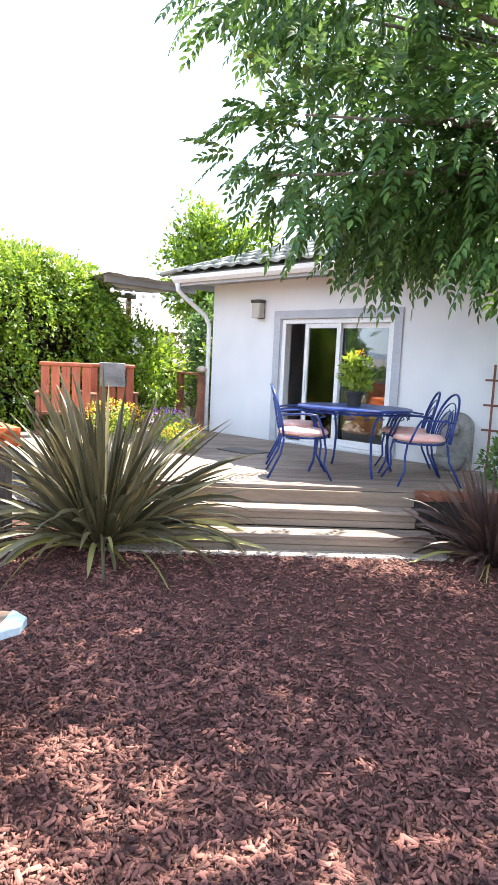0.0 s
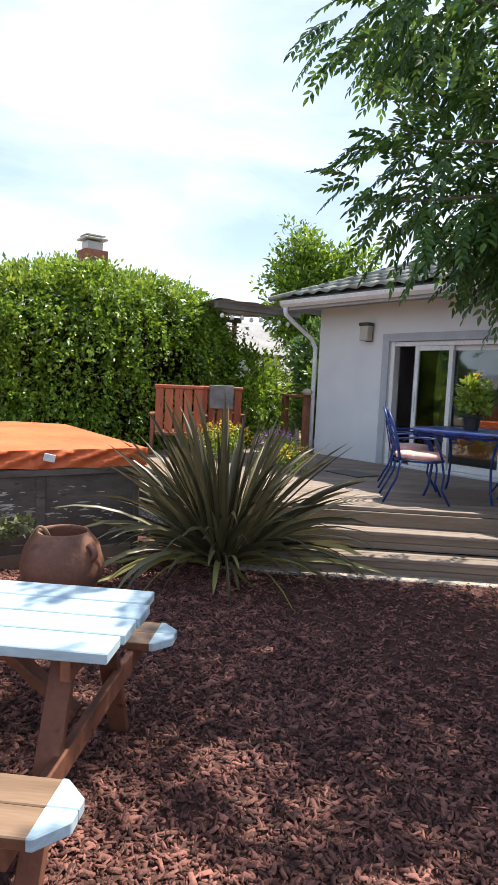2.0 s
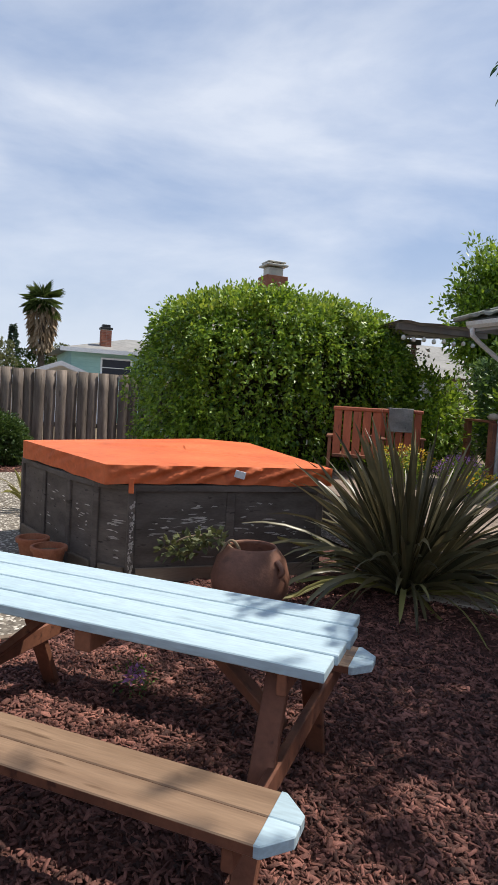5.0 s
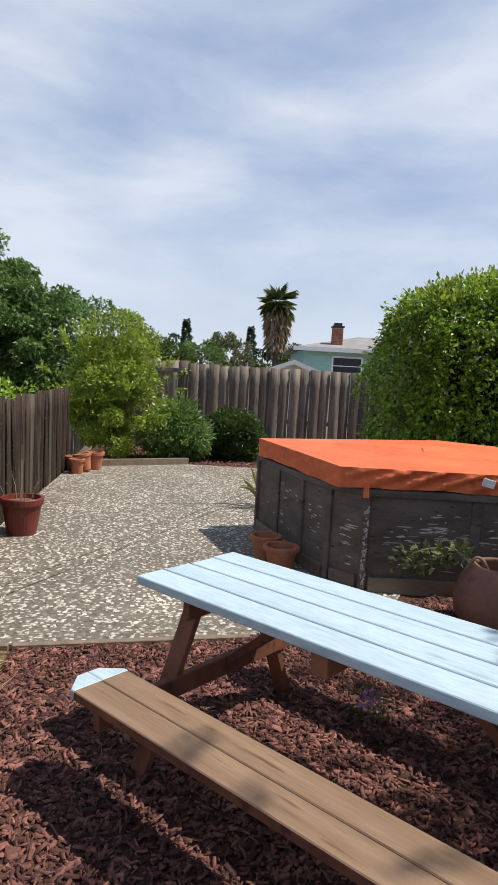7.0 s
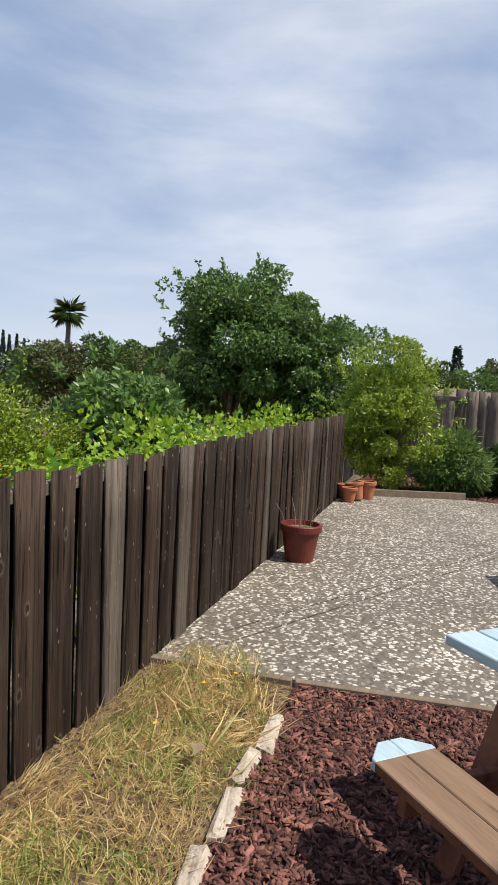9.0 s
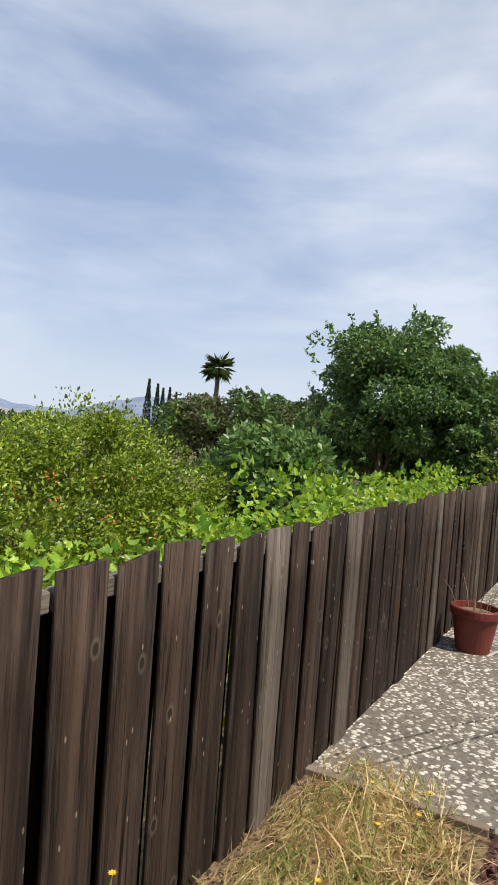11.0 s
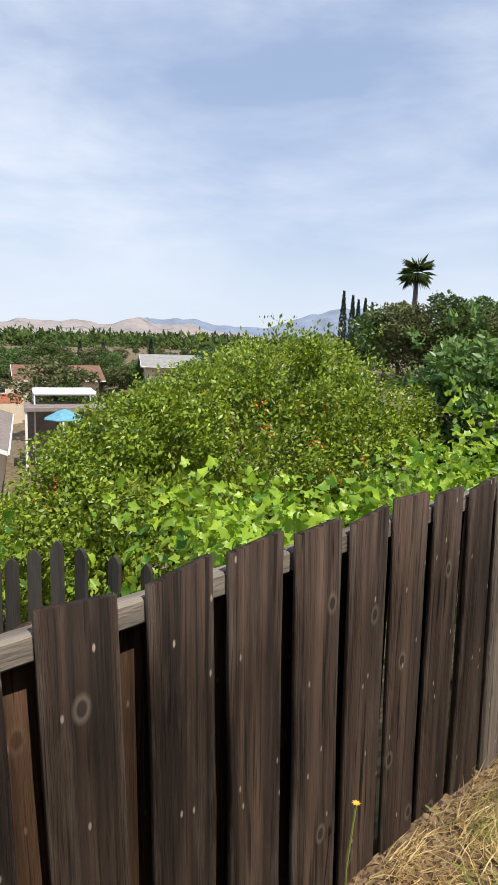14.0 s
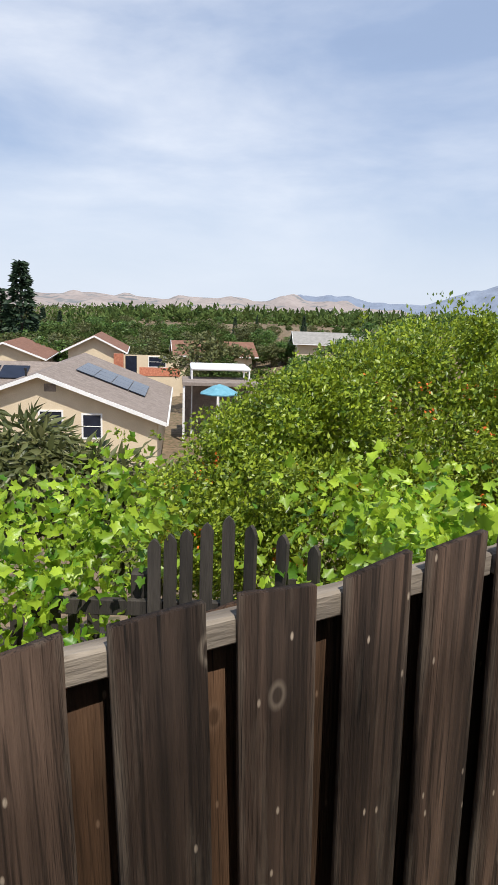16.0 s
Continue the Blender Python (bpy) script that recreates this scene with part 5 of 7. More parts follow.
for x, y, turn in ((3.13, 7.69, -45), (2.50, 8.35, -48), (4.07, 8.46, 140), (3.57, 8.99, 128)):
    iron_chair(pose(x, y, DECK, 0, 0, turn) @ Matrix.Diagonal((1.12, 1.12, 1.0, 1)), "blue wrought-iron chair with a pink patterned cushion")

pp = pot("flower_pot", pose(CX - 0.05, CY + 0.05, DECK + 0.742), 0.10, 0.075, 0.17, M["black"], "dark pot with a leafy yellow-flowered plant on the table")
g = np.random.default_rng(9)
p, w = clumps(g, crown_centres(g, (0, 0, 0.36), (0.16, 0.16, 0.20), 26, 0.3), 0.04, 16)
w[:, 2] += 0.5
part("foliage", leaves("foliage", p, w, g.normal(size=p.shape), 0.11 * (0.6 + 0.6 * g.random(len(p)))), L["bright"], pp)
p = np.array((0.0, 0, 0.58)) + g.normal(size=(30, 3)) * (0.05, 0.05, 0.03)
part("blossoms", leaves("blossoms", p, g.normal(size=p.shape), g.normal(size=p.shape), 0.05 * np.ones(30)), L["yellow_fl"], pp)

foun = thing("wall_fountain", HOUSE @ pose(4.0, -0.02, 0.6), "grey carved stone wall fountain with an arched back", "fountain")
bm = bmesh.new()
pts = [(-0.22, 0), (-0.22, 0.5)] + [(-0.22 * math.cos(math.pi * q / 12), 0.5 + 0.2 * math.sin(math.pi * q / 12)) for q in range(1, 12)] + [(0.22, 0.5), (0.22, 0)]
prism(bm, pts, 0, 0.10)
bm.transform(pose(0, -0.005, 0, 90, 0, 0))
part("back_slab", bm, M["stone"], foun)
part("mask", lathe([(0, -0.06), (0.05, -0.05), (0.085, 0), (0.08, 0.05), (0.05, 0.09), (0, 0.10)], 14), M["stone"], foun, at=pose(0, -0.13, 0.48, 0, 0, 0), smooth=True)
part("basin", lathe([(0, 0.0), (0.16, 0.0), (0.20, 0.08), (0.23, 0.16), (0.20, 0.165), (0.15, 0.10), (0, 0.09)], 22), M["stone"], foun, at=pose(0, -0.24, 0.0), smooth=True)

trel = thing("trellis", HOUSE @ pose(4.62, -0.04, 0.6), "small brown wooden trellis leaning on the wall", "trellis")
for x in (-0.2, 0, 0.2):
    part("slat", boxed((x - 0.012, -0.02, 0), (x + 0.012, 0, 1.3), 0.002), M["red_stain"], trel)
for z in (0.5, 0.8, 1.1):
    part("crossbar", boxed((-0.3, -0.036, z), (0.3, -0.021, z + 0.025), 0.002), M["red_stain"], trel)
tree("shrub", (4.85, 9.2, DECK), 0.5, (0, 0, 0.28), (0.42, 0.36, 0.34), L["dark"], "small dark green shrub growing at the trellis", "shrub", 40, 30, 0.07, 0.07, seed=51, trunk=0.02)

# armchair shape behind the glass, added for a red reflection; mat on the deck
red_reflection = thing("armchair", HOUSE @ pose(1.75, 1.5, 0.605, 0, 0, 180), "red-orange armchair shape indoors, standing for a reflection in the glass", "armchair")
part("seat", boxed((-0.35, -0.3, 0.12), (0.35, 0.35, 0.42), 0.06), M["red_reflected"], red_reflection)
part("backrest", boxed((-0.33, -0.5, 0.3), (0.33, -0.28, 0.95), 0.09), M["red_reflected"], red_reflection)
mat_ = part("door_mat", boxed((-0.3, -0.2, 0), (0.3, 0.2, 0.015), 0.004), M["bronze"], at=pose(1.45, 8.45, DECK, 0, 0, 0))
tagged(mat_, "dark flat mat lying on the deck", "mat")

# ------------------------------------------------------------ flowering vine hedge and the corner by the house
g = np.random.default_rng(61)
hedge = thing("vine_hedge", pose(-3.2, 6.68, 0), "tall rounded hedge of flowering vine with small white blossoms", "hedge")
for x, y in ((-0.6, -1.9), (0.5, -1.7), (0.5, 0.2), (-0.6, 0.3), (0.5, 2.0)):
    part("stem", tube(bmesh.new(), [(x, y, 0), (x + 0.1, y, 1.5), (x, y + 0.15, 2.8)], 0.05, 7, 0.5), M["bark"], hedge, smooth=True)


def rounded(p):
    """The hedge's ends slope in and its top falls away towards both ends and towards the yard."""
    p = p.copy()
    e = np.clip((-0.55 - p[:, 1]) / 1.6, 0, 1)
    f = np.clip((p[:, 1] - 0.3) / 2.0, 0, 1)
    k = np.clip((p[:, 0] - 0.3) / 0.9, 0, 1)
    p[:, 1] += 0.20 * e * np.clip(p[:, 2] / 3.4, 0, 1)
    p[:, 2] *= 1 - 0.11 * e ** 2 - 0.13 * f ** 1.5 - 0.10 * k ** 2
    return p


def hedge_surface(g, n):
    """Points over a rounded block, bulging and broken, thick with leaves near its skin."""
    lo, hi = np.array((-1.15, -2.12, 0.15)), np.array((1.15, 2.25, 3.42))
    p = g.uniform(0, 1, (n, 3))
    face = g.choice(5, n, p=(0.36, 0.14, 0.14, 0.30, 0.06))
    depth = g.random(n) ** 2 * 0.22
    for f_, (ax, end) in enumerate(((0, 1), (1, 0), (1, 1), (2, 1), (0, 0))):
        k = face == f_
        p[k, ax] = 1 - depth[k] if end else depth[k]
    q = 2 * p - 1
    r = np.sqrt((q[:, 0] * 0.85) ** 4 + (q[:, 1] * 0.97) ** 6 + np.clip(q[:, 2], 0, 1) ** 4)
    q = q / np.maximum(r, 0.80)[:, None] ** 0.62
    bulge = 1 + 0.085 * np.sin(q[:, 1] * 8 + q[:, 2] * 3) * np.cos(q[:, 2] * 6 + 1) + 0.025 * np.sin(q[:, 1] * 19 + q[:, 2] * 14)
    return rounded((lo + hi) / 2 + q * bulge[:, None] * (hi - lo) / 2)


cc = hedge_surface(g, 1300)
p, w = clumps(g, cc, 0.08, 34, (0, 0, 1.5))
top_ = hedge_surface(g, 1500)
fallen = g.uniform(0.25, 0.85, (1500, 1))
way_out = unit((top_ - np.array((0, 0, 1.5))) * np.array((1, 1, 0.25)))
t_ = g.random((1500, 30))[..., None]
strand = top_[:, None] + way_out[:, None] * (0.04 + 0.15 * np.sin(2.2 * t_)) - np.array((0, 0, 1.0)) * fallen[:, None] * t_ + g.normal(size=(1500, 30, 3)) * 0.032
strand = strand.reshape(-1, 3)
strand[:, 2] = np.maximum(strand[:, 2], 0.06)
p = np.concatenate([p, strand])
w = np.concatenate([w, np.repeat(way_out, 30, 0) * 0.7 + 0.7 * g.normal(size=strand.shape)])
w[:, 2] -= 0.6
part("leaf_mass", leaves("leaf_mass", p, w, g.normal(size=p.shape) * 0.8 + unit(p - np.array((0, 0, 1.5))) + np.array((0, 0, 0.3)), 0.085 * (0.45 + 0.8 * g.random(len(p)))), L["hedge"], hedge)
# twig-brown leaf shapes, coloured dark to give the hedge's inner shade
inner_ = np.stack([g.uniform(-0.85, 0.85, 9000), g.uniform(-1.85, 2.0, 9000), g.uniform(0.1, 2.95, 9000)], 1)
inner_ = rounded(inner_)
part("inner_leaf_mass", leaves("inner_leaf_mass", inner_, g.normal(size=inner_.shape), g.normal(size=inner_.shape), np.full(9000, 0.20)), M["twig_shade"], hedge)
up = rounded(np.stack([g.uniform(-1, 1.1, 700), g.uniform(-2.0, 2.1, 700), g.uniform(3.1, 3.5, 700)], 1))
p, w = clumps(g, up, 0.06, 10)
w[:, 2] += 1.4
part("young_growth", leaves("young_growth", p, w, g.normal(size=p.shape), 0.09 * (0.55 + 0.7 * g.random(len(p)))), L["bright"], hedge)
p = hedge_surface(g, 240) * np.array((1.03, 1.01, 1.02))
part("blossoms", leaves("blossoms", np.repeat(p, 5, 0) + g.normal(size=(1200, 3)) * 0.015, g.normal(size=(1200, 3)), g.normal(size=(1200, 3)), np.full(1200, 0.045)), L["white_fl"], hedge)

tree("rose_bush", (-2.7, 9.4, 0.0), 1, (0, 0, 1.3), (1.15, 1.2, 1.35), L["hedge"], "green rose bush covered with white blooms", "shrub", 300, 45, 0.13, 0.10, seed=62, trunk=0.05)
rose = bpy.data.objects["rose_bush"]
u = unit(g.normal(size=(70, 3)))
p = np.repeat(np.array((0, 0, 1.45)) + u * np.array((1.12, 1.18, 1.25)), 9, 0) + g.normal(size=(630, 3)) * 0.035
part("white_bloom", leaves("white_bloom", p, g.normal(size=p.shape), g.normal(size=p.shape), np.full(630, 0.075)), L["white_fl"], rose, kind="stuff")
tree("shrub", (-2.6, 12.2, 0), 1, (0, 0, 1.9), (2.0, 1.5, 2.0), L["dark"], "tall dark green shrub beside the house", "shrub", 120, 220, 0.16, 0.11, seed=63, trunk=0.06, bough=0.4)
tree("shrub", (-1.5, 10.9, DECK), 1, (0, 0, 0.85), (0.6, 0.5, 0.85), L["hedge"], "leafy green shrub in the deck corner", "shrub", 150, 40, 0.12, 0.10, seed=64, trunk=0.04)
tree("garden_tree", (-5.6, 13.4, 0), 3, (0, 0, 4.1), (0.9, 0.9, 2.0), L["hedge"], "slender light green tree behind the house", "tree", 200, 50, 0.15, 0.14, seed=65, trunk=0.09, inner=0.2)
tree("garden_tree", (-5.0, 14.3, 0), 3, (0, 0, 3.7), (1.1, 1.0, 2.2), L["hedge"], "light green tree with an upright crown behind the house", "tree", 230, 50, 0.16, 0.14, seed=66, trunk=0.09, inner=0.2)

# shade roof with a string of bulbs
shade = thing("shade_roof", pose(-1.8, 9.25, -0.1), "low canvas shade roof with a string of bulbs", "awning")
for x, y in ((-1.9, -0.85), (-1.9, 0.8)):
    part("post", boxed((x - 0.04, y - 0.04, 0.1), (x + 0.04, y + 0.04, 3.02), 0.005), M["red_stain"], shade)
part("front_beam", boxed((-0.05, -0.95, 3.025), (0.05, 0.95, 3.13), 0.006), M["canvas"], shade)
part("rear_beam", boxed((-1.95, -0.95, 3.025), (-1.85, 0.95, 3.13), 0.006), M["canvas"], shade)
bm = bmesh.new()
V = [[bm.verts.new((-2.0 + 2.15 * i / 8, -1.0 + 2.0 * j / 10, 3.17 - 0.06 * math.sin(math.pi * i / 8) + 0.012 * math.sin(j * 2.1))) for j in range(11)] for i in range(9)]
for i in range(8):
    for j in range(10):
        bm.faces.new((V[i][j], V[i + 1][j], V[i + 1][j + 1], V[i][j + 1]))
bmesh.ops.solidify(bm, geom=list(bm.faces), thickness=0.01)
part("canvas", bm, M["canvas"], shade, smooth=True)
string = thing("string_lights", pose(-1.74, 9.25, 2.9), "string of clear round bulbs under the shade roof", "string lights")
part("cord", tube(bmesh.new(), arc(lambda t: (0, -0.95 + 1.9 * t, -0.03 - 0.035 * abs(math.sin(5 * math.pi * t))), 40), 0.005, 5), M["black"], string)
ball = lathe([(0, -0.045), (0.03, -0.035), (0.04, -0.005), (0.03, 0.025), (0.014, 0.04), (0, 0.045)], 12)
bme = bpy.data.meshes.new("bulb")
ball.to_mesh(bme)
ball.free()
bme.materials.append(M["bulb"])
for i in range(9):
    part("bulb", bme, None, string, at=pose(0, -0.85 + 0.21 * i, -0.10 - 0.02 * (i % 2)), smooth=True)


def slat_chair(at, label):
    """A stained slatted garden armchair that faces +y."""
    t = thing("garden_armchair", at, label, "armchair", "garden armchairs")
    for i in range(5):
        x = -0.29 + 0.145 * i
        part("back_slat", boxed((x - 0.06, -0.36, 0.36), (x + 0.06, -0.335, 1.02), 0.006), M["red_slat"], t)
    part("top_rail", boxed((-0.37, -0.38, 1.021), (0.37, -0.31, 1.08), 0.012), M["red_slat"], t)
    part("seat", boxed((-0.35, -0.33, 0.30), (0.35, 0.32, 0.355), 0.01), M["red_stain"], t)
    for s in (-1, 1):
        part("armrest", boxed((s * 0.40 - 0.05, -0.36, 0.60), (s * 0.40 + 0.05, 0.36, 0.635), 0.008), M["red_stain"], t)
        for y in (-0.32, 0.28):
            part("leg", boxed((s * 0.40 - 0.025, y - 0.03, 0), (s * 0.40 + 0.025, y + 0.03, 0.598), 0.004), M["red_stain"], t)
    return t


slat_chair(pose(-1.33, 7.36, DECK, 0, 0, 60), "red-stained slatted garden armchair on the deck")
slat_chair(pose(-1.55, 8.2, DECK, 0, 0, 72), "red-stained slatted garden armchair with a grey blanket")
bl = bmesh.new()
box(bl, (-0.2, -0.375, 1.083), (0.2, -0.30, 1.10), 0.006)
box(bl, (-0.2, -0.40, 0.72), (0.2, -0.384, 1.098), 0.006)
box(bl, (-0.2, -0.305, 0.80), (0.2, -0.29, 1.098), 0.006)
blanket = part("blanket", bl, M["stone"], at=pose(-1.55, 8.2, DECK, 0, 0, 72))
tagged(blanket, "grey folded blanket hung over the garden armchair", "blanket")

rail = thing("deck_railing", Matrix(), "red-stained wooden railing at the corner of the deck", "railing")
for x, y in ((-0.80, 9.60), (-1.55, 9.75), (-2.3, 9.95)):
    part("post", boxed((x - 0.05, y - 0.05, DECK), (x + 0.05, y + 0.05, DECK + 0.95), 0.006), M["red_stain"], rail)
part("top_rail", beam(bmesh.new(), (-0.80, 9.60, DECK + 0.97), (-2.3, 9.95, DECK + 0.97), 0.11, 0.04, 0.005), M["red_stain"], rail)
shell = part("sea_shell", lathe([(0, 0), (0.07, 0.02), (0.10, 0.06), (0.05, 0.11), (0, 0.12)], 14, 0.1), M["edging"], at=pose(-0.80, 9.60, DECK + 0.99), smooth=True)
tagged(shell, "pale sea shell on the railing post", "shell")


# ------------------------------------------------------------ shade tree with pinnate leaves
def pinnate(g, at, way, length):
    """Leaflets of compound leaves: pairs along a drooping midrib, and one at its tip."""
    n, pairs = len(at), 7
    d = unit(way)
    s = unit(np.cross(d, np.array((0, 0, 1.0)) + 0.3 * g.normal(size=d.shape)))
    P, A, N, S = [], [], [], []
    up = np.cross(s, d)
    for k in range(pairs):
        t = (k + 1.2) / (pairs + 0.8)
        mid = at + d * (length * t)[:, None] - np.array((0, 0, 1.0)) * (length * 0.35 * t * t)[:, None]
        for sg in (-1, 1):
            P.append(mid)
            A.append(s * sg + d * 0.75 - np.array((0, 0, 0.55)) + 0.12 * g.normal(size=d.shape))
            N.append(up)
            S.append(length * 0.31 * (1 - 0.35 * abs(t - 0.5)))
    P.append(at + d * length[:, None] - np.array((0, 0, 1.0)) * (length * 0.35)[:, None])
    A.append(d - np.array((0, 0, 0.6)))
    N.append(up)
    S.append(length * 0.27)
    return np.concatenate(P), np.concatenate(A), np.concatenate(N), np.concatenate(S)


LEAFLET = (np.array([(0, 0, 0), (.20, .35, .05), (.13, .7, .03), (0, 1, -.08), (-.13, .7, .03), (-.20, .35, .05)]), np.array([(0, 1, 2), (0, 2, 3), (0, 3, 4), (0, 4, 5)]))
g = np.random.default_rng(71)
shade_tree = thing("shade_tree", pose(7.9, 8.9, 0), "large shade tree with hanging feathery green leaves", "tree")
fork = Vector((-0.3, -0.4, 2.3))
bm = tube(bmesh.new(), [(0, 0, -0.05), (-0.05, -0.05, 0.5), (-0.15, -0.2, 1.4), fork], 0.17, 10, 0.75)
limb_tips = []
blobs = (((-3.7, -1.75, 4.8), (1.65, 1.4, 0.45), 520), ((-3.5, -1.5, 3.35), (1.55, 1.3, 0.7), 720), ((-2.2, -1.0, 3.35), (1.3, 1.3, 0.95), 740), ((-1.0, -1.2, 4.7), (1.9, 2.0, 1.4), 700), ((-0.9, -3.3, 5.8), (2.2, 2.0, 0.7), 280), ((1.6, -1.6, 4.6), (2.2, 2.4, 1.6), 400))
at_, way_ = [], []
for c, r, num in blobs:
    cc = crown_centres(g, c, r, num // 8, 0.35, 7)
    for q in cc[:14]:
        tip = Vector(q)
        k = 0.45 + 0.3 * g.random()
        tube(bm, [fork, fork.lerp(tip, 0.35) + Vector((0, 0, 0.35)), fork.lerp(tip, 0.7) + Vector((0, 0, 0.25)), tip], 0.05, 6, 0.15)
    pc, wc = clumps(g, cc, 0.17, 8, c)
    wc[:, 2] -= 0.25
    at_.append(pc)
    way_.append(wc)
part("trunk", bm, M["bark"], shade_tree, smooth=True)
at_, way_ = np.concatenate(at_), np.concatenate(way_)
P, A, N, S = pinnate(g, at_, way_, g.uniform(0.28, 0.44, len(at_)))
part("crown", leaves("crown", P, A, N, S, LEAFLET), L["tree"], shade_tree)

# ------------------------------------------------------------ grass strip along the fence
BLADE = (np.array([(-.016, 0, 0), (.016, 0, 0), (.013, .5, .16), (-.013, .5, .16), (0, 1, .0)]), np.array([(0, 1, 2), (0, 2, 3), (3, 2, 4)]))


def blades(name, g, n, mat, label, zone, lo, hi, tuft=14, category="grass"):
    m = n // tuft
    s, y = g.uniform(zone[0], zone[1], m), g.uniform(zone[2], zone[3], m)
    c = np.stack([s, y, np.zeros(m)], 1)
    c = c[(c[:, 1] < zone[3] - 0.9 * np.clip(3.8 - c[:, 0], 0, 1) * 0.5)]
    p = np.repeat(c, tuft, 0) + np.stack([g.normal(0, 0.035, len(c) * tuft), g.normal(0, 0.035, len(c) * tuft), np.full(len(c) * tuft, -0.02)], 1)
    lean = np.repeat(g.normal(size=(len(c), 3)) * 0.7, tuft, 0)
    w = lean + g.normal(size=p.shape) * 0.5
    w[:, 2] = g.uniform(0.12, 0.85, len(p))
    p[:, 1] = np.maximum(p[:, 1], 0.03)
    w[:, 1] = np.where(p[:, 1] < 0.25, np.abs(w[:, 1]), w[:, 1])
    ob = part(name, leaves(name, p, w, g.normal(size=p.shape), g.uniform(lo, hi, len(p)), BLADE), mat, at=FENCE)
    return tagged(ob, label, category, kind="stuff")


g = np.random.default_rng(81)
blades("dry_grass", g, 34000, L["dry"], "dry yellow grass in tufts along the fence", (3.15, 9.5, 0.03, 0.86), 0.05, 0.16)
blades("green_grass", g, 9500, L["grass"], "green grass and weeds among the dry grass", (4.9, 9.5, 0.10, 0.80), 0.07, 0.20)
blades("green_grass", g, 2600, L["grass"], "green weeds at the patio corner", (3.2, 4.6, 0.1, 0.85), 0.05, 0.20)
blades("dry_grass", g, 500, L["dry"], "straw-dry grass at the patio corner", (3.2, 4.4, 0.2, 0.85), 0.12, 0.32)
blades("dry_grass", g, 500, L["grass"], "weeds in the gap between fence and patio", (0.8, 3.2, 0.025, 0.07), 0.04, 0.12)
soil_strip = part("grass_bed", prism(bmesh.new(), [(3.25, 0.005), (10, 0.005), (10, 0.9), (3.25, 0.9)], -0.03, -0.004), M["thatch"], at=FENCE)
tagged(soil_strip, "dry soil strip under the grass by the fence", "soil", kind="structure")
for s, y, h in ((5.02, 0.10, 0.42), (3.9, 0.5, 0.16), (3.75, 0.62, 0.17), (3.5, 0.35, 0.10), (4.3, 0.42, 0.13), (3.45, 0.60, 0.12)):
    t = thing("wild_flower", FENCE @ pose(s, y, 0), "thin weed with a small yellow flower by the fence", "flower", "yellow wild flowers")
    part("stem", tube(bmesh.new(), [(0, 0, -0.01), (0.015, 0.01, h * 0.5), (0.0, 0.02, h)], 0.003, 5), L["grass"], t)
    pp_ = np.tile((0, 0.02, h), (8, 1)).astype(float)
    an = np.linspace(0, 2 * np.pi, 9)[:8]
    part("petals", leaves("petals", pp_, np.stack([np.cos(an), np.sin(an), np.full(8, 0.3)], 1), np.tile((0, 0, 1.0), (8, 1)), np.full(8, 0.015)), L["yellow_fl"], t)

g = np.random.default_rng(82)
x = 3.72
while x < 9.0:
    ln = g.uniform(0.18, 0.34)
    y = 0.885 + 0.075 * (x - 3.7) + g.normal(0, 0.012)
    bm = bmesh.new()
    box(bm, (0, -0.036, -0.03), (ln, 0.036, 0.034), 0.014)
    for v in bm.verts:
        v.co += Vector(g.normal(0, 0.006, 3))
    st = part("edging_stone", bm, M["edging"], at=pose(x, y, 0, 0, 0, 5 + g.normal(0, 5)))
    tagged(st, "pale rough edging stone between grass and mulch", "edging stone", "edging stones")
    x += ln + g.uniform(0.01, 0.05)

dead_leaf = part("fallen_leaf", leaves("fallen_leaf", np.array([(0.0, 0.0, 0.03)]), np.array([(1.0, 0.3, 0.15)]), np.array([(0.0, 0.2, 1.0)]), np.array([0.12])), M["dead"], at=pose(4.25, 0.72, 0.06))
tagged(dead_leaf, "dry pale fallen leaf lying on the grass", "leaf")

# fallen twigs and a lilac weed under the table
flowers("flowering_weed", (3.95, 2.85, 0.0), (0.045, 0.045, 0.07), L["lilac_fl"], L["dark"], "small weed with violet flowers under the picnic table", 83, 90, 0.03, leaf=0.03)

# ------------------------------------------------------------ beyond the fence
def picket(at, h):
    bm = bmesh.new()
    prism(bm, [(-0.030, -0.5), (0.030, -0.5), (0.030, h - 0.03), (0.018, h - 0.005), (0, h + 0.012), (-0.018, h - 0.005), (-0.030, h - 0.03)], -0.011, 0.011)
    bm.transform(pose(0, 0, 0, 90, 0, 0))
    return bm


pick = thing("picket_fence", pose(5.63, -1.47, 0, 0, 0, 157), "short run of dark weathered pickets below the fence", "fence")
for i, (d, z) in enumerate(((0.0, 0.69), (0.075, 0.715), (0.15, 0.74), (0.245, 0.775), (0.345, 0.81), (0.45, 0.77), (0.60, 0.73), (0.75, 0.68))):
    part("picket", picket(None, z), M["picket"], pick, at=pose(d, 0, 0, 0, 0, (0, -40)[i > 4]))
part("rail", boxed((-0.5, 0.015, 0.30), (0.9, 0.05, 0.38), 0.004), M["picket"], pick)
for i in range(5):
    part("picket", picket(None, 0.32 - 0.03 * i), M["picket"], pick, at=pose(-0.35 - 0.1 * i, 0.25, 0, 0, 0, 10))
part("post", boxed((-0.12, 0.05, -2.0), (-0.04, 0.13, 0.5), 0.004), M["picket"], pick)
part("post", boxed((0.60, 0.05, -2.0), (0.68, 0.13, 0.5), 0.004), M["picket"], pick)

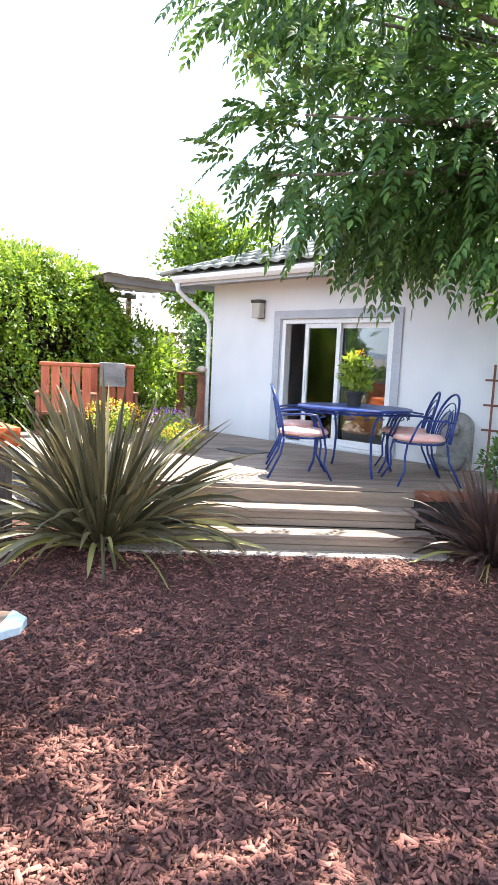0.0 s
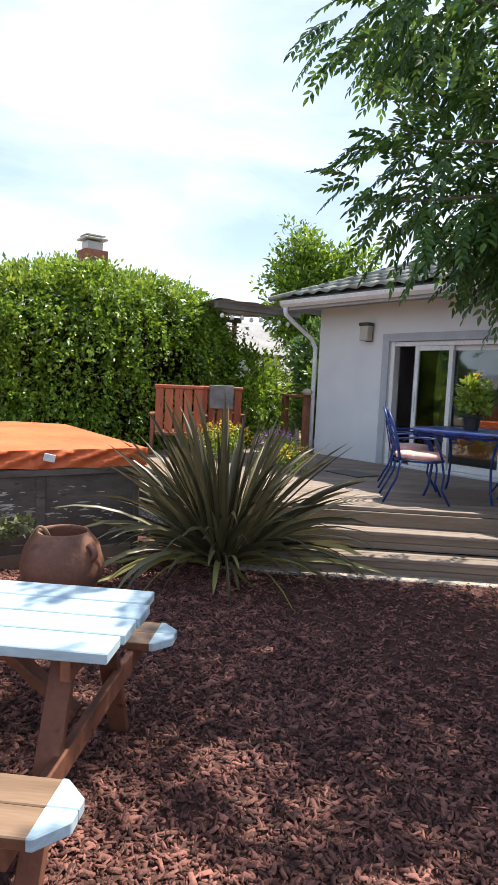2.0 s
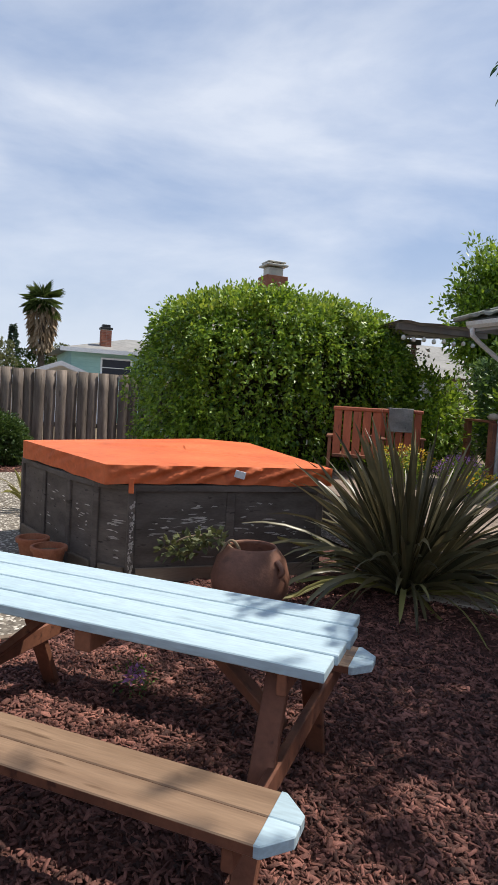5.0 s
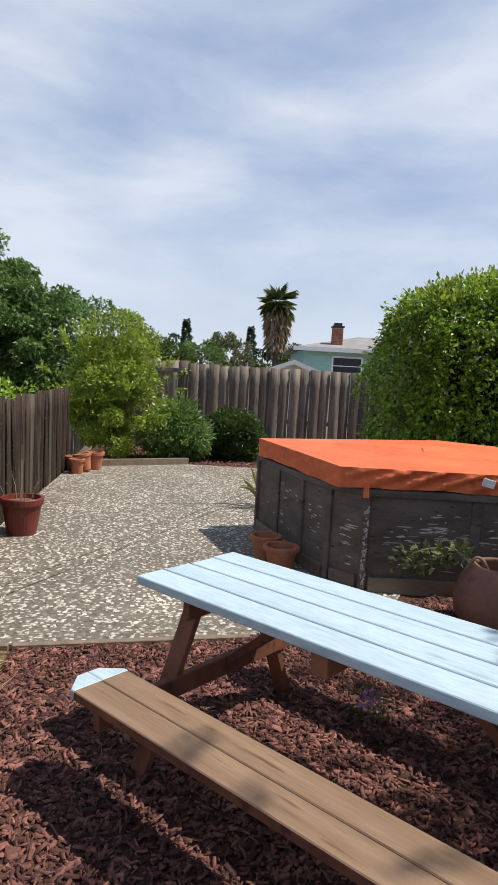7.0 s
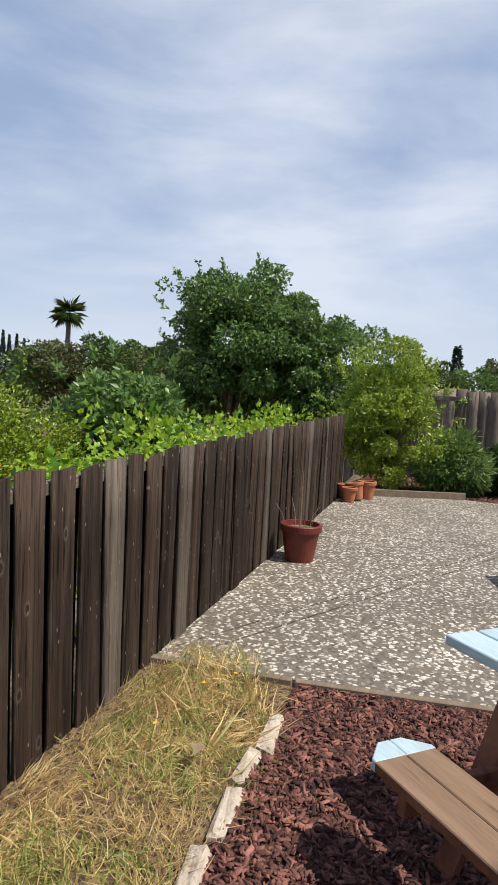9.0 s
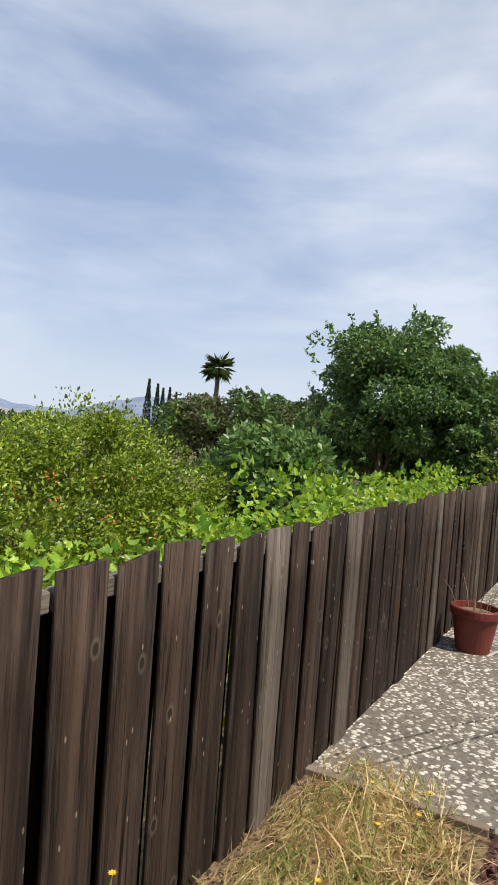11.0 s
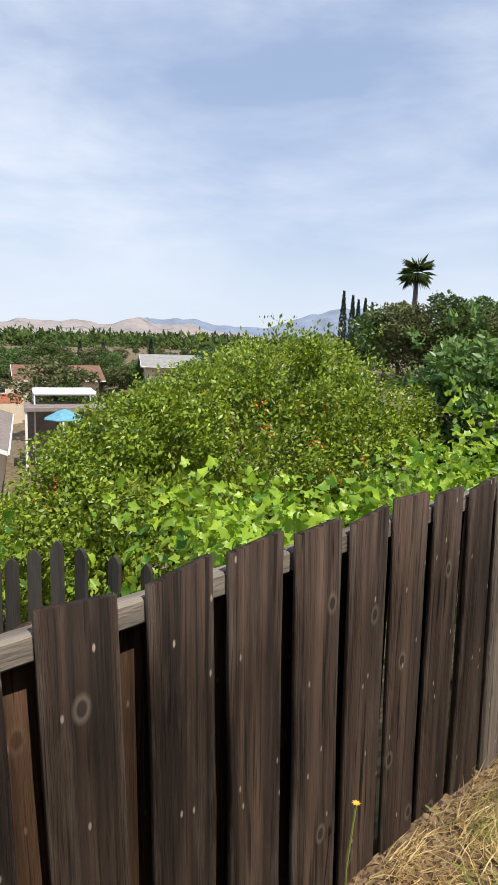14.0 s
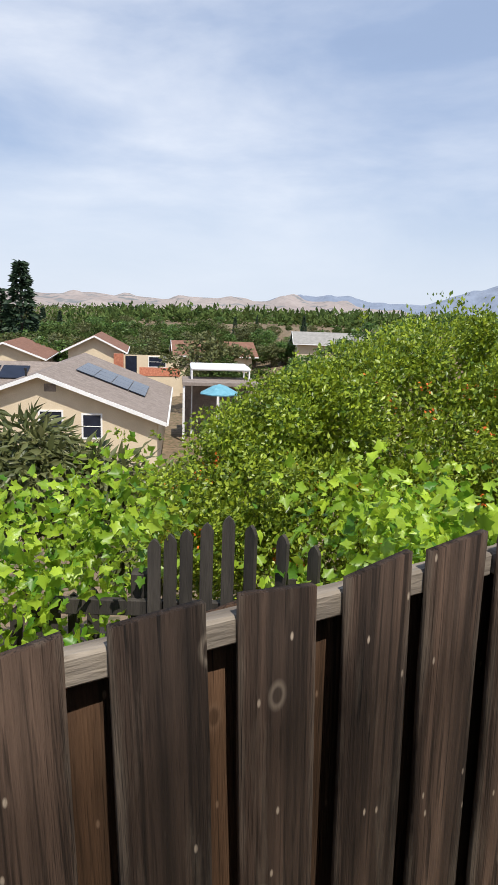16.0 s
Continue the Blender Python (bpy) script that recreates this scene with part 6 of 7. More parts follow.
g = np.random.default_rng(91)
vine = thing("grapevine", FENCE, "bright green grapevine sprawling behind the fence", "grapevine")
bm = bmesh.new()
for i in range(9):
    s = -3 + 1.15 * i
    tube(bm, arc(lambda t: (s + 0.9 * t, -0.5 - 0.25 * math.sin(3 * t + i), -1.2 + 2.1 * t - 0.2 * t * t), 8), 0.02, 6, 0.5)
part("stem", bm, M["bark"], vine, smooth=True)
pts = []
for s0, s1, y0, y1, ztop, num in ((-3.6, 1.0, -1.5, -0.35, -0.20, 760), (1.0, 3.4, -1.5, -0.45, -0.32, 640), (3.4, 4.9, -1.8, -0.55, -0.45, 520)):
    s, y = g.uniform(s0, s1, num), g.uniform(y0, y1, num)
    hump = 0.09 * np.sin(3.1 * s + 1) + 0.06 * np.sin(7.3 * s)
    z = 1.335 - 0.0178 * s + ztop + hump + 0.05 * np.sin(6 * y) - g.random(num) ** 1.5 * 0.8
    pts.append(np.stack([s, y, z], 1))
num = 1500
s, y = g.uniform(5.25, 9.0, num), g.uniform(-3.3, -1.7, num)
pts.append(np.stack([s, y, 0.80 + 0.14 * np.sin(4 * s) - 0.09 * (s - 5.4) - g.random(num) ** 1.5 * 0.8 - 0.12 * np.abs(y + 2.2)], 1))
c = np.concatenate(pts)
p, w = clumps(g, c, 0.08, 4)
w[:, 2] -= 0.35
nn = g.normal(size=p.shape) * 0.95 + np.array((0, 0.35, 0.6))
p[:, 1] = np.where(p[:, 0] < 6, np.minimum(p[:, 1], -0.22), p[:, 1])
part("leaves", leaves("leaves", p, w, nn, 0.066 * (0.45 + 0.8 * g.random(len(p))), GRAPE), L["grape"], vine)
tips = np.stack([g.uniform(-3.5, 2.8, 46), g.uniform(-1.3, -0.5, 46), np.zeros(46)], 1)
tips[:, 2] = 1.335 - 0.0178 * tips[:, 0] - 0.17 + 0.2 * g.random(46)
p, w = clumps(g, tips, (0.05, 0.05, 0.09), 9)
w[:, 2] += 1
part("young_growth", leaves("young_growth", p, w, g.normal(size=p.shape), 0.07 * (0.5 + 0.7 * g.random(len(p))), GRAPE), L["grape"], vine, kind="stuff")


def at_ground(x, y):
    return (x, y, float(fall(x, y)) - 0.05)


b = at_ground(1.95, -5.15)
pom = tree("pomegranate_bush", b, 1, (0, 0, 0.10 - b[2]), (3.4, 2.0, 1.85), L["pom"], "broad yellow-green bush with orange-red blossoms", "shrub", 270, 540, 0.15, 0.060, seed=92, trunk=0.10, limbs=12, inner=0.66, lumps=11, bough=0.40, spray=80, spray_len=0.4)
# the bush is taller towards the palm, and falls away to the other side
crown_ = next(c for c in pom.children if c.name.startswith("crown")).data
co = np.empty(len(crown_.vertices) * 3, np.float32)
crown_.vertices.foreach_get("co", co)
co = co.reshape(-1, 3)
co[:, 2] -= 0.19 * np.clip(co[:, 0] + 0.8, -2.6, 4)
crown_.vertices.foreach_set("co", co.ravel())
crown_.update()
g = np.random.default_rng(93)
q = unit(g.normal(size=(26000, 3))) * (g.random((26000, 1)) ** 0.33) * np.array((2.9, 1.5, 1.4)) + np.array((0, 0, 0.05 - b[2]))
q[:, 2] -= 0.19 * np.clip(q[:, 0] + 0.8, -2.6, 4)
part("inner_leaf_mass", leaves("inner_leaf_mass", q, g.normal(size=q.shape), g.normal(size=q.shape), np.full(len(q), 0.075)), L["pom"], pom)
cc = np.array([(-1.9 + 0.36 * i + 0.1 * g.normal(), 0.1 * i, 1.70 - b[2] - 0.14 * abs(i - 1) + 0.08 * g.normal()) for i in range(-2, 5)])
p, w = clumps(g, cc, (0.10, 0.12, 0.26), 150)
w[:, 2] += 0.8
part("upright_growth", leaves("upright_growth", p, w, g.normal(size=p.shape), 0.062 * (0.5 + 0.7 * g.random(len(p)))), L["pom"], pom)
u = unit(g.normal(size=(46, 3)))
u[:, 1], u[:, 2] = np.abs(u[:, 1]), np.abs(u[:, 2]) * 0.9 - 0.15
c = np.array((0, 0, 0.1 - b[2])) + u * np.array((3.0, 1.9, 1.75)) * 0.93
c[:, 2] -= 0.19 * np.clip(c[:, 0] + 0.8, -2.6, 4)
p = np.repeat(c, 8, 0) + g.normal(size=(368, 3)) * 0.045
part("blossoms", leaves("blossoms", p, g.normal(size=p.shape), g.normal(size=p.shape), np.full(len(p), 0.048)), L["orange_fl"], pom)
b = at_ground(-1.5, -3.55)
tree("fig_tree", b, 1, (0, 0, 0.80 - b[2]), (1.55, 1.4, 1.5), L["fig"], "round fig-like tree with broad grey-green leaves", "tree", 90, 190, 0.19, 0.125, seed=94, trunk=0.09, lumps=5, bough=0.36, spray=40, spray_len=0.35)
b = at_ground(-8.6, -5.0)
tree("walnut_tree", b, 3, (0, 0, 2.8 - b[2]), (2.15, 2.3, 2.5), L["dark"], "large dark green tree with an uneven crown", "tree", 85, 760, 0.26, 0.115, seed=95, trunk=0.18, limbs=14, inner=0.45, lumps=9, bough=0.58, spray=70, spray_len=0.5, droop=0.6)
b = at_ground(-8.8, -2.5)
tree("walnut_tree", b, 3, (0, 0, 1.9 - b[2]), (1.9, 1.6, 2.0), L["dark"], "dark green tree behind the fence corner", "tree", 75, 620, 0.26, 0.11, seed=96, trunk=0.14, limbs=10, inner=0.45, lumps=7, bough=0.5, spray=45, spray_len=0.5, droop=0.6)
for i, (x, y, z, r) in enumerate(((5.8, -7.7, -0.55, 0.95), (4.9, -7.7, -1.0, 0.75), (7.3, -7.5, -0.5, 1.1), (3.9, -7.2, -1.35, 0.8))):
    b = at_ground(x, y)
    tree("loquat_tree", b, 1, (0, 0, z - b[2]), (r, r, 0.8), L["loquat"], "small tree with long drooping leaves on the slope", "tree", 110, 30, 0.14, 0.27, SLIM, seed=97 + i, trunk=0.06, droop=0.9)

# far corner of the yard
tree("golden_shrub", (-5.5, -0.30, 0), 1, (0, 0, 1.4), (1.2, 1.2, 1.5), L["bright"], "tall feathery yellow-green shrub in the corner bed", "shrub", 110, 260, 0.15, 0.075, seed=101, trunk=0.06, inner=0.45, bough=0.28, spray=150, spray_len=0.45)
tree("rosemary_shrub", (-5.75, 0.95, 0), 1, (0, 0, 0.5), (0.65, 0.7, 0.6), L["fig"], "spiky green rosemary-like shrub", "shrub", 190, 50, 0.10, 0.13, SLIM, seed=102, trunk=0.04)
tree("clipped_shrub", (-6.3, 2.05, 0), 1, (0, 0, 0.55), (0.75, 0.82, 0.62), L["box"], "rounded clipped dark green shrub", "shrub", 520, 40, 0.06, 0.065, seed=103, trunk=0.04, inner=0.85, lumps=2)
part("bed_edging", beam(bmesh.new(), (-4.15, -0.45, 0.05), (-5.08, 1.25, 0.05), 0.06, 0.16, 0.006), M["riser"])
tagged(bpy.data.objects["bed_edging"], "low weathered board edging the far bed", "edging", kind="structure")
part("mulch_bed", prism(bmesh.new(), [(-4.1, -0.75), (-5.05, 1.2), (-4.95, 6.4), (-7.9, 6.4), (-7.9, -1.1)], -0.04, -0.005), M["mulch"])
tagged(bpy.data.objects["mulch_bed.001"], "bark mulch bed below the back fence", "mulch", kind="structure")

g = np.random.default_rng(104)
back = thing("back_fence", pose(-7.95, 0, 0, 0, 0, 90), "tall grey-brown board fence at the back of the yard", "fence")
fv = [board_mesh(g, 0.236, 2.4, 0.02, ear=0.004, skew=0.003) for _ in range(6)]
for m_ in fv:
    m_.materials.append(M["far_fence"])
for i in range(48):
    x = -2.0 + 0.238 * i
    part("board", fv[(i * 5) % 6], None, back, at=pose(x, -0.02 - 0.03 * (i % 2), 2.0 + g.normal(0, 0.010) + (0.05 if x < 0.9 else 0), 0, g.normal(0, 0.4), 0))
for z in (1.78, 0.7):
    part("rail", boxed((-2.1, -0.085 if z > 1 else 0.0, z), (0.95 if z > 1 else 9.4, -0.062 if z > 1 else 0.05, z + 0.1), 0.004), M["far_fence"], back)


# ------------------------------------------------------------ houses round about
def window_unit(parent, x, z, w, h, y=0.0, trim="white"):
    fr = part("window", box(box(box(boxed((x - 0.09, y - 0.04, z - 0.09), (x, y + 0.03, z + h + 0.09)), (x + w, y - 0.04, z - 0.09), (x + w + 0.09, y + 0.03, z + h + 0.09)), (x + 0.001, y - 0.04, z - 0.09), (x + w - 0.001, y + 0.03, z)), (x + 0.001, y - 0.04, z + h), (x + w - 0.001, y + 0.03, z + h + 0.09)), M[trim], parent)
    part("pane", boxed((x, y - 0.012, z), (x + w, y - 0.004, z + h), 0), M["solar"], fr)
    part("sash_bar", boxed((x, y - 0.03, z + h / 2 - 0.02), (x + w, y - 0.013, z + h / 2 + 0.02), 0), M[trim], fr)


def gable_house(name, at, half, depth, eave, ridge, wall, roofm, label, over=0.5, base=-1.0):
    """A house with its gable towards -y: walls, two roof slopes with thickness, barge boards."""
    t = thing(name, at, label, "house")
    bm = bmesh.new()
    prism(bm, [(-half, base), (half, base), (half, eave), (0, ridge), (-half, eave)], -depth, 0)
    bm.transform(pose(0, 0, 0, 90, 0, 0))
    part("wall", bm, M[wall], t)
    k = (ridge - eave) / half
    for s in (-1, 1):
        bm = bmesh.new()
        w = half + over
        prism(bm, [(0, ridge + 0.02), (s * w, ridge + 0.02 - w * k), (s * w, ridge + 0.17 - w * k), (0, ridge + 0.17)], -depth - over, over)
        bm.transform(pose(0, 0, 0, 90, 0, 0))
        part("roof_slope", bm, M[roofm], t)
        bm = bmesh.new()
        prism(bm, [(0, ridge - 0.03), (s * w, ridge - 0.03 - w * k), (s * w, ridge + 0.18 - w * k), (0, ridge + 0.18)], over + 0.003, over + 0.06)
        bm.transform(pose(0, 0, 0, 90, 0, 0))
        part("barge_board", bm, M["white"], t, "white barge board")
        part("gutter", boxed((s * (w + 0.005) - (0.1 if s < 0 else 0), -over, ridge - w * k), (s * (w + 0.005) + (0.1 if s > 0 else 0), depth + over, ridge - w * k + 0.12), 0.01), M["white"], t)
    return t


BZ = -7.3
beige = gable_house("beige_house", pose(3.3, -32.63, BZ, 0, 0, 162.5), 6.0, 15, 3.25, 5.5, "beige", "shingle", "beige stucco house with a brown-grey gable roof and solar panels")
window_unit(beige, -0.05, 2.8, 1.1, 0.85)
window_unit(beige, 2.15, 2.3, 0.9, 1.2)
part("attic_vent", boxed((0.2, -0.03, 4.7), (0.8, 0.0, 5.1), 0.005), M["shingle"], beige)
sl = math.degrees(math.atan(2.25 / 6.0))
for i in range(4):
    for j in range(3):
        part("solar_panel", boxed((0, 0, 0), (1.06, 1.62, 0.05), 0.005), M["solar"], beige, "dark glossy solar panel", at=pose(1.0 + 1.02 * i, 5.0 + 1.65 * j, 5.67 - (1.0 + 1.02 * i) * 0.375 + 0.07, 0, sl, 0))
bm = prism(bmesh.new(), [(3.6, 3.9), (12.4, 3.9), (8.0, 5.55)], 0.3, 17.0)
bm.transform(Matrix(((0, 0, -1, 0), (1, 0, 0, 0), (0, 1, 0, 0), (0, 0, 0, 1))))
bmesh.ops.recalc_face_normals(bm, faces=bm.faces)
part("wing_roof", bm, M["shingle"], beige, "brown-grey shingled roof of the side wing")
part("wing_wall", boxed((-16.5, 4.0, -1.0), (-6.01, 12.0, 3.88), 0), M["beige"], beige)
for i in range(3):
    part("solar_panel", boxed((0, 0, 0), (1.6, 1.7, 0.05), 0.005), M["solar"], beige, "dark glossy solar panel", at=pose(-7.2 + 1.75 * i, 5.6, 3.9 + 2.0 * 0.375 + 0.06, math.degrees(math.atan(0.375)), 0, 0))
part("vent_pipe", lathe([(0, 0), (0.06, 0), (0.06, 0.5), (0.09, 0.5), (0.09, 0.6), (0, 0.62)], 10), M["black"], beige, at=pose(-1.4, 3.0, 5.0))

rz = -9.9
red = gable_house("red_roofed_house", pose(-6.6, -73.5, rz, 0, 0, 166), 3.0, 12, 6.8, 8.3, "beige", "red_shingle", "beige house with a red-brown gable roof", 0.7)
wing = gable_house("red_roofed_house", pose(-17.0, -75.2, rz, 0, 0, 76), 3.6, 9, 6.5, 7.8, "beige", "red_shingle", "beige wing with a red-brown roof and brick base", 0.7)
wing2 = thing("brick_fronted_house", pose(-9.5, -71.4, rz, 0, 0, 166), "beige house front with windows, brick base and chimney", "house")
part("wall", boxed((0, 0, 0), (6.5, 0.3, 6.4), 0), M["beige"], wing2)
part("brick_base", boxed((1.8, -0.06, 4.0), (6.5, -0.004, 5.0), 0), M["brick"], wing2)
window_unit(wing2, 2.9, 5.1, 1.9, 1.1)
part("doorway", boxed((0.2, -0.02, 4.0), (1.5, -0.003, 6.3), 0), M["solar"], wing2)
part("brick_chimney", boxed((-1.1, -0.6, 0), (0.0, 0.4, 6.5), 0.01), M["brick"], wing2)
gable_house("brown_roofed_house", pose(3.2, -74, rz - 1.3, 0, 0, 167), 3.8, 12, 7.2, 8.7, "beige", "red_shingle", "house with a brown gable roof beyond the beige house", 0.7)
gable_house("grey_roofed_house", pose(-36, -79.5, -10.5, 0, 0, 66), 4.0, 12, 8.4, 9.7, "beige", "grey_shingle", "long house with a grey roof among the trees", 0.6)
carp = thing("carport", pose(-9.0, -40.0, -8.0, 0, 0, 163), "flat-roofed carport with white canopy beside the beige house", "carport")
part("flat_roof", boxed((-2.2, 0, 4.6), (3.2, 4, 4.85), 0.01), M["shingle"], carp)
# shingle colour darkens this wall, in place of the shade under the roof
part("rear_wall", boxed((-2, 3.5, 0), (3, 3.7, 4.598), 0), M["shingle"], carp)
for x in (-2.1, 0.3, 3.0):
    part("post", boxed((x - 0.08, 0.1, 0), (x + 0.08, 0.26, 4.598), 0.005), M["white"], carp)
# canopy on posts, added in place of a motorhome's white roof
part("white_canopy", boxed((-1.6, 2, 5.5), (2.8, 6, 5.75), 0.08), M["canopy_white"], carp, "white canopy roof in place of a motorhome roof")
for x, y in ((-1.5, 2.1), (2.7, 2.1), (-1.5, 5.9), (2.7, 5.9)):
    part("canopy_post", boxed((x - 0.05, y - 0.05, 0), (x + 0.05, y + 0.05, 5.5), 0.005), M["white"], carp)
umb = thing("patio_umbrella", pose(-8.5, -37.6, -8.3), "turquoise fabric patio umbrella beside the carport", "umbrella")
part("pole", lathe([(0, 0), (0.03, 0), (0.03, 5.3), (0, 5.3)], 8), M["white"], umb)
part("canopy", lathe([(0, 5.35), (0.5, 5.2), (1.35, 4.75), (1.33, 4.68), (0.5, 5.12), (0, 5.25)], 8), M["teal_cloth"], umb)

teal = thing("teal_house", pose(-24.8, 5.4, -0.45), "teal neighbour house with grey hip roof and brick chimney", "house")
part("wall", boxed((-8, 0, 0), (0, 12, 3.95), 0), M["teal"], teal)
bm = bmesh.new()
e = [bm.verts.new(c) for c in ((0.6, -0.6, 3.96), (0.6, 12.6, 3.96), (-8.6, 12.6, 3.96), (-8.6, -0.6, 3.96))]
r = [bm.verts.new(c) for c in ((-4, 3.4, 4.95), (-4, 8.6, 4.95))]
for f_ in ((e[0], e[1], r[1], r[0]), (e[2], e[3], r[0], r[1]), (e[1], e[2], r[1]), (e[3], e[0], r[0]), (e[3], e[2], e[1], e[0])):
    bm.faces.new(f_)
bmesh.ops.recalc_face_normals(bm, faces=bm.faces)
part("roof", bm, M["grey_shingle"], teal)
part("fascia", boxed((0.605, -0.6, 3.80), (0.66, 12.6, 4.0), 0), M["white"], teal)
ww_ = new("window_mount")
ww_.parent = teal
ww_.matrix_basis = pose(0.01, 1.5, 0, 0, 0, 90)
window_unit(ww_, 0, 2.75, 1.4, 0.8)
bpy.data.objects["window_mount"].name = "window_group"
chn = part("chimney", boxed((-0.31, -0.31, 1.701), (0.31, 0.31, 1.80), 0.01), M["black"], teal, "red brick chimney with a dark cap", at=pose(0.1 - 1.0, 1.75, 3.4))
brick_stack(chn, 0.52, 0.52, 1.7, M["brick"])
part("flue_cap", boxed((-0.2, -0.2, 1.80), (0.2, 0.2, 1.95), 0.01), M["black"], chn)
gable_house("neighbour_house", pose(-22.5, 4.7, -0.4, 0, 0, 90), 2.4, 6, 2.1, 3.0, "canopy_white", "grey_shingle", "low neighbour house with a pale grey roof", 0.4)

nb = thing("neighbour_chimney_house", pose(-8.3, 8.75, -0.15), "neighbour house hidden by the hedge with a metal-capped chimney", "house")
part("wall", boxed((-5, -0.5, 0), (0.4, 7, 2.7), 0), M["far_fence"], nb)
bm = bmesh.new()
prism(bm, [(-5.5, 2.7), (0.9, 2.7), (-2.3, 3.9)], -7.5, 1.0)
bm.transform(pose(0, 0, 0, 90, 0, 0))
part("roof", bm, M["grey_shingle"], nb)
part("chimney_shaft", boxed((-0.25, -0.3, 2.7), (0.35, 0.3, 4.98), 0.01), M["brick"], nb)
part("metal_flue", boxed((-0.15, -0.2, 4.985), (0.25, 0.2, 5.2), 0.01), M["frosted"], nb)
part("flue_cap", boxed((-0.25, -0.3, 5.23), (0.35, 0.3, 5.28), 0.01), M["frosted"], nb)
part("flue_cap", boxed((-0.2, -0.25, 5.32), (0.3, 0.25, 5.36), 0.01), M["frosted"], nb)


# ------------------------------------------------------------ palms, conifers, far trees
FROND = (np.array([(0, 0, 0), (.035, .5, .03), (0, 1, -.16), (-.035, .5, .03)]), np.array([(0, 1, 2), (0, 2, 3)]))


def palm(name, base, height, label, seed, scale=1.0, skirt=True):
    g = np.random.default_rng(seed)
    t = thing(name, Matrix.Translation(base), label, "palm tree")
    part("trunk", tube(bmesh.new(), [(0, 0, 0), (0.1, 0, height * 0.5), (0, 0, height)], 0.35 * scale, 10, 0.7), M["bark"], t, smooth=True)
    top = np.array((0, 0, height))
    pts, way, nor, sz = [], [], [], []
    for i in range(64):
        a, e = 2.4 * i + g.normal(0, 0.2), math.asin(g.uniform(-0.75, 0.98))
        d = np.array((math.cos(a) * math.cos(e), math.sin(a) * math.cos(e), math.sin(e)))
        hub, reach = top + d * 0.5 * scale, g.uniform(1.2, 2.1)
        s = np.cross(d, (0, 0, 1.0))
        s /= np.linalg.norm(s)
        for k in np.linspace(-0.75, 0.75, 9):
            pts.append(hub)
            way.append(d * math.cos(k) + s * math.sin(k) - np.array((0, 0, 0.10)))
            nor.append(np.cross(s, d))
            sz.append(reach * scale * (1 - 0.3 * abs(k)))
    part("fronds", leaves("fronds", np.array(pts), np.array(way), np.array(nor), np.array(sz), FROND), L["far"], t)
    if skirt:
        n = 420
        z = height - 0.3 - g.random(n) * height * 0.42
        a = g.uniform(0, 2 * np.pi, n)
        r = (0.55 + 0.5 * (z - height * 0.55) / (height * 0.45)) * scale
        p = np.stack([r * np.cos(a), r * np.sin(a), z], 1)
        w = np.stack([0.35 * np.cos(a), 0.35 * np.sin(a), -np.ones(n)], 1) + 0.25 * g.normal(size=(n, 3))
        part("dead_fronds", leaves("dead_fronds", p, w, g.normal(size=p.shape), np.full(n, 1.1 * scale), SLIM), M["dead"], t)
    return t


palm("palm_tree", (-52.9, 5.65, 0), 9.2, "tall fan palm with a skirt of dead fronds", 111, 1.0)
b = at_ground(-64, -54.8)
palm("palm_tree", b, 11.4 - b[2], "tall slim fan palm above the far trees", 112, 1.25, False)


def far_tree(name, kind, seed):
    """A far tree about one metre high, to be copied at any size."""
    g = np.random.default_rng(seed)
    t = thing(name, Matrix.Translation((0, 0, -200)), "", "tree")
    if kind == "round":
        part("trunk", trunk_mesh(g, 0.35, 0.03, 5, (0.25, 0.25, 0.3)), M["bark"], t)
        p, w, nr = boughs(g, (0, 0, 0.56), (0.46, 0.46, 0.44), 46, 0.12, 90, 0.45, 7)
        part("crown", leaves("crown", p, w, nr, 0.045 * (0.6 + 0.7 * g.random(len(p)))), L[("far", "olive", "dark")[seed % 3]], t)
    else:
        wide = 0.24 if kind == "conifer" else 0.09
        part("trunk", tube(bmesh.new(), [(0, 0, 0), (0, 0, 0.95)], 0.018, 6, 0.2), M["bark"], t)
        z = 0.06 + 0.94 * g.random(1500) ** 1.3
        a = g.uniform(0, 2 * np.pi, 1500)
        tier = 0.75 + 0.25 * np.sin(z * 60)
        r = (wide * (1.02 - z) * tier if kind == "conifer" else wide * np.minimum(1, 2.2 * (1.02 - z)) * (0.3 + 0.7 * np.minimum(1, z * 6))) * g.uniform(0.5, 1, 1500)
        p = np.stack([r * np.cos(a), r * np.sin(a), z], 1)
        w = np.stack([np.cos(a), np.sin(a), np.full(1500, -0.25 if kind == "conifer" else 1.4)], 1) + 0.3 * g.normal(size=(1500, 3))
        part("crown", leaves("crown", p, w, g.normal(size=p.shape) + np.array((0, 0, 1)), np.full(1500, 0.06 if kind == "conifer" else 0.045)), L["conifer"], t)
    return t


protos = {"round": [far_tree("far_tree", "round", s) for s in (120, 121, 122, 123, 124, 125)], "conifer": [far_tree("conifer", "conifer", 130)], "cypress": [far_tree("cypress", "cypress", 131)]}
for o_ in protos["round"]:
    tagged(o_, "broad round-crowned tree in the distance", "tree", "far trees")
tagged(protos["conifer"][0], "dark pointed conifer in the distance", "conifer", "far conifers")
tagged(protos["cypress"][0], "slim dark cypress in the distance", "cypress", "far cypresses")
used = set()


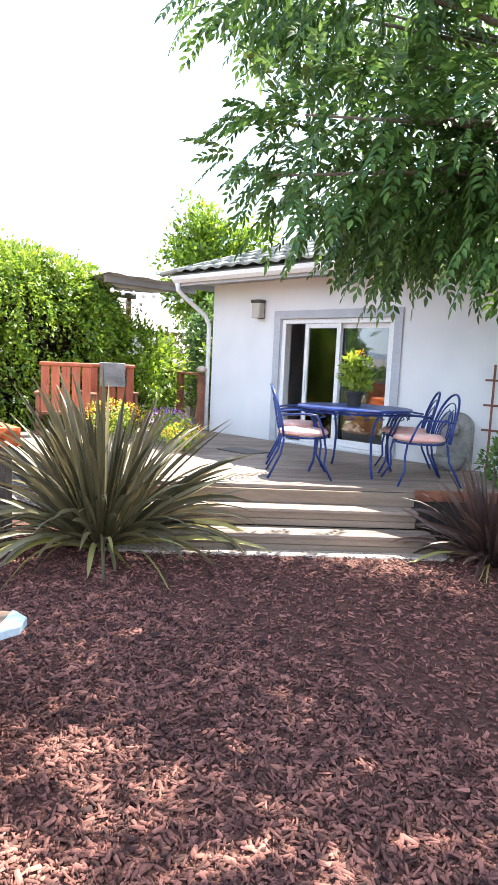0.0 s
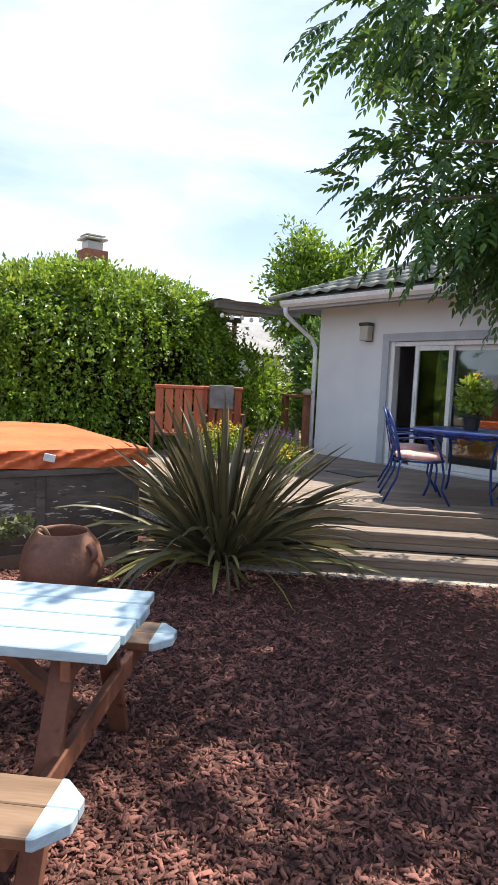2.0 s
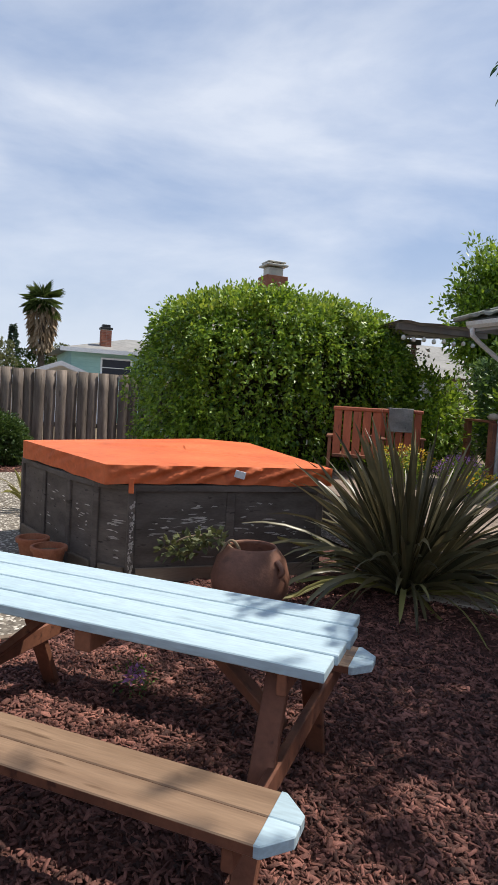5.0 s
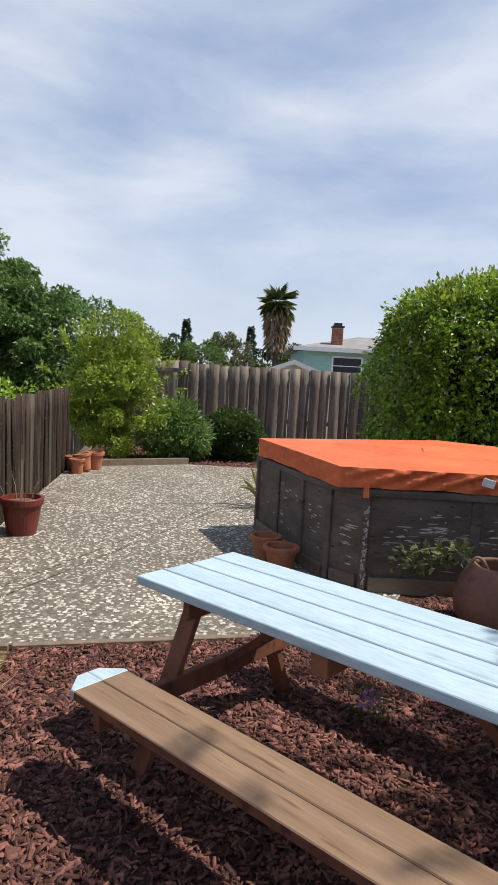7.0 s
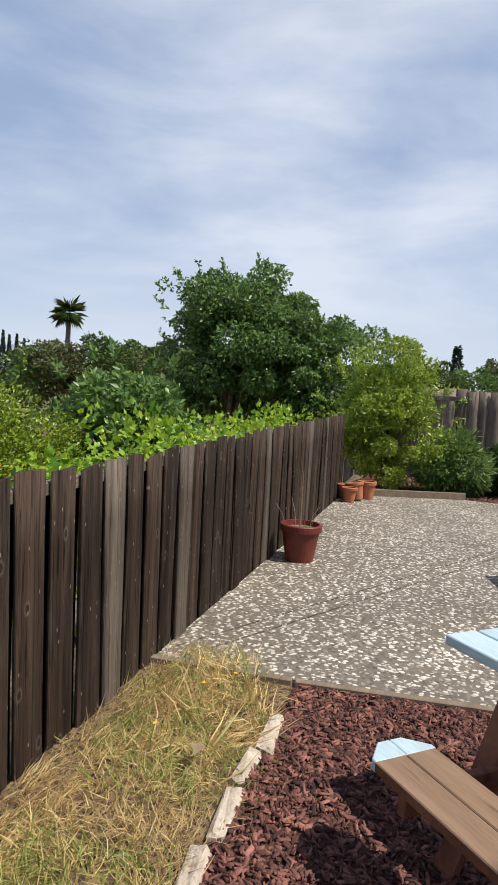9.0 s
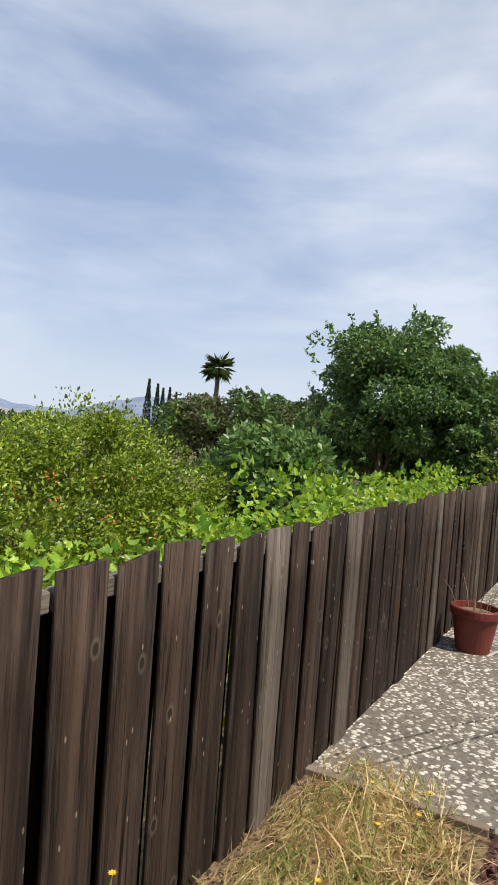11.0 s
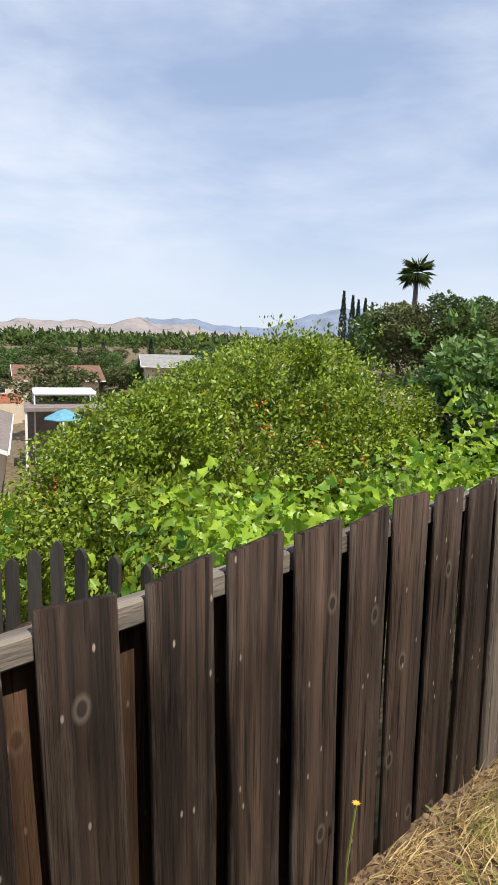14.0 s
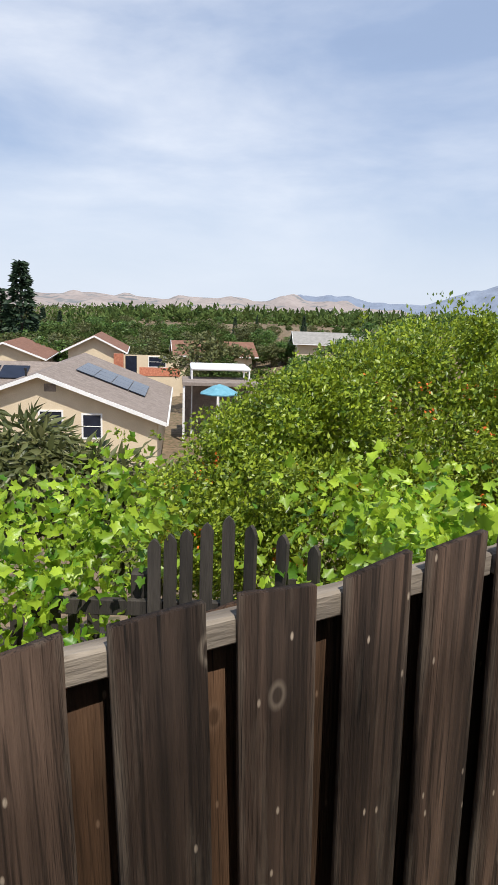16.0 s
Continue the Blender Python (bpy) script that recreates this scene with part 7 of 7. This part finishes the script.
def plant(kind, i, x, y, top, wide=1.0, base=None):
    """Places a far tree so that its top is at height top."""
    z = float(fall(x, y)) - 0.3 if base is None else base
    src = protos[kind][i % len(protos[kind])]
    h = top - z
    m = Matrix.Translation((x, y, z)) @ pose(0, 0, 0, 0, 0, (i * 77) % 360) @ Matrix.Diagonal((h * wide, h * wide, h, 1))
    if src.name not in used:
        used.add(src.name)
        src.matrix_basis = m
        return src
    new_ob = copy_thing(src, Matrix())
    new_ob.matrix_basis = m
    return new_ob


def bearing(heading, d, origin=(6.3, 1.2)):
    a = radians(heading - 0.85)
    return origin[0] - math.sin(a) * d, origin[1] + math.cos(a) * d


g = np.random.default_rng(140)
# behind the back fence
for i, (h, d, top, wd_) in enumerate(((88, 60, 5.0, 1.2), (91.5, 70, 7.4, 0.9), (94, 55, 5.4, 1.2), (97, 48, 5.0, 1.3), (99.5, 62, 7.0, 1.0), (101.5, 45, 4.5, 1.3), (103.5, 70, 6.4, 1.0), (85.5, 75, 6.8, 1.0), (83, 60, 5.2, 1.2), (105.5, 52, 5.2, 1.2), (109, 60, 6.2, 1.3), (112, 64, 6.6, 1.2))):
    x, y = bearing(h, d, (7.0, 2.0))
    plant("round", i, x, y, top, wd_, base=0.0)
for i, (h, d, top) in enumerate(((95.5, 80, 9.0), (89.7, 85, 9.0), (92.8, 90, 8.4))):
    x, y = bearing(h, d, (7.0, 2.0))
    plant("conifer", 0, x, y, top, 1.0, base=0.0)
# round the second palm
for i, (h, d, top, wd_) in enumerate(((127, 75, 7.8, 1.0), (130.5, 80, 7.4, 1.0), (124, 85, 8.6, 1.1), (121, 80, 8.2, 1.2), (118, 78, 7.6, 1.2), (115, 70, 7.0, 1.2), (133, 95, 6.0, 1.1), (129.4, 72, 6.9, 1.2), (131.6, 74, 6.4, 1.1), (126, 72, 7.2, 1.2), (123.5, 74, 6.8, 1.2))):
    x, y = bearing(h, d)
    plant("round", i, x, y, top, wd_)
for i, (h, top) in enumerate(((135.5, 9.4), (134.7, 8.8), (134.2, 8.2), (133.6, 8.4), (133.0, 7.8))):
    x, y = bearing(h, 100)
    plant("cypress", 0, x, y, top, 0.55)
# slope and valley
for i in range(220):
    h, d = g.uniform(128, 200), 62 * (1 / (1 - 0.92 * g.random()))
    if 148 < h < 190 and d < 108:
        continue
    x, y = bearing(h, d)
    top = 1.2 - g.uniform(0.3, 2.4) * (0.9 + d / 200.0) - (2.5 if d < 110 else 0)
    if g.random() < 0.16:
        plant("conifer", 0, x, y, top + 1.8, 0.9)
    else:
        plant("round", i, x, y, top, g.uniform(1.0, 1.6))
for i in range(60):
    x, y = bearing(148 + 42 * (i + 0.5) / 60 + g.normal(0, 0.3), g.uniform(88, 104))
    plant("round", i, x, y, -1.4 - 1.3 * g.random(), 1.5)
for h, d, top, kind in ((160.9, 62, 0.4, "round"), (159.2, 58, -2.2, "round"), (156.0, 64, -3.6, "round"), (153.5, 66, -3.4, "round"), (177.0, 110, 8.4, "conifer"), (178.6, 112, 4.0, "conifer"), (171, 92, -0.5, "round"), (174, 96, -0.8, "round"), (166, 100, -0.4, "round"), (163, 96, -1.0, "round"), (157, 110, 0.2, "round"), (152, 60, -1.6, "round"), (149, 70, 0.0, "round"), (146, 80, 1.5, "round"), (143, 90, 2.4, "round"), (140, 95, 3.0, "round")):
    x, y = bearing(h, d)
    plant(kind, int(h), x, y, top, 1.25)

for i in range(80):
    x, y = bearing(147 + 36 * (i + 0.5) / 80 + g.normal(0, 0.3), g.uniform(106, 165))
    plant("round", i, x, y, -1.9 + 2.3 * g.random() ** 1.5, g.uniform(1.0, 1.5))
# woods that cover the valley floor
g = np.random.default_rng(150)
n_ = 4000
hd, dd = g.uniform(118, 215, n_), 230 * (1 / (1 - 0.9 * g.random(n_)))
cx_, cy_ = 6 - np.sin(np.radians(hd)) * dd, 1 + np.cos(np.radians(hd)) * dd
cz_ = fall(cx_, cy_) + g.uniform(-0.5, 3.2, n_)
p, w = clumps(g, np.stack([cx_, cy_, cz_], 1), (2.2, 2.2, 1.7), 12)
w[:, 2] += 0.5
tagged(part("far_woods", leaves("far_woods", p, w, g.normal(size=p.shape) + np.array((0, 0, 0.8)), g.uniform(1.4, 3.0, len(p))), L["far"]), "dark green woods over the valley floor", "woods", kind="stuff")

# ------------------------------------------------------------ hills on the horizon
def ridge(name, h0, h1, dist, depth, base, fn, mat, label):
    hs = np.linspace(h0, h1, 260)
    rows = 12
    V = []
    for j in range(rows):
        t = j / (rows - 1)
        for k, h in enumerate(hs):
            a = radians(h)
            d = dist + depth * t
            fold = 1 + 0.08 * math.sin(h * 1.3 + 5 * t) + 0.05 * math.sin(h * 2.9 - 9 * t)
            z = base + (fn(h) - base) * math.sin(math.pi * min(t * 1.25, 1) / 2) ** 1.1 * (fold if t < 0.75 else 1)
            V.append((6 - math.sin(a) * d, 1 + math.cos(a) * d, z))
    n = len(hs)
    F_ = [(j * n + k, j * n + k + 1, (j + 1) * n + k + 1, (j + 1) * n + k) for j in range(rows - 1) for k in range(n - 1)]
    ob = part(name, np_mesh(name, V, F_), mat, smooth=True)
    return tagged(ob, label, "hills", kind="structure")


def tan_profile(h):
    e = 60 + 6 * math.sin(h * 0.6) + 4 * math.sin(h * 1.4 + 1) + 1.5 * math.sin(h * 2.6) + 24 * math.exp(-((h - 153.2) / 1.6) ** 2) - 1.4 * max(0, 150 - h) * 3
    return max(e, 10)


ridge("hill_range", 120, 230, 2300, 900, -20, tan_profile, M["hill"], "low tan grassy hills on the horizon")
ridge("hill_range", 112, 230, 3300, 500, -20, lambda h: 40 + 150 * math.exp(-((h - 134.5) / 5.5) ** 2) + 70 * math.exp(-((h - 150) / 6) ** 2) + 5 * math.sin(h * 2.7), M["blue_hill"], "hazy blue hills far behind")
